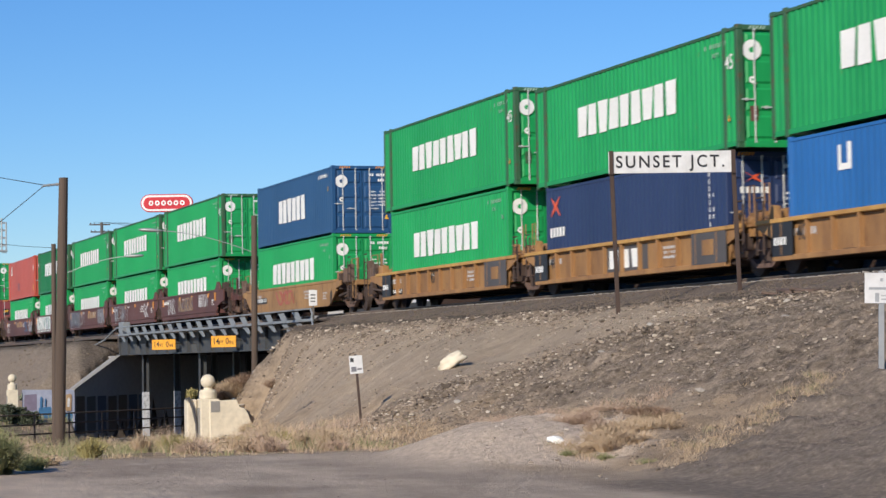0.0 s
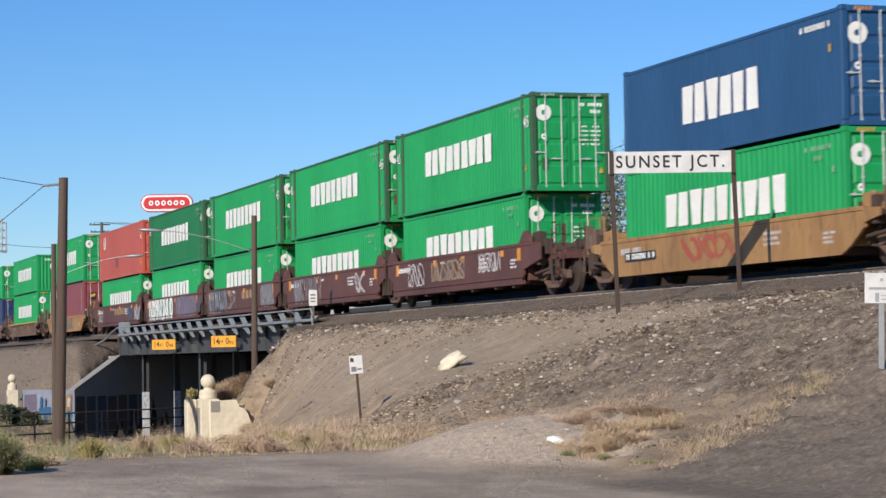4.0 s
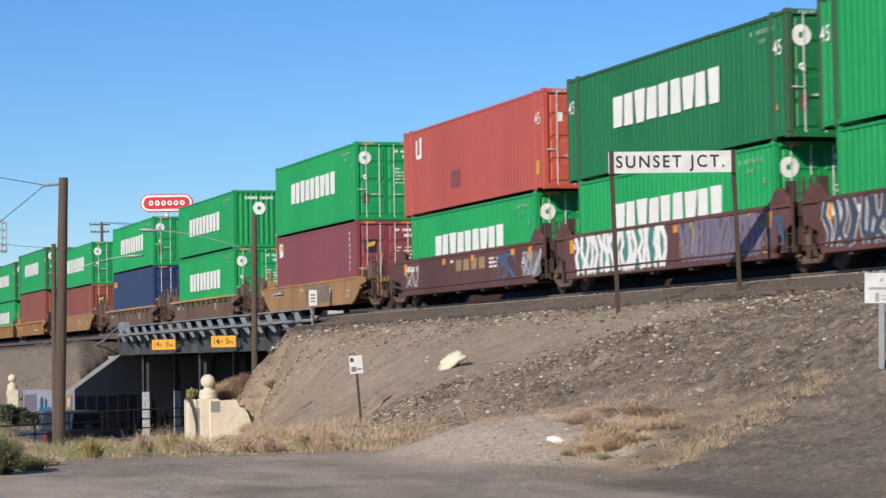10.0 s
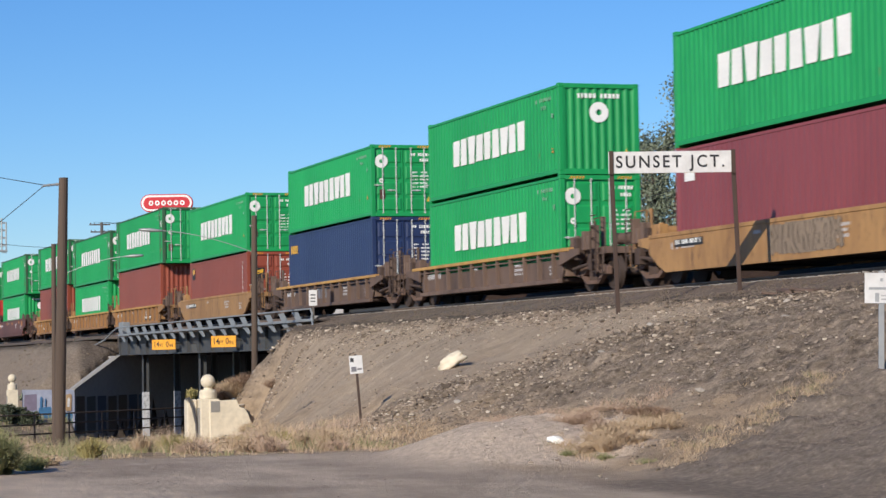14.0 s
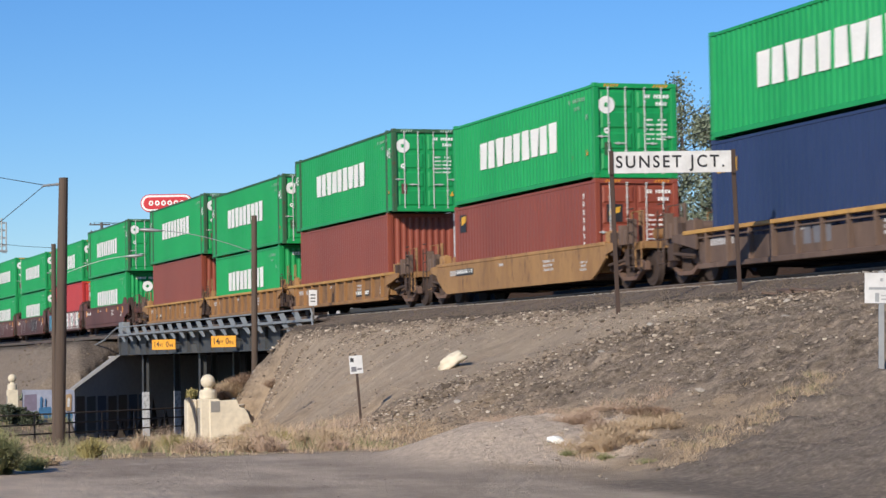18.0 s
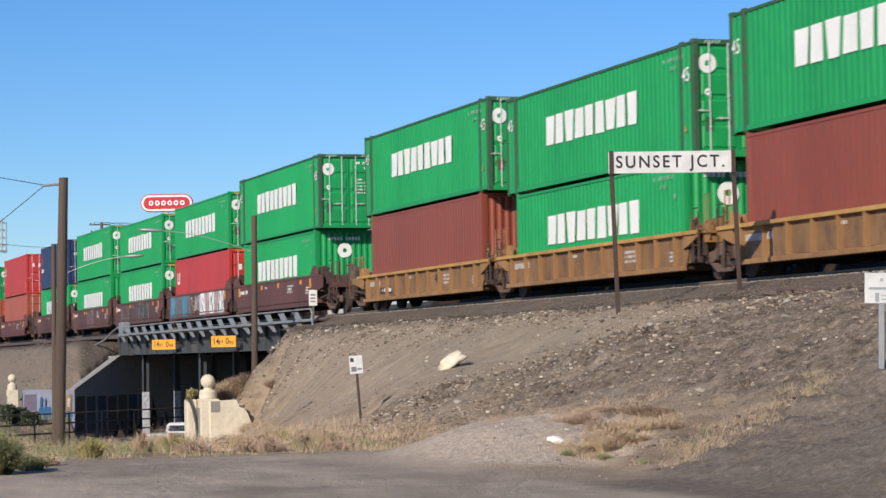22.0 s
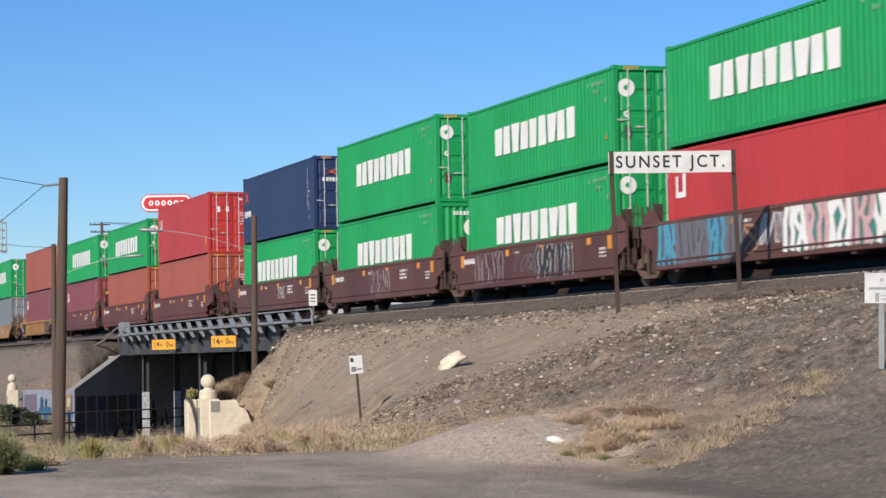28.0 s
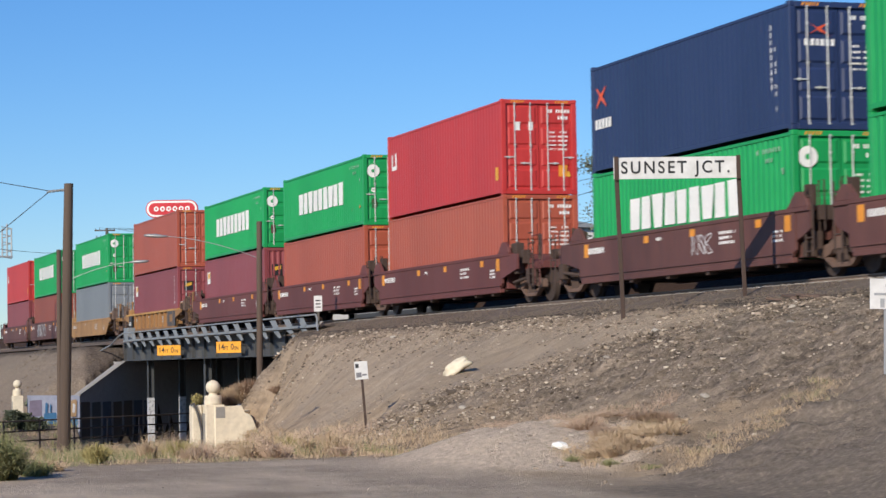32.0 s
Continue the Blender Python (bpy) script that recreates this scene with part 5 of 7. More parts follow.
            def coupler(bm, k=k):
                xa, xb = sorted((k * 9.2, k * 9.85))
                add_box(bm, xa, xb, -0.13, 0.13, 0.78, 1.02)
                xa, xb = sorted((k * 9.72, k * 9.95))
                add_box(bm, xa, xb, -0.2, 0.2, 0.74, 1.05)
            shared(("coupler", k), "coupler", "bogie", c, coupler, "knuckle coupler", 0.02)
            for yy in (-1.08, 1.08):
                shared(("hand", style, k, yy), "handrail", paint_name, c, lambda bm, k=k, yy=yy: add_path(bm, [(k * 9.1, yy, 1.1), (k * 9.1, yy, 1.95), (k * 8.3, yy, 1.95), (k * 8.3, yy, 1.12)], 0.02), "thin steel grab rail")
            shared(("step", style, k), "step", paint_name, c, lambda bm, k=k: add_path(bm, [(k * 9.2, -1.2, 1.15), (k * 9.2, -1.2, 0.5), (k * 8.8, -1.2, 0.5), (k * 8.8, -1.2, 1.15)], 0.018), "thin steel sill step")
            def gear(bm, k=k):
                add_box(bm, min(k * 7.0, k * 7.5), max(k * 7.0, k * 7.5), -1.3, -1.05, top - 0.05, top + 0.28)
                add_box(bm, min(k * 7.7, k * 7.95), max(k * 7.7, k * 7.95), -1.25, -1.0, 1.15, top + 0.06)
                add_tube(bm, (k * 7.2, -1.15, top + 0.2), (k * 7.2, -1.15, top + 0.32), 0.07)
                add_tube(bm, (k * 8.45, -0.9, 1.1), (k * 8.45, -0.9, 2.0), 0.06)
                add_tube(bm, (k * 8.45, -0.5, 1.4), (k * 8.45, 0.5, 1.4), 0.16, n=12)
            shared(("gear", style, k), "end_gear", "bogie" if tall else paint_name, c, gear, "guide posts and brake gear on the platform", 0.012)
            def ladder(bm, k=k):
                for px in (8.72, 9.08):
                    add_tube(bm, (k * px, -1.36, 0.42), (k * px, -1.36, 1.85), 0.022, n=6)
                for i in range(6):
                    add_tube(bm, (k * 8.72, -1.36, 0.5 + i * 0.3), (k * 9.08, -1.36, 0.5 + i * 0.3), 0.018, n=6)
            shared(("ladder", k), "ladder", "bogie", c, ladder, "dark steel end ladder")
            def rigging(bm, k=k):
                add_box(bm, min(k * 8.3, k * 8.65), max(k * 8.3, k * 8.65), -1.3, -0.95, 0.55, 0.98)
                add_tube(bm, (k * 7.1, -1.25, 0.62), (k * 8.3, -1.25, 0.72), 0.05, n=8)
                add_tube(bm, (k * 6.9, -1.1, 0.5), (k * 7.5, -1.1, 0.86), 0.07, n=8)
                add_box(bm, min(k * 7.55, k * 7.75), max(k * 7.55, k * 7.75), -1.4, -1.15, 0.85, 1.45)
            shared(("rigging", k), "brake_rigging", "bogie", c, rigging, "black brake cylinder, rods and valve box", 0.012)
            shared(("hose", k), "air_hose", "rubber", c, lambda bm, k=k: add_path(bm, [(k * 9.15, -0.45, 0.95), (k * 9.35, -0.47, 0.7), (k * 9.6, -0.44, 0.52), (k * 9.85, -0.4, 0.5)], 0.03), "black air hose")
            if not tall:
                shared(("hood", style, k), "grab_bracket", "car_rust", c, lambda bm, k=k: [add_box(bm, min(k * u, k * (u + 0.16)), max(k * u, k * (u + 0.16)), -1.34, -1.12, 1.1, z) for u, z in ((7.98, 1.62), (8.32, 1.48), (8.62, 1.75))] and None, "rusty bracket block", 0.012)
            truck(c, k * 8.05)
        else:
            def neck(bm, k=k):
                add_prism(bm, [(k * 6.55, 0.8), (k * 7.55, 0.84), (k * 7.55, 1.12), (k * 6.55, top - 0.05)], "y", -0.85, 0.85)
                for s in (-1, 1):
                    y0, y1 = sorted((s * (Y - 0.05), s * (Y - 0.12)))
                    add_prism(bm, [(k * 6.5, 0.78), (k * 7.05, 0.95), (k * 7.3, 1.05), (k * 7.3, top - 0.08), (k * 6.5, top - 0.05)], "y", y0, y1)
            shared(("neck", style, k), "articulated_end", paint_name, c, neck, "articulated end of the well")
            def guide(bm, k=k):
                if tall:
                    add_box(bm, min(k * 6.75, k * 6.95), max(k * 6.75, k * 6.95), -1.28, -1.08, top - 0.05, top + 0.5)
                else:
                    add_prism(bm, [(k * 6.62, top - 0.05), (k * 6.98, top - 0.05), (k * 6.92, top + 0.10), (k * 6.80, top + 0.34), (k * 6.70, top + 0.30)], "y", -1.30, -1.12)
                    add_tube(bm, (k * 6.75, -0.85, top + 0.14), (k * 7.5, -0.85, top + 0.14), 0.15, n=14)
                    add_tube(bm, (k * 7.0, -1.12, top + 0.05), (k * 7.45, -1.12, top + 0.05), 0.10, n=12)
                    add_box(bm, min(k * 6.7, k * 7.5), max(k * 6.7, k * 7.5), -1.25, -0.6, top - 0.08, top - 0.02)
                add_box(bm, min(k * 7.05, k * 7.4), max(k * 7.05, k * 7.4), -1.2, -0.7, top - 0.3, top + 0.02)
                add_path(bm, [(k * 7.45, -1.15, 1.0), (k * 7.45, -1.15, 2.1), (k * 7.2, -1.15, 2.1), (k * 7.2, -1.15, 1.0)], 0.02)
            shared(("guide", style, k), "end_gear", "bogie" if tall else paint_name, c, guide, "guide posts and hoses at the joint", 0.012)
            def ladder(bm, k=k):
                for px in (7.02, 7.36):
                    add_tube(bm, (k * px, -1.4, 0.45), (k * px, -1.4, top + 0.45), 0.026, n=6)
                for i in range(5):
                    add_tube(bm, (k * 7.02, -1.4, 0.55 + i * 0.3), (k * 7.36, -1.4, 0.55 + i * 0.3), 0.018, n=6)
            shared(("jladder", top, k), "ladder", "bogie", c, ladder, "dark steel end ladder")
            shared(("jrig", k), "brake_rigging", "bogie", c, lambda bm, k=k: [add_box(bm, min(k * a, k * b), max(k * a, k * b), y0, y1, z0, z1) for a, b, y0, y1, z0, z1 in ((6.62, 6.9, -1.3, -1.0, 0.45, 0.8), (7.1, 7.25, -1.3, -1.1, 0.6, 1.0))] and None, "black valve boxes and rods", 0.012)
            if end == "joint_truck":
                truck(c, k * 7.72)
    ysd = -Y + (0.018 if style in ("yellow", "brown", "maroon") else 0.118)
    # plain bars for stencils, reflector plates
    def stencils(bm):
        bars(bm, -5.9, ysd, top - 0.42, [(1.3, 0.16, 0)], "x", 50 + no)
        bars(bm, 2.6, ysd, top - 0.36, [(0.9, 0.07, 0), (0.7, 0.07, 0.12), (0.8, 0.07, 0.24)], "x", 60 + no)
        bars(bm, 5.5, ysd, top - 0.5, [(0.5, 0.06, 0), (0.42, 0.06, 0.1), (0.45, 0.06, 0.2)], "x", 70 + no)
        bars(bm, -1.2, ysd, top - 0.3, [(0.35, 0.08, 0)], "x", 80 + no)
    bm = bmesh.new()
    stencils(bm)
    tagged(part("stencil_strip", bm, "white" if tall else "spray_white", c, "plain bars of stencilled lettering"), kind="stuff")
    if tall:
        for rx in (-6.2, -2.0, 0.9, 4.6, 6.1):
            k = 0.36 if abs(rx) > 6 else 0.18
            shared_box("reflector", (rx, rx + 0.3, ysd - 0.004, ysd, top - 0.14 - k, top - 0.14), "orange_tag", c, "orange reflector plate")
    for t in tags:
        if t[0] == "bars":
            bm = bmesh.new()
            block_word(bm, t[1], t[2], t[3], t[4], t[5], ysd - 0.003, 5)
            part("company_word", bm, t[6], c, "row of block shapes")
        elif t[0] == "plate":
            box_part("number_plate", (t[1], t[2], ysd - 0.006, ysd, t[3], t[4]), "black", c, "black number panel")
            bm = bmesh.new()
            bars(bm, t[1] + 0.08, ysd - 0.008, t[3] + 0.06, [(t[2] - t[1] - 0.2, (t[4] - t[3]) * 0.6, 0)], "x", no)
            tagged(part("lettering_strip", bm, "white", c), kind="stuff")
        elif t[0] == "text":
            flat_text("lettering", t[1], t[4], t[5], c, pose(t[2], ysd - 0.004, t[3], 90), 0.002)
        elif t[0] == "field":
            box_part("name_panel", (t[1], t[2], ysd - 0.002, ysd, t[3], t[4]), "end_grey", c, "dark field behind white shapes")
        elif t[0] == "piece":
            spray_piece(c, *t[1:5], t[5], ysd - 0.004, *t[6:])
        else:
            scrawl(c, *t[1:5], t[5], ysd - 0.004, *t[6:])
    return c


BASE_LOWER = 0.43

# stack by stack from the train's front: right end of the upper box at the start, upper box, lower box
STACKS = [
    (17.45, 45, "green", "green_word", "door", "sky_blue", "corner_badge", "door"),
    (2.0, 45, "green", "green_word", "door", "navy", "x_badge", "door"),
    (-13.48, 45, "green", "green_word", "door", "green", "green_word", "door"),
    (-34.26, 40, "blue", "white_word_blue", "door", "green", "green_word", "door"),
    (-53.5, 45, "green", "green_word", "door", "green", "green_word", "door"),
    (-68.52, 45, "green", "green_word", "door", "green", "green_word", "door"),
    (-83.82, 45, "green", "green_word", "door", "green", "green_word", "door"),
    (-99.05, 45, "green_dark", "green_word", "door", "green", "green_word", "door"),
    (-114.71, 45, "brick_red", "corner_badge", "door", "green", "green_word", "door"),
    (-134.6, 40, "green", "green_word", "door", "maroon", "flag_badge", "door"),
    (-154.88, 40, "green", "green_word", "front", "green", "green_word", "door"),
    (-173.91, 40, "green", "green_word", "door", "navy", "yellow_badge", "door"),
    (-193.67, 40, "green", "green_word", "door", "oxide", "flag_badge", "door"),
    (-212.66, 45, "green", "green_word", "door", "oxide", "plain", "front"),
    (-228.48, 45, "green", "green_word", "door", "green", "green_word", "front"),
    (-243.9, 45, "green", "green_word", "door", "oxide", "plain", "front"),
    (-264.12, 45, "green", "green_word", "door", "green", "green_word", "front"),
    (-280.15, 40, "green", "green_word", "door", "red", "corner_badge", "door"),
    (-295.86, 40, "green", "green_word", "door", "green", "green_word", "door"),
    (-311.34, 40, "green", "green_word", "door", "green", "green_word", "front"),
    (-327.07, 40, "navy", "x_badge", "door", "green", "green_word", "door"),
    (-346.73, 40, "red", "corner_badge", "door", "orange_red", "plain", "door"),
    (-362.11, 40, "green", "green_word", "door", "orange_red", "plain", "door"),
    (-377.84, 40, "green", "green_word", "door", "maroon", "flag_badge", "front"),
    (-396.77, 40, "orange_red", "plain", "door", "maroon", "flag_badge", "door"),
    (-417.51, 40, "green", "green_word", "door", "grey_box", "plain", "door"),
    (-436.65, 40, "green", "green_word", "door", "oxide", "plain", "door"),
    (-451.9, 40, "red", "corner_badge", "door", "maroon", "plain", "door"),
]
COLOR_WORDS = {"green": "bright green", "green_dark": "darker weathered green", "navy": "navy blue", "blue": "deep blue", "sky_blue": "light blue", "red": "bright red", "brick_red": "faded red", "oxide": "oxide red", "maroon": "dull maroon", "orange_red": "orange red", "grey_box": "plain grey"}
MARK_WORDS = {"green_word": "white block word", "white_word_blue": "large white block word", "x_badge": "orange crossed badge", "corner_badge": "white corner badge", "flag_badge": "small white badge", "yellow_badge": "small yellow badge", "plain": "plain sides"}
CENTRES = []
LOW_LOWER, LOW_UPPER = (0, 1, 3, 4, 5, 6, 7, 8, 12, 14), (3, 10, 11, 12, 17, 18, 22, 23)   # stacks whose lower, upper box is of the lesser height
for i, (right_end, size, uc, um, uf, lc, lm, lf) in enumerate(STACKS):
    length = 13.716 if size == 45 else 12.192
    mid = right_end - length / 2
    CENTRES.append(mid)
    low_h, up_h = (2.591 if i in LOW_LOWER else 2.896), (2.591 if i in LOW_UPPER else 2.896)
    container(mid, BASE_LOWER + low_h + 0.004, length, up_h, uc, um, uf, "%s container with %s, upper of a stack" % (COLOR_WORDS[uc], MARK_WORDS[um]), "frame_green" if uc.startswith("green") and size == 45 else None, seed=i)
    container(mid, BASE_LOWER, 12.192, low_h, lc, lm, lf, "%s container with %s, in a well car" % (COLOR_WORDS[lc], MARK_WORDS[lm]), None, seed=i)

W1, W2 = ("spray_white",), ("spray_white", "spray_grey")
P, J, T = "platform", "joint", "joint_truck"
CARS = [
    ("orange", J, T, "weathered orange ribbed well car", (("text", "40", -5.2, 0.85, 0.5, "black"),)),
    ("orange", J, T, "weathered orange ribbed well car with white letters", (("text", "40", -5.2, 0.85, 0.5, "black"), ("field", -1.3, 1.6, 0.42, 1.06), ("bars", -1.0, 1.3, 0.5, 0.98, 3, "white"))),
    ("orange", J, P, "weathered orange ribbed well car", (("text", "40", -1.0, 0.85, 0.5, "black"), ("plate", -5.9, -4.4, 0.42, 0.62))),
    ("yellow", P, P, "smooth weathered yellow well car with red strokes", (("s", -2.0, 1.0, 0.5, 1.05, 31, ("orange_red",), None, 0.09, 3), ("plate", -5.6, -3.6, 0.62, 0.86))),
    ("brown", P, T, "brown well car with scattered spray paint", (("s", -4.8, -3.0, 0.6, 1.4, 1, W1, None, 0.05), ("s", -2.2, 1.2, 0.7, 1.35, 2, ("spray_grey", "spray_tan"), None, 0.06), ("s", 2.6, 4.6, 0.8, 1.4, 3, W1, None, 0.05))),
    ("brown", J, T, "brown well car with a white outlined spray piece", (("piece", -5.2, -1.2, 0.45, 1.45, 4, ("spray_grey", "car_brown"), "spray_white", None, 4), ("s", 3.6, 4.9, 0.6, 1.4, 5, W1, None, 0.05))),
    ("brown", J, T, "brown well car with a silver spray piece and tan letters", (("piece", -6.2, -2.6, 0.42, 1.48, 6, ("spray_slate",), "white", None, 3), ("s", -2.3, -0.6, 0.5, 1.4, 7, W1, None, 0.03), ("bars", 0.6, 3.6, 0.95, 1.3, 4, "spray_tan"), ("piece", 4.3, 6.3, 0.5, 1.48, 8, ("spray_grey",), "spray_white", None, 2))),
    ("brown", J, T, "brown well car with a large white spray piece", (("piece", -5.6, 0.5, 0.38, 1.52, 9, ("white",), "spray_black", "spray_teal", 5), ("piece", 1.4, 6.0, 0.42, 1.46, 10, ("spray_violet",), "spray_black", "spray_violet", 4), ("s", 1.3, 2.2, 0.5, 1.45, 41, ("spray_yellow",), None, 0.05, 1), ("s", 5.0, 6.2, 0.45, 1.45, 42, ("spray_yellow",), None, 0.05, 1), ("s", 6.3, 7.0, 0.6, 1.3, 43, ("spray_blue",), None, 0.06, 1))),
    ("brown", J, P, "brown well car with tan letters and strokes", (("bars", -0.6, 2.4, 0.95, 1.3, 4, "spray_tan"), ("s", -6.0, -4.6, 0.6, 1.35, 11, W1, None, 0.04), ("s", 3.4, 5.0, 0.5, 1.3, 12, ("spray_blue",), None, 0.06), ("s", 5.6, 7.2, 0.5, 1.3, 13, ("spray_white",), "spray_grey", 0.05))),
    ("yellow", P, P, "smooth weathered yellow well car with grey scrawl", (("plate", -5.7, -4.0, 0.86, 1.04), ("piece", -0.4, 3.1, 0.40, 1.12, 14, ("spray_silver",), "spray_charcoal", "spray_silver", 4))),
    ("rust", P, P, "rust-brown ribbed well car with orange top edge", ()),
    ("rust", P, P, "rust-brown ribbed well car with orange top edge", (("bars", -1.5, 0.4, 0.6, 1.0, 4, "spray_grey"),)),
    ("yellow", P, P, "smooth weathered yellow well car", (("plate", -5.3, -3.6, 0.8, 1.0),)),
    ("open_orange", P, T, "weathered orange ribbed well car", (("plate", 2.2, 4.2, 0.5, 0.72),)),
    ("open_orange", J, T, "weathered orange ribbed well car", ()),
    ("open_orange", J, P, "weathered orange ribbed well car", (("text", "40", 2.0, 0.82, 0.5, "black"), ("plate", -4.6, -3.2, 0.5, 0.72))),
    ("brown", P, T, "plain dark brown well car", ()),
    ("brown", J, T, "brown well car covered with bright spray pieces", (("piece", -6.2, -1.3, 0.40, 1.50, 20, ("spray_sky", "spray_grey", "spray_grey"), "spray_black", "spray_grey", 5), ("s", -1.2, -0.5, 0.5, 1.2, 44, ("spray_tan",), None, 0.06, 1), ("s", -0.4, 0.8, 0.65, 1.4, 21, W1, None, 0.05, 3), ("piece", 0.9, 6.0, 0.40, 1.52, 22, ("white", "spray_pink", "white", "spray_pink"), "spray_black", "spray_teal", 5))),
    ("brown", J, T, "brown well car with two outlined spray tags", (("piece", -4.8, -2.2, 0.45, 1.40, 23, ("car_brown",), "spray_white", None, 3), ("s", -1.2, 0.4, 0.7, 1.2, 45, ("spray_grey",), None, 0.03, 3), ("piece", 0.6, 3.4, 0.42, 1.40, 24, ("spray_black",), "spray_white", None, 3))),
    ("brown", J, T, "brown well car with a white outlined tag", (("piece", -0.9, 1.3, 0.48, 1.36, 25, ("car_brown",), "spray_white", None, 3),)),
    ("brown", J, P, "brown well car with a small white scribble", (("s", 1.0, 2.2, 0.75, 1.25, 26, W1, None, 0.035),)),
    ("maroon", P, T, "red-brown well car with plain stencil bars", ()),
    ("maroon", J, T, "red-brown well car with plain stencil bars", ()),
    ("maroon", J, P, "red-brown well car with plain stencil bars", ()),
    ("orange", P, P, "weathered orange ribbed well car", ()),
    ("yellow", P, P, "smooth weathered yellow well car", ()),
    ("brown", P, T, "dark brown well car with grey strokes", (("s", -3.0, 1.0, 0.5, 1.4, 27, W2, None, 0.06),)),
    ("brown", J, P, "dark brown well car", ()),
]
for i, (style, plus, minus, label, tags) in enumerate(CARS):
    well_car(CENTRES[i], style, plus, minus, label, tags, no=i)


# ---------------------------------------------------------------- signs, poles and wires
def tilted(p0, p1):
    return Vector(p0), Vector(p1)


def junction_sign():
    s = thing("station_sign", "white junction name board on two dark posts beside the track", "sign")
    left, right = Vector((4.62, -5.50)), Vector((5.32, -2.94))
    d = (right - left).normalized()
    nrm = Vector((d.y, -d.x))            # towards the road and the camera
    zb, zt = 2.165, 2.635
    for p, lean in ((left, -0.10), (right, -0.07)):
        g = ground(p.x, p.y)
        bm = bmesh.new()
        base = Vector((p.x + 0.02, p.y + 0.10, g - 0.3))
        tip = Vector((p.x, p.y, zt + 0.02))
        ax = Vector((d.x, d.y, 0)) * 0.045
        ay = Vector((nrm.x, nrm.y, 0)) * 0.04
        vs = [bm.verts.new(c + a * sx + b * sy) for c in (base, tip) for a, b, sx, sy in ((ax, ay, -1, -1), (ax, ay, 1, -1), (ax, ay, 1, 1), (ax, ay, -1, 1))]
        quad_faces(bm, vs, ((0, 3, 2, 1), (4, 5, 6, 7), (0, 1, 5, 4), (1, 2, 6, 5), (2, 3, 7, 6), (3, 0, 4, 7)))
        part("post", bm, "bogie", s, "dark rusty steel post", 0.008)
    a, b = left - d * 0.06 + nrm * 0.045, right + d * 0.03 + nrm * 0.045
    bm = bmesh.new()
    wall_run(bm, a, b, -0.03, (zt, zt), zb)
    board = part("board", bm, "sign_white", s, "white enamel board with black lettering", 0.004)
    mid = (a + b) / 2 + nrm * 0.034
    yaw = math.degrees(math.atan2(d.y, d.x))
    flat_text("lettering", "SUNSET JCT.", 0.372, "black", board, pose(mid.x - d.x * 0.03, mid.y - d.y * 0.03, (zb + zt) / 2 + 0.0, 90, 0, yaw), 0.003, 1.29, wide=0.91, bold=0.014)
    for k in (0.0, 1.0):
        p = left.lerp(right, k) + nrm * 0.078
        bm = bmesh.new()
        wall_run(bm, p - d * 0.045, p + d * 0.045, -0.02, (zt + 0.02, zt + 0.02), zb - 0.02)
        part("clamp_strip", bm, "bogie", s)


junction_sign()


def small_sign(x, y, lean, post_h, w, h, mat_post, label, thick=0.03, yaw=72.0, rows=(), g=None):
    g = ground(x, y) if g is None else g
    s = thing("notice_sign", label, "sign", at=pose(x, y, g, 0, lean, yaw))
    bm = bmesh.new()
    add_box(bm, -thick, thick, -thick * 0.6, thick * 0.6, -0.3, post_h)
    part("post", bm, mat_post, s, bevel=0.004)
    bd = box_part("board", (-w / 2, w / 2, -thick * 0.6 - 0.016, -thick * 0.6 - 0.004, post_h - h - 0.04, post_h - 0.03), "sign_white", s, "white board", 0.003)
    for (u0, u1, v0, v1, col) in rows:
        box_part("printed_bar", (-w / 2 + u0 * w, -w / 2 + u1 * w, -thick * 0.6 - 0.0185, -thick * 0.6 - 0.0165, post_h - h - 0.04 + v0 * h, post_h - h - 0.04 + v1 * h), col, bd)
    return s


SIGN_Z = -3.05
small_sign(1.83, -10.42, -4.0, 1.42, 0.29, 0.39, "bogie", "small white notice sign on a thin dark post", 0.028, 72, ((0.08, 0.34, 0.66, 0.9, "black"), (0.1, 0.5, 0.12, 0.4, "spray_grey"), (0.55, 0.9, 0.2, 0.3, "spray_grey")), SIGN_Z)
small_sign(21.35, -8.12, 1.5, 1.43, 0.50, 0.43, "galv", "white notice sign on a galvanised post", 0.04, 72, ((0.45, 0.53, 0.74, 0.84, "galv"), (0.12, 0.9, 0.46, 0.54, "galv"), (0.48, 0.95, 0.24, 0.28, "galv"), (0.48, 0.95, 0.12, 0.16, "galv"), (0.3, 0.42, 0.05, 0.35, "galv")))
small_sign(-30.5, -3.0, 0, 1.25, 0.30, 0.56, "wood_grey", "narrow white marker sign on a short post", 0.04, 72, ((0.2, 0.8, 0.66, 0.74, "black"), (0.2, 0.8, 0.45, 0.53, "black"), (0.2, 0.8, 0.25, 0.32, "black")))


def pole(name, label, base, tip, r0, r1, mat="wood_pole", extra=None):
    p = thing(name, label, "pole")
    b, t = Vector(base), Vector(tip)
    bm = bmesh.new()
    rings = []
    for i in range(9):
        c, r = b.lerp(t, i / 8), (r0 + (r1 - r0) * i / 8) * (1 + 0.02 * math.sin(i * 2.3))
        rings.append([bm.verts.new((c.x + r * math.cos(math.pi * k / 8), c.y + r * math.sin(math.pi * k / 8), c.z)) for k in range(16)])
    for lo, hi in zip(rings, rings[1:]):
        for k in range(16):
            bm.faces.new((lo[k], lo[(k + 1) % 16], hi[(k + 1) % 16], hi[k]))
    bm.faces.new(rings[0][::-1])
    bm.faces.new(rings[-1])
    part("pole", bm, mat, p, smooth=False)
    if extra:
        extra(p)
    return p


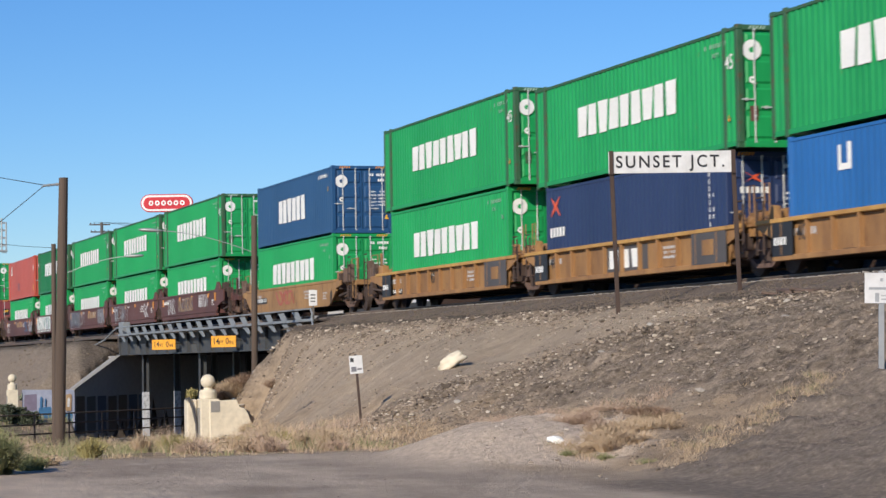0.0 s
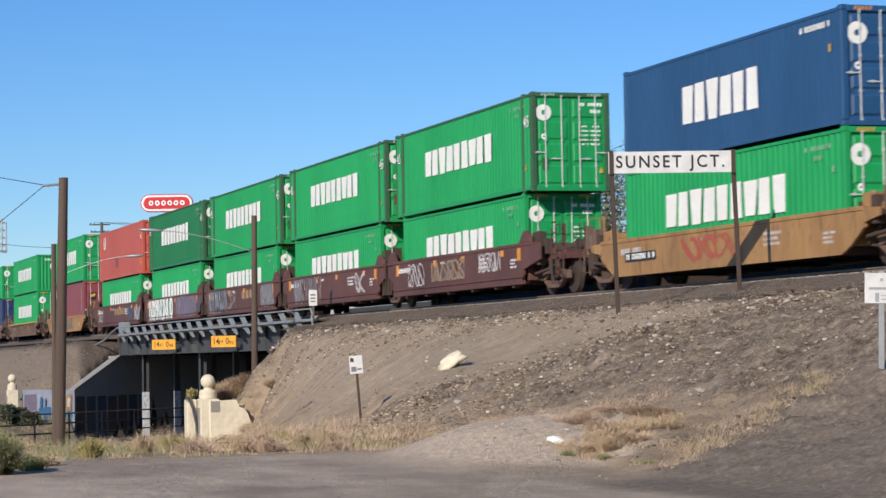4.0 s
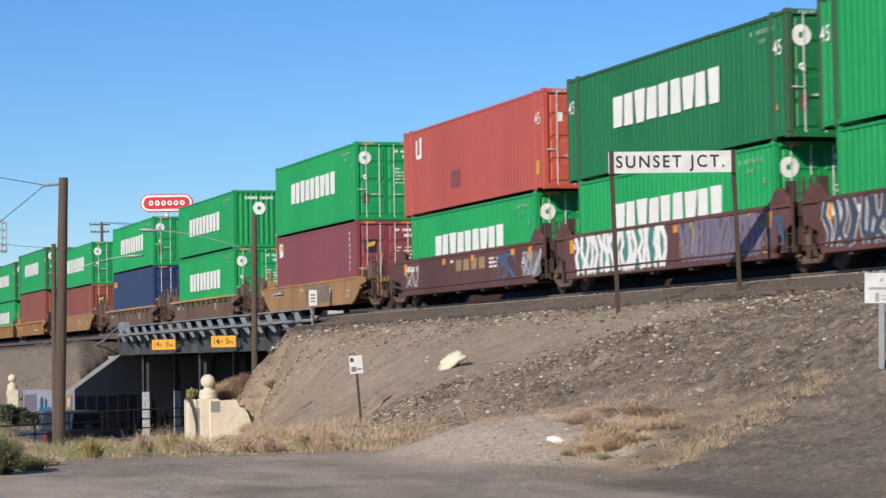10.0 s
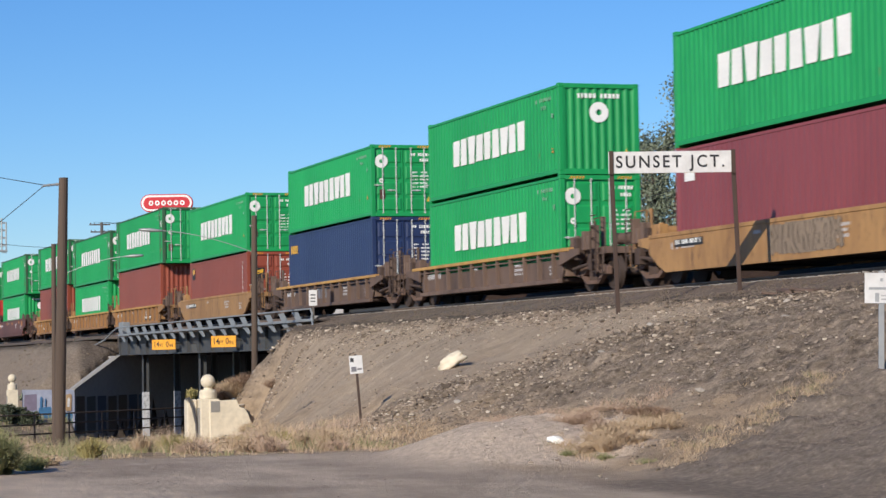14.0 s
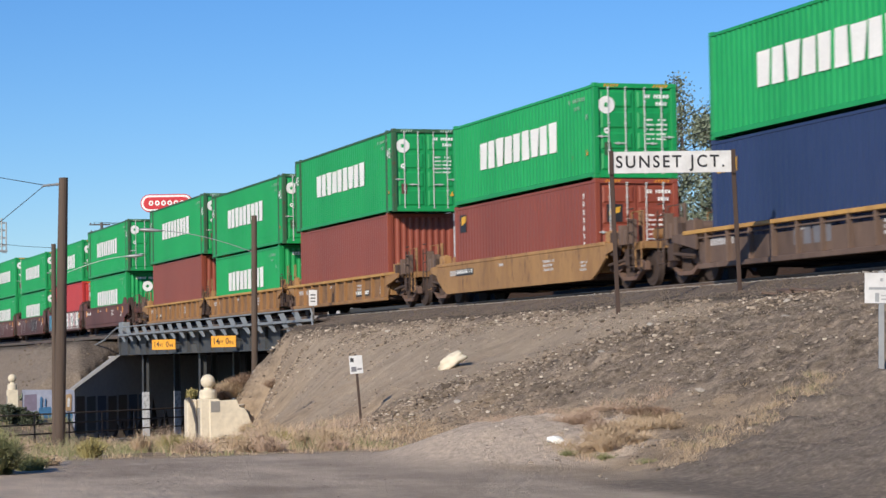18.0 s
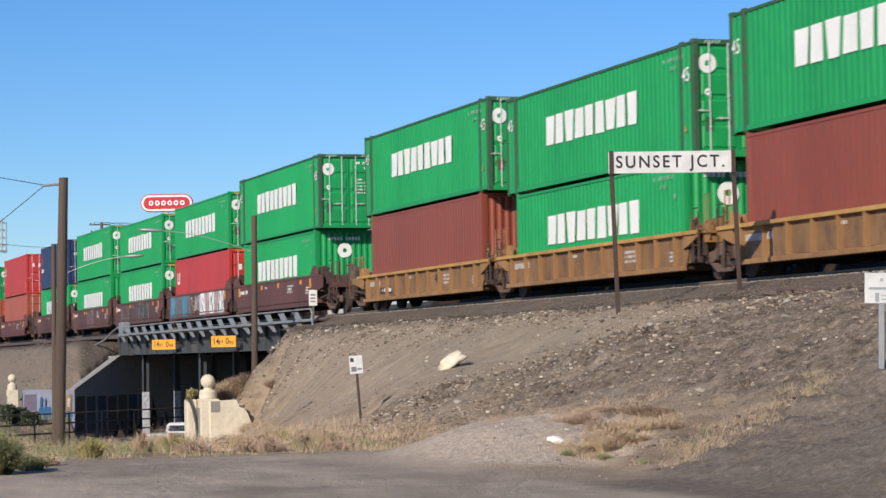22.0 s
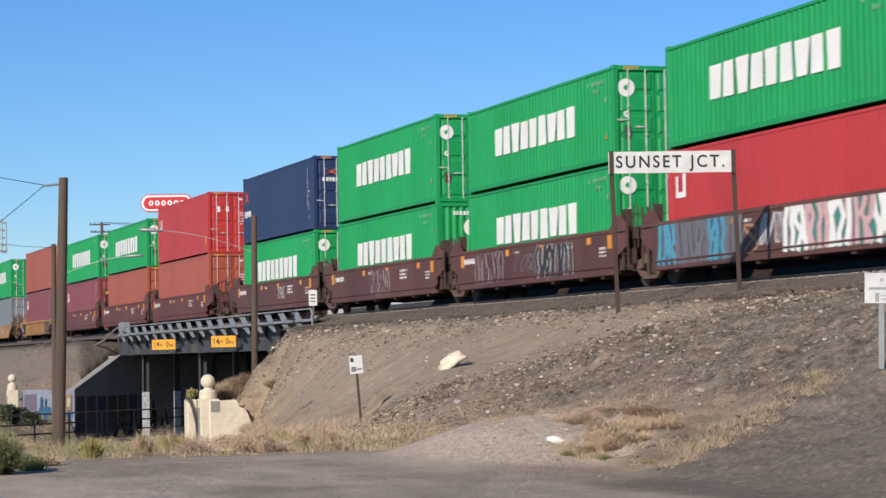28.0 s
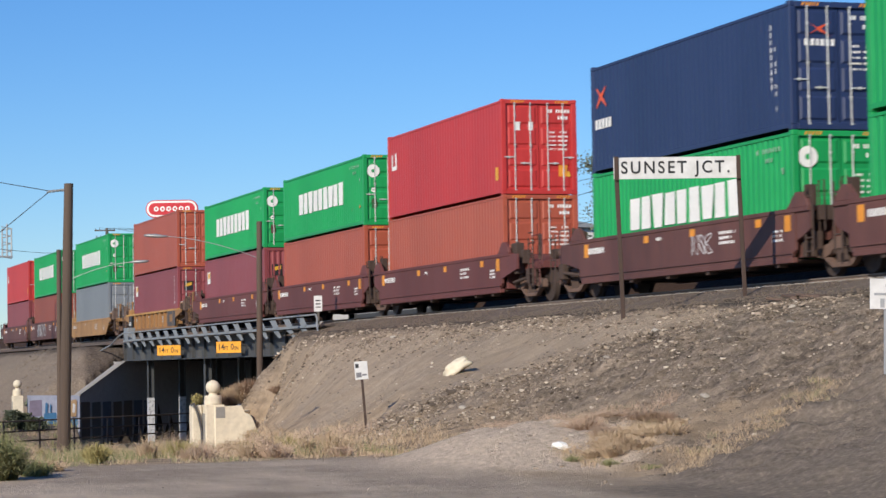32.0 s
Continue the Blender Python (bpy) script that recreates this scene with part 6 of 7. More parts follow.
def wire_run(name, label, pts, r=0.012, sag=0.0):
    bm = bmesh.new()
    full = []
    for a, b in zip(pts, pts[1:]):
        a, b = Vector(a), Vector(b)
        for i in range(10):
            t = i / 10
            full.append(a.lerp(b, t) + Vector((0, 0, -sag * 4 * t * (1 - t))))
    full.append(Vector(pts[-1]))
    add_path(bm, full, r, 5)
    solo(name, bm, "wire", label, "wire", "overhead wires")


def pole_one(p):
    bm = bmesh.new()
    for i in range(4):
        add_tube(bm, (-5.2, -15.95 - 0.10 * i, 2.62 - 0.012 * i), (-5.2, -16.03 - 0.10 * i, 2.61 - 0.012 * i), 0.035 - 0.004 * (i % 2), n=10)
    add_tube(bm, (-5.2, -15.85, 2.63), (-5.3, -16.35, 2.57), 0.012)
    part("insulator", bm, "galv", p, "string of small insulators")


pole("utility_pole", "weathered brown timber utility pole standing in dry grass", (-5.5, -15.96, -4.2), (-5.14, -15.84, 2.77), 0.145, 0.112, extra=pole_one)
wire_run("overhead_wire", "thin dark guy wire", [(-5.31, -16.29, 2.60), (-5.63, -17.9, 2.90), (-5.8, -21.0, 3.5)], 0.010)
wire_run("overhead_wire", "thin dark guy wire", [(-5.31, -16.29, 2.58), (-5.68, -17.31, 1.72), (-6.0, -18.6, 0.6)], 0.010)
wire_run("overhead_wire", "thin dark span wire", [(-5.31, -16.29, 2.60), (-5.2, -15.9, 2.64)], 0.010)


def lamp_arm(p, att, mid, head):
    a, m, h = Vector(att), Vector(mid), Vector(head)
    bm = bmesh.new()
    pts = []
    for i in range(13):
        t = i / 12
        pts.append((1 - t) ** 2 * a + 2 * t * (1 - t) * m + t * t * h)
    add_path(bm, pts, 0.014, 8)
    part("arm", bm, "galv", p, "curved grey lamp arm")
    d = (h - m).normalized()
    bm = bmesh.new()
    side = d.cross(Vector((0, 0, 1))).normalized()
    up = side.cross(d)
    secs = ((-0.1, 0.035, 0.03), (0.05, 0.07, 0.045), (0.3, 0.12, 0.07), (0.62, 0.11, 0.06), (0.76, 0.05, 0.03))
    rings = []
    for u, w, hh in secs:
        c = h + d * u
        rings.append([bm.verts.new(c + side * w * math.cos(k * math.pi / 4) + up * hh * math.sin(k * math.pi / 4)) for k in range(8)])
    for r0, r1 in zip(rings, rings[1:]):
        for k in range(8):
            bm.faces.new((r0[k], r0[(k + 1) % 8], r1[(k + 1) % 8], r1[k]))
    bm.faces.new(rings[0])
    bm.faces.new(rings[-1][::-1])
    part("lamp_head", bm, "patina", p, "pale grey cobra lamp head", smooth=True)


pole("street_lamp", "timber pole with a curved street lamp arm beside the bridge", (-30.36, -5.24, -3.4), (-30.11, -5.23, 3.43), 0.12, 0.10, extra=lambda p: lamp_arm(p, (-30.18, -5.27, 2.12), (-30.6, -7.0, 2.85), (-31.1, -8.45, 2.95)))
pole("street_lamp", "dark timber pole with a street lamp arm over the road", (-48.5, -9.7, -6.3), (-48.37, -9.68, 3.36), 0.11, 0.10, extra=lambda p: lamp_arm(p, (-48.4, -9.6, 1.91), (-47.9, -7.9, 2.72), (-47.45, -6.75, 2.77)))
wire_run("overhead_wire", "thin span wire to the lamp pole", [(-48.37, -9.68, 3.2), (-46.0, -14.0, 3.55)], 0.01, 0.1)


def cross_arms(arms, c, yaw):
    def build(p):
        for z, half in arms:
            d = Vector((math.cos(radians(yaw)), math.sin(radians(yaw)), 0)) * half
            bm = bmesh.new()
            wall_run(bm, (c[0] - d.x, c[1] - d.y), (c[0] + d.x, c[1] + d.y), 0.12, (z + 0.07, z + 0.07), z - 0.07)
            part("cross_arm", bm, "wood_grey", p, bevel=0.01)
            for k in (-0.9, -0.5, 0.5, 0.9):
                bm = bmesh.new()
                add_tube(bm, (c[0] + d.x * k, c[1] + d.y * k, z + 0.05), (c[0] + d.x * k, c[1] + d.y * k, z + 0.22), 0.045, 0.03, 8)
                part("insulator", bm, "girder", p)
    return build


pole("utility_pole", "grey timber utility pole with a cross-arm behind the track", (-20.2, 12.25, -1.0), (-20.04, 12.21, 8.37), 0.18, 0.14, "wood_grey", cross_arms(((8.10, 1.25),), (-20.06, 12.05), 80))
pole("utility_pole", "distant timber utility pole with two cross-arms", (-187, 15.8, -4), (-186.95, 15.81, 12.6), 0.2, 0.15, "wood_grey", cross_arms(((12.35, 1.05), (11.6, 0.95)), (-186.9, 15.6), 80))
for k, (za, zb, dy) in enumerate(((8.2, 1.9, 1.0), (8.2, 1.5, -1.0), (7.35, 0.4, 0.1), (6.05, 0.4, 0.1))):
    wire_run("overhead_wire", "dark power line behind the train", [(-20.04, 12.2 + dy, za), (-11.0, 40.7 + dy, za + zb)], 0.014, 0.1)
    wire_run("overhead_wire", "dark power line behind the train", [(-20.04, 12.2 + dy, za), (-60.0, 14.0 + dy, za - 1.4), (-186.9, 16.0 + dy, 12.6)], 0.014, 0.8)


def station_totem():
    s = thing("roadside_sign", "red and white oval fuel station sign on a white pole", "sign")
    c, w, h = Vector((-145.4, 14.35, 11.75)), 4.45, 1.5
    yaw = 72.0
    d = Vector((math.cos(radians(yaw)), math.sin(radians(yaw)), 0))
    nrm = Vector((d.y, -d.x, 0))

    def lozenge(name, ww, hh, off, mat, label, depth):
        bm = bmesh.new()
        pts = []
        r = hh / 2
        for i in range(13):
            a = -math.pi / 2 + math.pi * i / 12
            pts.append((ww / 2 - r + r * math.cos(a), r * math.sin(a)))
        for i in range(13):
            a = math.pi / 2 + math.pi * i / 12
            pts.append((-ww / 2 + r + r * math.cos(a), r * math.sin(a)))
        lo = [bm.verts.new(c + d * u + Vector((0, 0, v)) + nrm * off) for u, v in pts]
        hi = [bm.verts.new(c + d * u + Vector((0, 0, v)) + nrm * (off - depth)) for u, v in pts]
        bm.faces.new(lo)
        bm.faces.new(hi[::-1])
        for i in range(len(pts)):
            k = (i + 1) % len(pts)
            bm.faces.new((lo[i], hi[i], hi[k], lo[k]))
        return part(name, bm, mat, s, label)
    lozenge("rim", w, h, 0.0, "sign_red", "red rim", 0.5)
    lozenge("border", w - 0.16, h - 0.16, 0.012, "white", "white border", 0.05)
    lozenge("panel", w - 0.5, h - 0.48, 0.024, "sign_red", "red panel", 0.05)
    for i in range(6):
        u = -1.32 + i * 0.53
        bm = bmesh.new()
        n = 14
        o = [bm.verts.new(c + d * (u + 0.21 * math.cos(2 * math.pi * k / n)) + Vector((0, 0, 0.22 * math.sin(2 * math.pi * k / n))) + nrm * 0.04) for k in range(n)]
        q = [bm.verts.new(c + d * (u + 0.09 * math.cos(2 * math.pi * k / n)) + Vector((0, 0, 0.10 * math.sin(2 * math.pi * k / n))) + nrm * 0.04) for k in range(n)]
        for k in range(n):
            bm.faces.new((o[k], o[(k + 1) % n], q[(k + 1) % n], q[k]))
        part("white_ring", bm, "white", s)
    bm = bmesh.new()
    add_tube(bm, c + Vector((0, 0, -14.5)) - nrm * 0.25, c + Vector((0, 0, -0.6)) - nrm * 0.25, 0.16, n=12)
    part("mast", bm, "white", s, "white steel mast")


station_totem()


def lattice():
    s = thing("lattice_mast", "thin grey lattice arm of a mast in the distance", "mast")
    for dy in (-0.3, 0.0, 0.28):
        bm = bmesh.new()
        add_tube(bm, (-99.4, -5.4 + dy, 5.5), (-99.4, -5.4 + dy, 7.6 - abs(dy)), 0.05)
        part("upright", bm, "galv", s)
    for i in range(9):
        bm = bmesh.new()
        z = 5.5 + i * 0.24
        add_tube(bm, (-99.4, -5.75, z), (-99.4, -5.1, z + (0.12 if i % 2 else -0.12)), 0.03)
        part("brace", bm, "galv", s)
    bm = bmesh.new()
    add_tube(bm, (-99.4, -9.5, 5.55), (-99.4, -5.05, 5.5), 0.06)
    part("arm", bm, "galv", s)
    bm = bmesh.new()
    add_tube(bm, (-99.4, -9.5, -5.5), (-99.4, -9.5, 8.5), 0.12)
    part("mast", bm, "galv", s)


lattice()


def railing():
    f = thing("pipe_railing", "rusty three-rail pipe railing beside the sunken road", "railing")
    o, u = Vector((-53, 0)) + Vector((0.7071, 0.7071)) * -5.5, Vector((-0.7071, 0.7071))
    s0, s1 = -22.0, 14.0
    for z in (-3.95, -4.38, -4.8):
        a, b = o + u * s0, o + u * s1
        bm = bmesh.new()
        add_tube(bm, (a.x, a.y, z + 0.05), (b.x, b.y, z), 0.035)
        part("rail", bm, "pipe", f)
    for i in range(15):
        p = o + u * (s0 + 0.5 + i * 2.5)
        bm = bmesh.new()
        add_tube(bm, (p.x, p.y, -6.3), (p.x, p.y, -3.93), 0.04)
        part("post", bm, "pipe", f)
    k = thing("raised_kerb", "low concrete kerb wall between road lanes", "kerb", kind="structure")
    bm = bmesh.new()
    a, b = o + u * s0, o + u * s1
    wall_run(bm, a, b, 0.3, (-5.2, -5.2), -6.4)
    part("kerb_wall", bm, "concrete", k)


railing()

# ---------------------------------------------------------------- stones, scrap and plants
pebble = bpy.data.materials.new("mixed_rubble")
pebble.use_nodes = True
pn = pebble.node_tree
geo = pn.nodes.new("ShaderNodeNewGeometry")
pr = pn.nodes.new("ShaderNodeValToRGB")
for _ in range(2):
    pr.color_ramp.elements.new(0.5)
for e, (pos, c) in zip(pr.color_ramp.elements, ((0.0, (0.072, 0.056, 0.043)), (0.45, (0.21, 0.166, 0.126)), (0.90, (0.40, 0.33, 0.255)), (1.0, (0.68, 0.60, 0.49)))):
    e.position, e.color = pos, (*c, 1)
pn.links.new(geo.outputs["Random Per Island"], pr.inputs["Fac"])
pn.links.new(pr.outputs["Color"], pn.nodes["Principled BSDF"].inputs["Base Color"])
socket(pn.nodes["Principled BSDF"], "Roughness", 0.95)
M["pebble"] = pebble


def add_stone_raw(verts, faces, c, r, rng):
    k = len(verts)
    dirs = ((0.8, 0, -0.7), (0, 0.8, -0.7), (-0.8, 0, -0.7), (0, -0.8, -0.7), (0.65, 0.65, 0.45), (-0.65, 0.65, 0.45), (-0.65, -0.65, 0.45), (0.65, -0.65, 0.45))
    a = rng.uniform(0, 6.28)
    ca, sa = math.cos(a), math.sin(a)
    sx, sy, sz = rng.uniform(0.7, 1.5), rng.uniform(0.7, 1.2), rng.uniform(0.5, 0.9)
    for d in dirs:
        x, y, z = d[0] * r * sx * rng.uniform(0.7, 1.1), d[1] * r * sy * rng.uniform(0.7, 1.1), d[2] * r * sz * rng.uniform(0.7, 1.1)
        x += rng.uniform(-0.2, 0.2) * r
        verts.append((c[0] + x * ca - y * sa, c[1] + x * sa + y * ca, c[2] + z))
    for f in ((4, 5, 6, 7), (0, 1, 4), (1, 5, 4), (1, 2, 5), (2, 6, 5), (2, 3, 6), (3, 7, 6), (3, 0, 7), (0, 4, 7)):
        faces.append(tuple(k + i for i in f))


def stuff(name, verts, faces, mat, label, category, smooth_faces=False):
    me = bpy.data.meshes.new(name)
    me.from_pydata(verts, [], faces)
    me.materials.append(M[mat] if isinstance(mat, str) else mat)
    return tagged(new(name, me), label, category, kind="stuff")


def scatter_stones():
    rng = random.Random(21)
    verts, faces = [], []
    for _ in range(330000):
        x = rng.uniform(-29, 27)
        foot = foot_line(x)
        y = rng.uniform(foot - 1.2, -4.1)
        q = ((x + 53) + y) * 0.7071
        if q < 13.5 and not (q > 11.8 and y < -5.4):
            continue
        rocky = rubble_edge(x, y) * smooth(foot - 0.3, foot + 1.2, y)
        crest = smooth(-6.4, -4.6, y)
        clump = 0.5 + 0.9 * noise.noise(Vector((x * 0.6, y * 0.9, 15)))
        edge = math.exp(-((x - (3.2 + (y + 10.4) * 1.43)) / 2.1) ** 2) * smooth(foot - 0.3, foot + 0.6, y)
        flank = smooth(5.0, 1.0, q - 13.5)
        if rng.random() > (0.022 + 0.70 * max(rocky * (0.85 - 0.45 * smooth(6, 13, x - 1.43 * (y + 10.4))), crest * 0.6, edge * 1.2, flank * 0.18)) * clump:
            continue
        if x - (20.5 + (y + 8.2) * -0.42) > 0 and y < -6 and rng.random() < 0.97:
            continue
        r = 0.009 + 0.030 * rng.random() ** 3 + (0.06 * rng.random() ** 12) + edge * 0.026 * rng.random()
        r *= 0.98 - 0.24 * smooth(0, 16, x)
        add_stone_raw(verts, faces, (x, y, ground(x, y) + r * 0.25), r, rng)
    for _ in range(350):
        x = rng.uniform(8, 30)
        y = rng.uniform(-19, foot_line(x) + 0.4)
        r = 0.006 + 0.012 * rng.random() ** 4
        add_stone_raw(verts, faces, (x, y, ground(x, y) + r * 0.3), r, rng)
    bank_v, bank_f = [], []
    for _ in range(900):
        x, y = rng.uniform(-96, -71), rng.uniform(-8.5, -3.2)
        if ((x + 53) + y) * 0.7071 > Q_LEFT - 0.6 or noise.noise(Vector((x * 0.5, y * 0.8, 77))) < 0.05:
            continue
        r = 0.02 + 0.09 * rng.random() ** 5
        add_stone_raw(bank_v, bank_f, (x, y, ground(x, y) + r * 0.2), r, rng)
    stuff("bank_stones", bank_v, bank_f, "gravel", "dark loose stones on the far embankment", "stones")
    stuff("rubble", verts, faces, "pebble", "scattered pale and grey stones on the embankment", "stones")
    verts, faces = [], []
    for _ in range(9000):
        x = rng.uniform(-32, 24)
        y = -rng.uniform(1.5, 4.0)
        r = rng.uniform(0.015, 0.035)
        z = lerp_table(y, ((-4.0, -0.66), (-3.4, -0.52), (-2.8, -0.40), (-2.1, -0.20), (-1.5, -0.17)))
        add_stone_raw(verts, faces, (x, y, max(z, ground(x, y)) + r * 0.3), r, rng)
    grit_v, grit_f = [], []
    for _ in range(4200):
        x, y = rng.uniform(-32, 24), -rng.gauss(1.85, 0.13)
        r = rng.uniform(0.012, 0.03)
        add_stone_raw(grit_v, grit_f, (x, y, -0.175 + r * 0.3), r, rng)
    stuff("spilled_grit", grit_v, grit_f, "stone", "pale grit along the crest of the ballast", "stones")
    stuff("ballast_stones", verts, faces, "gravel", "dark ballast stones beside the rail", "stones")


scatter_stones()


def boulder(name, x, y, dims, mat, label, seed, sink=0.3, tilt=18):
    rng = random.Random(seed)
    bm = bmesh.new()
    add_ball(bm, (0, 0, 0), 1.0, 26, 16)
    for v in bm.verts:
        k = 1 + 0.34 * noise.noise(v.co * 1.6 + Vector((seed, 0, 0))) + 0.12 * noise.noise(v.co * 3.4) + 0.05 * noise.noise(v.co * 9)
        v.co = Vector((v.co.x * dims[0] * k, v.co.y * dims[1] * k, max(v.co.z, -0.6) * dims[2] * k))
    ob = solo(name, bm, mat, label, "rock", smooth=True)
    ob.matrix_basis = pose(x, y, ground(x, y) + dims[2] * sink, rng.uniform(-12, 12), tilt, rng.uniform(60, 85))
    return ob


boulder("boulder", 0.9, -8.0, (0.38, 0.21, 0.175), "cream", "pale limestone boulder lying on the slope", 3, 0.6, -34)
boulder("rock", 18.6, -12.1, (0.16, 0.09, 0.07), "white", "small white rock on the gravel heap", 4)
boulder("rock", 18.95, -11.55, (0.05, 0.04, 0.05), "white", "small white rock in dry grass", 5)
for i, (x, y, r) in enumerate(((12.2, -5.0, 0.10), (14.2, -6.1, 0.06), (8.3, -6.2, 0.06), (16.5, -8.8, 0.06), (9.4, -7.7, 0.05), (6.2, -9.6, 0.06), (-14.5, -4.9, 0.07), (19.3, -6.6, 0.06))):
    boulder("rock", x, y, (r * 1.5, r, r * 0.8), "stone", "pale stone lying on the embankment", 10 + i)


def scrap():
    rng = random.Random(8)
    for i in range(7):
        bm = bmesh.new()
        add_box(bm, -rng.uniform(0.12, 0.4), rng.uniform(0.12, 0.4), -0.07, 0.07, -0.01, 0.035)
        ob = solo("scrap_plate", bm, "car_rust", "rusty tie plate lying on the ballast edge", "scrap iron", "scrap by the track", bevel=0.006)
        x, y = 10.4 + rng.uniform(-1.2, 1.2), -3.9 + rng.uniform(-0.35, 0.35)
        ob.matrix_basis = pose(x, y, ground(x, y) + 0.03, rng.uniform(-8, 8), rng.uniform(-8, 8), rng.uniform(0, 180))


scrap()


def blade(verts, faces, x, y, z, h, lean, w, rng):
    a = rng.uniform(0, 6.28)
    la = rng.uniform(0, 6.28)
    dx, dy = math.cos(a) * w, math.sin(a) * w
    lx, ly = math.cos(la) * lean, math.sin(la) * lean
    k = len(verts)
    verts += [(x - dx, y - dy, z - 0.03), (x + dx, y + dy, z - 0.03), (x + dx * 0.7 + lx * 0.4, y + dy * 0.7 + ly * 0.4, z + h * 0.6), (x - dx * 0.7 + lx * 0.4, y - dy * 0.7 + ly * 0.4, z + h * 0.6), (x + lx, y + ly, z + h)]
    faces += [(k, k + 1, k + 2, k + 3), (k + 3, k + 2, k + 4)]


def grass():
    rng = random.Random(33)
    dry, green, russet = ([], []), ([], []), ([], [])
    for _ in range(5200):
        x = rng.uniform(-24, 13.0)
        foot = foot_line(x)
        y = rng.uniform(-22, foot + 1.3)
        if x > 11.0 + 1.4 * noise.noise(Vector((y * 0.8, 0, 2))):
            continue
        q = ((x + 53) + y) * 0.7071
        if q < 14 or rng.random() < 0.25 * smooth(2, -20, x):
            continue
        patch = noise.noise(Vector((x * 0.2, y * 1.0, 4)))
        if patch < -0.32:
            continue
        hh = rng.uniform(0.13, 0.40) * (0.72 + 0.9 * patch) * (1 - 0.5 * smooth(7.5, 11.5, x)) * (1 - 0.35 * smooth(-12.5, -14, y))
        greenish = rng.random() < 0.10 + 0.45 * smooth(0.05, 0.4, noise.noise(Vector((x * 0.2, y * 0.7, 11)))) + 0.15 * smooth(-15, -19, y)
        hh *= 1 + 0.55 * smooth(5, -1, x) * smooth(-11.8, -13.8, y) - 0.2 * smooth(-13.0, -11.5, y)
        v, f = green if greenish or rng.random() < 0.45 * smooth(-14.2, -16.5, y) else russet if noise.noise(Vector((x * 0.3, y * 1.2, 51))) > 0.15 else dry
        g = ground(x, y)
        for _ in range(18):
            bx, by = x + rng.gauss(0, 0.17), y + rng.gauss(0, 0.17)
            blade(v, f, bx, by, g, hh * rng.uniform(0.35, 1.25), hh * 0.75, 0.0048, rng)
    # straw on the right-hand foot of the slope
    for _ in range(1500):
        x = rng.uniform(13.0, 22.0)
        y = rng.uniform(-12.2, -8.3)
        edge = x - (20.5 + (y + 8.2) * -0.42)
        rim = smooth(-1.5, -0.3, edge) * smooth(-11.8, -10.8, y)
        if edge > 0.1 or rim < 0.4 and noise.noise(Vector((x * 0.3, y * 1.1, 8))) < -0.05 + 0.25 * smooth(-9.5, -8.3, y):
            continue
        clump = noise.noise(Vector((x * 0.45, y * 2.3, 18)))
        if clump < 0.12 - 0.8 * rim:
            continue
        v, f = green if rng.random() < 0.06 + 0.3 * rim * smooth(-9.6, -8.6, y) else russet if x < 16.6 else dry
        g = ground(x, y)
        for _ in range(22):
            bx, by = x + rng.gauss(0, 0.11), y + rng.gauss(0, 0.11)
            blade(v, f, bx, by, g, rng.uniform(0.03, 0.10 + 0.14 * max(0, clump)), 0.14, 0.003, rng)
    # bed of the far roadside
    for _ in range(900):
        x, y = rng.uniform(-70, -50), rng.uniform(-16, -6.3)
        if not -19 < ((x + 53) + y) * 0.7071 < -11.5:
            continue
        v, f = green if rng.random() < 0.7 else dry
        for _ in range(10):
            bx, by = x + rng.gauss(0, 0.2), y + rng.gauss(0, 0.2)
            blade(v, f, bx, by, ground(bx, by), rng.uniform(0.12, 0.36), 0.15, 0.012, rng)
    stuff("dry_grass", *dry, "dry_grass", "dry straw-coloured grass along the foot of the bank", "grass")
    stuff("russet_weeds", *russet, "bush_brown", "dry russet weeds among straw-coloured grass", "weeds")
    stuff("green_weeds", *green, "green_grass", "green weeds among dry grass", "weeds")


grass()


def bush(name, x, y, rx, rz, count, leaf, mat, label, category, seed, z=None, stem="bark"):
    rng = random.Random(seed)
    g = ground(x, y) if z is None else z
    b = thing(name, label, category, at=pose(x, y, g))
    bm = bmesh.new()
    for i in range(7):
        a = rng.uniform(0, 6.28)
        add_tube(bm, (0, 0, -0.1), (math.cos(a) * rx * 0.6, math.sin(a) * rx * 0.6, rz * rng.uniform(0.5, 0.9)), 0.012, 0.004, 5)
    part("stems", bm, stem, b)
    verts, faces = [], []
    for i in range(count):
        a, u, k = rng.uniform(0, 6.28), rng.uniform(-0.1, 1), rng.random() ** 0.5
        lump = 0.75 + 0.35 * math.sin(3 * a + seed) * rng.random()
        px, py, pz = math.cos(a) * rx * k * lump * (1 - 0.35 * u), math.sin(a) * rx * k * lump * (1 - 0.35 * u), rz * u
        s = leaf * rng.uniform(0.5, 1.3)
        d = Vector((rng.uniform(-1, 1), rng.uniform(-1, 1), rng.uniform(-0.2, 1.2))).normalized()
        e = d.orthogonal().normalized() * s * 0.35
        c = Vector((px, py, pz))
        n = len(verts)
        verts += [tuple(c - e), tuple(c + d * s * 0.5 - e * 1.2), tuple(c + d * s), tuple(c + d * s * 0.5 + e * 1.2)]
        faces.append((n, n + 1, n + 2, n + 3))
    me = bpy.data.meshes.new(name)
    me.from_pydata(verts, [], faces)
    me.materials.append(M[mat])
    o = new("foliage", me)
    o.parent = b
    tagged(o, kind="stuff")
    return b


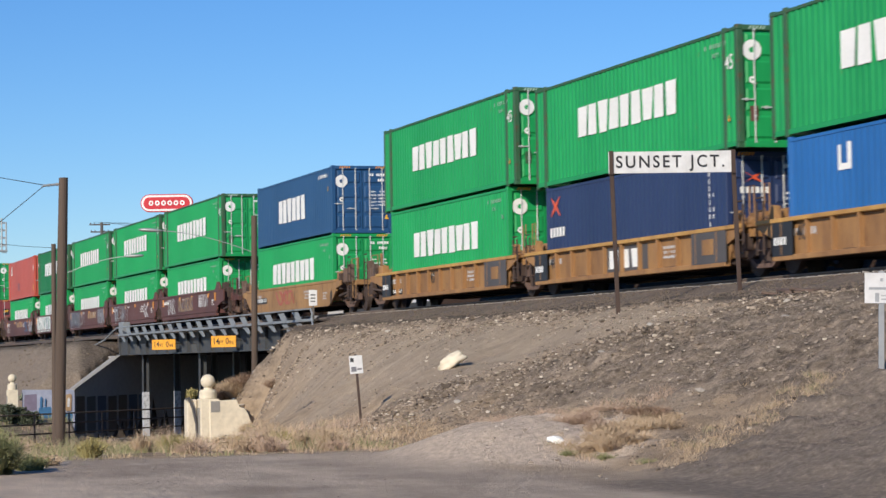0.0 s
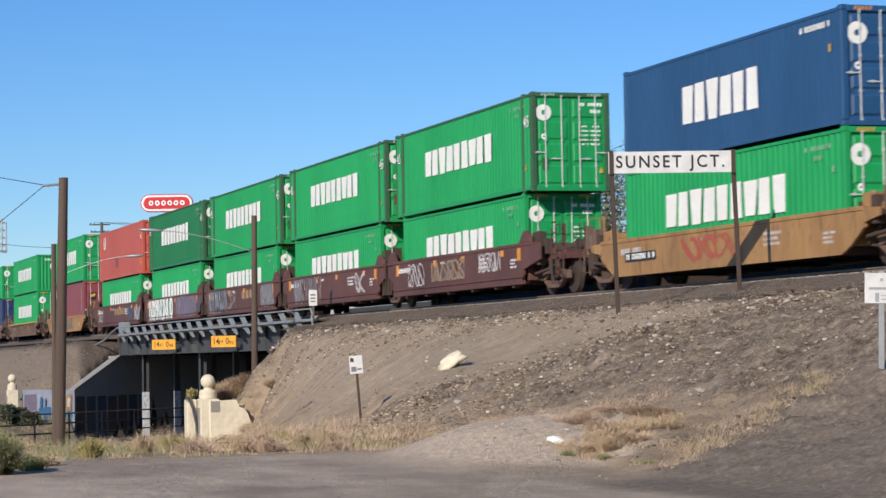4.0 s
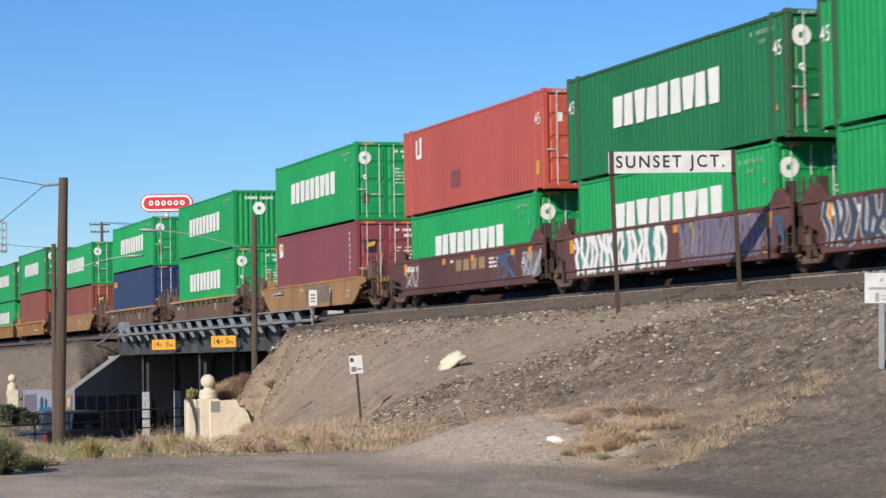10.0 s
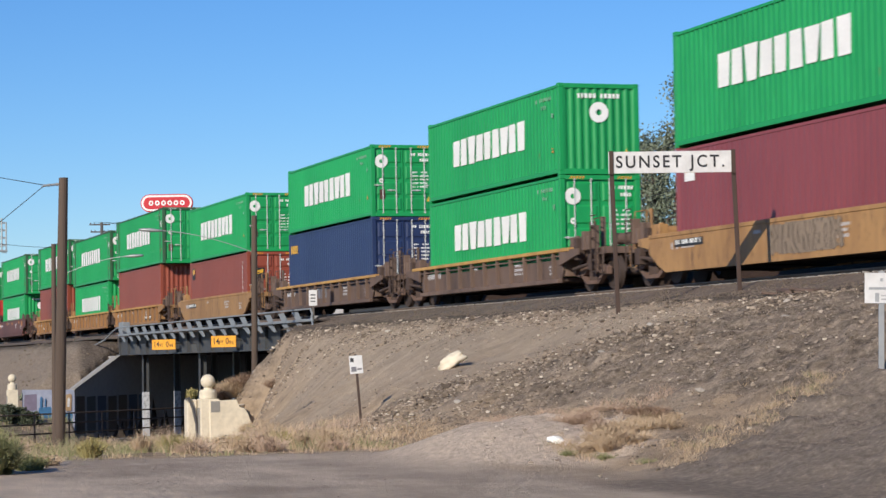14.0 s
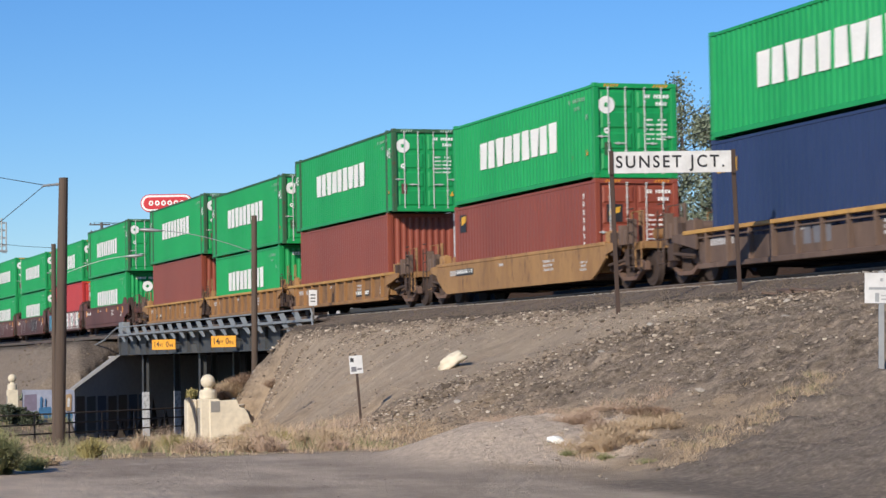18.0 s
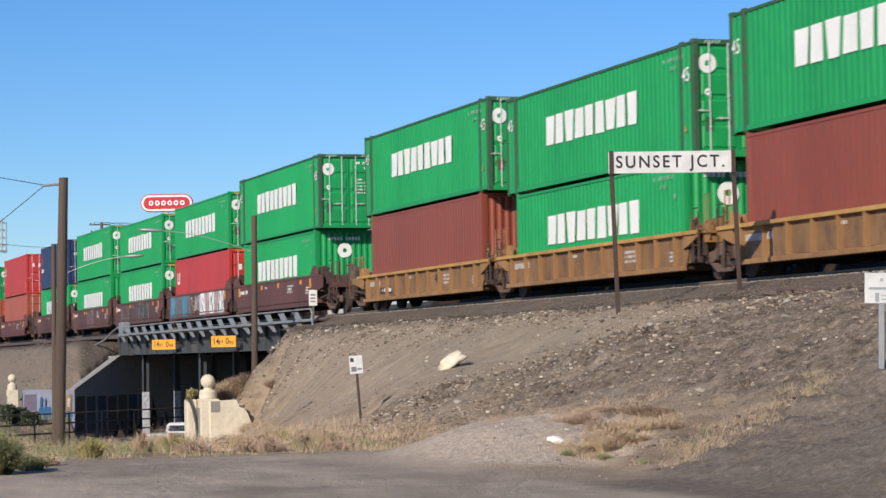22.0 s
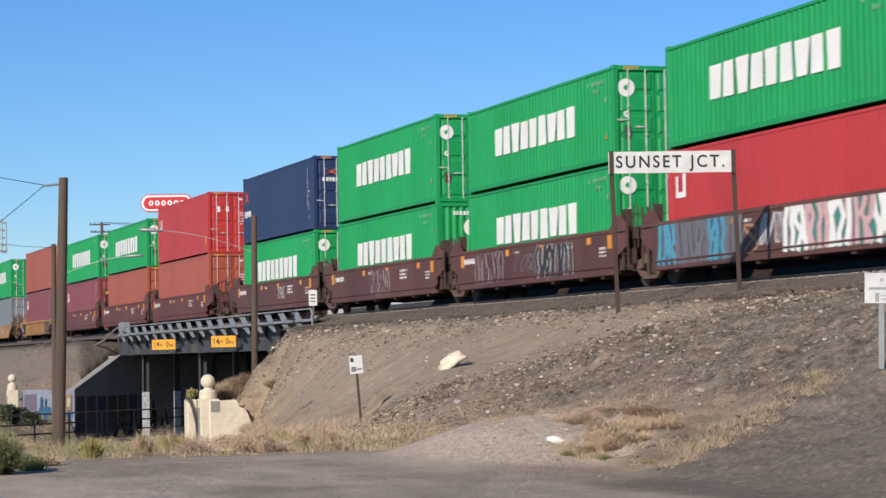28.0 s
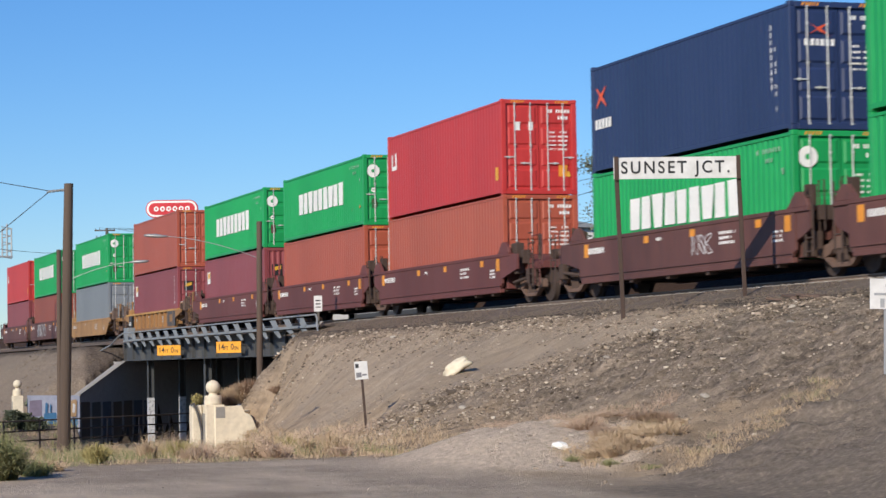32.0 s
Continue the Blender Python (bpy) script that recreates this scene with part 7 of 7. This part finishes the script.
def tuft(name, x, y, spread, height, count, mat, label, seed, z=None, width=0.006, curl=0.5):
    """A clump of thin stalks that fan out from the ground, with small side leaves."""
    rng = random.Random(seed)
    g = ground(x, y) if z is None else z
    verts, faces = [], []
    for _ in range(count):
        a, k = rng.uniform(0, 6.28), rng.random() ** 0.6
        bx, by = math.cos(a) * spread * k * 0.55, math.sin(a) * spread * k * 0.55
        h = height * rng.uniform(0.45, 1.1) * (1 - 0.35 * k)
        tip = Vector((bx + math.cos(a) * spread * k * curl + rng.gauss(0, 0.05), by + math.sin(a) * spread * k * curl + rng.gauss(0, 0.05), h))
        base = Vector((bx, by, -0.04))
        mid = base.lerp(tip, 0.55) + Vector((0, 0, h * 0.14))
        e = Vector((math.sin(a + 0.8), -math.cos(a + 0.8), 0)) * width
        n = len(verts)
        verts += [tuple(base - e), tuple(base + e), tuple(mid + e), tuple(mid - e), tuple(tip)]
        faces += [(n, n + 1, n + 2, n + 3), (n + 3, n + 2, n + 4)]
        for _ in range(3):
            c = base.lerp(tip, rng.uniform(0.35, 1.0))
            d = Vector((rng.gauss(0, 1), rng.gauss(0, 1), rng.uniform(0, 1))).normalized() * rng.uniform(0.03, 0.07) * (width / 0.006) ** 0.5
            f = d.orthogonal().normalized() * width * 1.1
            n = len(verts)
            verts += [tuple(c - f), tuple(c + f), tuple(c + d)]
            faces.append((n, n + 1, n + 2))
    me = bpy.data.meshes.new(name)
    me.from_pydata([(vx + x, vy + y, vz + g) for vx, vy, vz in verts], [], faces)
    me.materials.append(M[mat])
    return tagged(new(name, me), label, "shrub")


tuft("shrub", 15.5, -20.15, 0.55, 0.82, 1500, "green_grass", "leafy green weeds at the edge of the lot", 1)
tuft("shrub", 14.4, -19.4, 0.32, 0.28, 420, "green_grass", "leafy green weeds at the edge of the lot", 2)
tuft("shrub", 12.9, -19.0, 0.35, 0.22, 350, "dry_grass", "dry straw tuft at the edge of the lot", 12)
tuft("shrub", 10.2, -17.75, 0.24, 0.40, 420, "weed_yellow", "bright yellow-green weed clump in dry grass", 3)
for k, (bx, by, mt) in enumerate(((19.28, -11.84, "dry_grass"), (19.09, -11.58, "dry_grass"), (18.75, -11.26, "dry_grass"), (19.49, -11.65, "dry_grass"), (18.59, -11.01, "dry_grass"), (19.22, -11.32, "dry_grass"), (18.37, -10.74, "dry_grass"), (19.13, -11.01, "dry_grass"), (18.01, -10.35, "dry_grass"), (18.82, -10.65, "dry_grass"), (17.89, -10.06, "dry_grass"), (18.79, -10.4, "dry_grass"), (17.94, -9.89, "dry_grass"), (17.83, -10.84, "dry_grass"), (17.29, -11.38, "bush_brown"), (17.43, -11.2, "bush_brown"), (14.71, -9.88, "bush_brown"), (14.76, -9.65, "bush_brown"), (18.3, -11.31, "bush_brown"), (16.11, -9.85, "brush_tan"), (16.53, -9.72, "brush_tan"), (17.3, -9.87, "brush_tan"))):
    word = {"dry_grass": "golden straw", "bush_brown": "russet", "brush_tan": "dark brown"}[mt]
    tuft("weed_clump", bx, by, 0.22 + 0.05 * (k % 3), 0.17 + 0.03 * (k % 4), 420, mt, "low dry %s clump on the foot of the bank" % word, 40 + k, None, 0.0035, 0.7)
for k, (bx, by) in enumerate(((20.0, -11.9), (20.6, -11.5), (19.3, -12.2))):
    tuft("weed_clump", bx, by, 0.12, 0.10, 120, "green_grass", "small green weed at the foot of the bank", 90 + k, None, 0.003, 0.6)
clumps = random.Random(77)
for k in range(34):
    bx = clumps.uniform(-8.0, 10.5)
    by = clumps.uniform(-18.5, foot_line(bx) + 0.6)
    mt = clumps.choice(("dry_grass", "dry_grass", "dry_grass", "bush_brown", "bush_brown", "bush_brown", "weed_yellow"))
    word = {"dry_grass": "straw-coloured", "bush_brown": "russet", "weed_yellow": "yellow-green"}[mt]
    tuft("weed_clump", bx, by, clumps.uniform(0.2, 0.45), clumps.uniform(0.22, 0.46), 260, mt, "bushy %s weed clump in the dry grass" % word, 300 + k, None, 0.005, 0.7)
for k, (bx, by) in enumerate(((-27.4, -6.1), (-27.0, -5.4), (-26.2, -6.5))):
    tuft("weed_clump", bx, by, 0.3, 0.3, 260, "brush_tan" if k % 2 else "dry_grass", "dry weed clump on the bank behind the parapet", 500 + k, None, 0.006, 0.7)
tuft("shrub", -29.6, -5.75, 0.75, 0.72, 2200, "brush_tan", "dry brown brush caught by the bridge wall", 4, -2.85, 0.006, 0.5)
tuft("shrub", -29.5, -6.2, 0.7, 0.7, 1800, "dry_grass", "pale dry brush caught by the bridge wall", 14, -3.0, 0.006, 0.5)
tuft("shrub", -29.3, -6.7, 0.5, 0.6, 1200, "brush_tan", "dry brown brush caught by the bridge wall", 5, -3.2, 0.006, 0.4)
tuft("shrub", -29.2, -7.75, 0.16, 0.5, 300, "weed_yellow", "yellow weed beside the pilaster", 6, -3.1, 0.012, 0.5)
for k, (bx, by) in enumerate(((-65.6, -10.1), (-65.4, -9.5), (-65.8, -8.9), (-65.5, -8.4))):
    bush("shrub", bx, by, 0.7, 0.95 - 0.12 * k, 1500, 0.10, "shrub_leaf", "dark green shrub in front of the mural wall", "shrub", 70 + k)
bush("shrub", -71.6, -7.7, 0.55, 0.3, 400, 0.12, "leaf", "dark weed on the embankment above the wall", "shrub", 9)


def tree(x, y, height, spread, seed, leaves=2600):
    rng = random.Random(seed)
    t = thing("tree", "slender tree with sparse grey-green leaves behind the track", "tree", "trees behind the track", at=pose(x, y, ground(x, y)))
    bm = bmesh.new()
    pts = [Vector((0, 0, -0.4))]
    for i in range(1, 9):
        pts.append(Vector((rng.gauss(0, 0.12) * i * 0.4, rng.gauss(0, 0.12) * i * 0.4, height * i / 8.6)))
    for i in range(8):
        add_tube(bm, pts[i], pts[i + 1], 0.17 * (1 - i / 9), 0.17 * (1 - (i + 1) / 9), 8)
    part("trunk", bm, "bark", t)
    clumps = []
    bm = bmesh.new()
    for i in range(64):
        u = rng.uniform(0.12, 1.0)
        k = min(7, int(u * 8))
        b = pts[k].lerp(pts[k + 1], u * 8 - k)
        a = rng.uniform(0, 6.28)
        ln = spread * rng.uniform(0.35, 1.0) * (1.15 - u * 0.75)
        tip = b + Vector((math.cos(a) * ln, math.sin(a) * ln, ln * rng.uniform(0.3, 1.0)))
        add_tube(bm, b, tip, 0.035, 0.01, 5)
        for f in (0.45, 0.7, 0.9, 1.0):
            clumps.append(b.lerp(tip, f) + Vector((rng.gauss(0, 0.12), rng.gauss(0, 0.12), rng.gauss(0, 0.12))))
    part("limbs", bm, "bark", t)
    verts, faces = [], []
    for i in range(leaves):
        c = rng.choice(clumps) + Vector((rng.gauss(0, 0.2), rng.gauss(0, 0.2), rng.gauss(0, 0.22)))
        s = rng.uniform(0.06, 0.14)
        d = Vector((rng.uniform(-1, 1), rng.uniform(-1, 1), rng.uniform(-1, 0.6))).normalized()
        e = d.orthogonal().normalized() * s * 0.45
        n = len(verts)
        verts += [tuple(c), tuple(c + d * s * 0.5 - e), tuple(c + d * s), tuple(c + d * s * 0.5 + e)]
        faces.append((n, n + 1, n + 2, n + 3))
    me = bpy.data.meshes.new("crown")
    me.from_pydata(verts, [], faces)
    me.materials.append(M["leaf"])
    o = new("crown", me)
    o.parent = t
    tagged(o, kind="stuff")


for k, (tx, tz, sp, lv) in enumerate(((-49.2, 7.6, 1.5, 10000), (-45.6, 8.2, 1.5, 10000), (-42.4, 8.6, 1.6, 12000), (-39.4, 8.6, 1.4, 10000), (-37.7, 10.9, 0.8, 6500), (-35.8, 8.8, 1.4, 11000), (-33.6, 9.0, 1.5, 13000), (-31.0, 10.6, 1.0, 10000), (-29.4, 8.7, 1.3, 12000), (-27.9, 7.4, 1.0, 7000))):
    tree(tx, 14.3 + 0.5 * (k % 3), tz - 2.3, sp, k + 1, int(lv * (0.5 if tx < -33 else 1.1)))


# ---------------------------------------------------------------- road vehicles
def vehicle(name, label, paint_mat, length, width, height, kind_of):
    v = thing(name, label, "vehicle")
    hw = width / 2
    L = length / 2
    if kind_of == "pickup":
        lower = [(-L, 0.45), (-L + 0.1, 0.38), (L - 0.25, 0.38), (L, 0.5), (L, 0.82), (L - 0.15, 1.0), (L - 1.45, 1.1), (-L, 1.1)]
        cab = [(-0.95, 1.1), (-0.8, height - 0.12), (-0.6, height), (1.0, height), (1.25, height - 0.1), (1.75, 1.1)]
    elif kind_of == "small_pickup":
        lower = [(-L, 0.42), (-L + 0.1, 0.34), (L - 0.25, 0.34), (L, 0.45), (L, 0.72), (L - 0.15, 0.86), (L - 1.2, 0.94), (-L, 0.94)]
        cab = [(-0.62, 0.94), (-0.52, height - 0.1), (-0.35, height), (0.5, height), (0.72, height - 0.08), (1.2, 0.94)]
    else:
        lower = [(-L, 0.45), (-L + 0.1, 0.32), (L - 0.2, 0.32), (L, 0.45), (L, 0.78), (L - 0.2, 0.88), (L - 1.3, 0.98), (-L + 0.05, 0.98)]
        cab = [(-L + 0.08, 0.98), (-L + 0.32, height - 0.1), (-L + 0.55, height), (0.3, height), (0.6, height - 0.08), (1.15, 0.98)]
    bm = bmesh.new()
    add_prism(bm, lower, "y", -hw, hw)
    part("body", bm, paint_mat, v, bevel=0.05)
    bm = bmesh.new()
    add_prism(bm, cab, "y", -hw + 0.12, hw - 0.12)
    cabin = part("cab", bm, paint_mat, v, bevel=0.04)
    rear, front = cab[0], cab[-1]
    bm = bmesh.new()
    top = height - 0.14
    add_prism(bm, [(cab[0][0] + 0.12, cab[0][1] + 0.06), (cab[1][0] + 0.08, top), (cab[-2][0] - 0.1, top), (cab[-1][0] - 0.18, cab[0][1] + 0.06)], "y", -hw + 0.105, hw - 0.105)
    part("side_window", bm, M["glass"], cabin)
    bm = bmesh.new()
    a, b = Vector((cab[0][0], 0, cab[0][1])), Vector((cab[1][0], 0, cab[1][1]))
    vs = []
    for p, f in ((a.lerp(b, 0.18), 1), (a.lerp(b, 0.95), 0.92)):
        vs += [bm.verts.new((p.x - 0.012, -f * (hw - 0.24), p.z)), bm.verts.new((p.x - 0.012, f * (hw - 0.24), p.z))]
    bm.faces.new((vs[0], vs[1], vs[3], vs[2]))
    part("rear_window", bm, M["glass"], cabin)
    for s in (-1, 1):
        y0, y1 = sorted((s * (hw - 0.02), s * (hw - 0.2)))
        box_part("tail_light", (-L - 0.015, -L + 0.02, y0, y1, 0.68, 0.98), "lamp_red", v, "red tail lamp", 0.01)
    box_part("bumper", (-L - 0.1, -L + 0.02, -hw + 0.05, hw - 0.05, 0.42, 0.6), "galv", v, bevel=0.02)
    wheels = []
    for wx in (-L + 0.95, L - 0.95):
        for s in (-1, 1):
            bm = bmesh.new()
            add_tube(bm, (0, -0.11, 0), (0, 0.11, 0), 0.36, n=24)
            w = part("wheel", bm, "rubber", v, "black road tyre", 0.02)
            w.location = (wx, s * (hw - 0.1), 0.36)
            bm = bmesh.new()
            add_tube(bm, (0, -0.115, 0), (0, 0.115, 0), 0.21, n=14)
            for i in range(5):
                a = 2 * math.pi * i / 5
                add_box(bm, math.cos(a) * 0.13 - 0.025, math.cos(a) * 0.13 + 0.025, -0.122, 0.122, math.sin(a) * 0.13 - 0.025, math.sin(a) * 0.13 + 0.025)
            part("rim", bm, "galv", w, "grey wheel rim")
            wheels.append((w, wx, s * (hw - 0.1)))
    return v, wheels


pickup, pickup_wheels = vehicle("pickup_truck", "dark blue pickup truck driving down to the underpass", "truck_blue", 5.8, 2.0, 1.95, "pickup")
wagon, wagon_wheels = vehicle("pickup_truck", "small white pickup truck driving down to the underpass", "car_white", 4.5, 1.62, 1.38, "small_pickup")


def warehouse():
    b = thing("warehouse", "pale low warehouse beyond the railway", "building")
    x0, y0, x1, y1 = -98.0, 13.5, -86.0, 30.0
    for nm, p, q in (("wall", (x1, y0), (x1, y1)), ("wall", (x0, y1), (x0, y0)), ("wall", (x1, y1), (x0, y1)), ("wall", (x0, y0), (x1, y0))):
        bm = bmesh.new()
        wall_run(bm, p, q, 0.3, (6.6, 6.6), -3.5)
        part(nm, bm, "sign_white", b)
    bm = bmesh.new()
    add_prism(bm, [(y0 - 0.4, 6.6), (y1 + 0.4, 6.6), ((y0 + y1) / 2, 8.2)], "x", x0 - 0.4, x1 + 0.4)
    part("roof", bm, "galv", b, "grey metal roof")
    for k in range(5):
        box_part("window", (x1 + 0.005, x1 + 0.05, y0 + 2.0 + k * 2.8, y0 + 3.4 + k * 2.8, 3.6, 5.0), M["glass"], b)


warehouse()


# ---------------------------------------------------------------- what moves
def lane(q, s):
    """A point of the road: q across it, s along it from the bridge's middle, in the direction of traffic."""
    x, y = -53 + 0.7071 * (q - s), 0.7071 * (q + s)
    return x, y, ROAD_Z + 2.6 * smooth(18, 75, -s)


def drive(ob, wheels, q, t0, s0, speed, t_from, t_to):
    """Drives along the lane at a steady speed, at s0 at the time t0; stands still before t_from and after t_to."""
    rows, spins = [], []
    times = [0.0] + [t_from + (t_to - t_from) * i / 12 for i in range(13)] + [32.0]
    for t in times:
        s = s0 + speed * (min(max(t, t_from), t_to) - t0)
        x, y, z = lane(q, s)
        z2 = lane(q, s + 1.0)[2]
        m = Matrix.Translation((x, y, z)) @ Euler((0, -math.atan(z2 - z), radians(135))).to_matrix().to_4x4()
        rows.append((t, m))
    walk(ob, rows)
    step = 1.2 * 0.36 / speed
    n = int((t_to - t_from) / step) + 1
    for w, wx, wy in wheels:
        turns = [(0.0, 0.0)] + [(t_from + (t_to - t_from) * i / n, (t_to - t_from) * i / n * speed / 0.36) for i in range(n + 1)] + [(32.0, (t_to - t_from) * speed / 0.36)]
        walk(w, [(t, Matrix.Translation((wx, wy, 0.36)) @ Matrix.Rotation(a, 4, "Y")) for t, a in turns])


def motions():
    for ob, x, y, z in MOVERS:
        walk(ob, [(0.0, pose(x, y, z)), (16.0, pose(x + SPEED * 16, y, z)), (32.0, pose(x + SPEED * 32, y, z))])
    step = 2.0 / FPS
    spin = [(i * step, Matrix.Rotation(i * step * SPEED / 0.4826, 4, "Y")) for i in range(481)]
    for w, ax in WHEELS:
        place = Matrix.Translation((ax, 0, 0.4826))
        walk(w, [(t, place @ m) for t, m in spin])
    drive(pickup, pickup_wheels, -8.0, 10.48, 0.0, 6.7, 6.0, 16.0)
    drive(wagon, wagon_wheels, -2.0, 21.5, -8.8, 12.3, 17.5, 25.0)


motions()
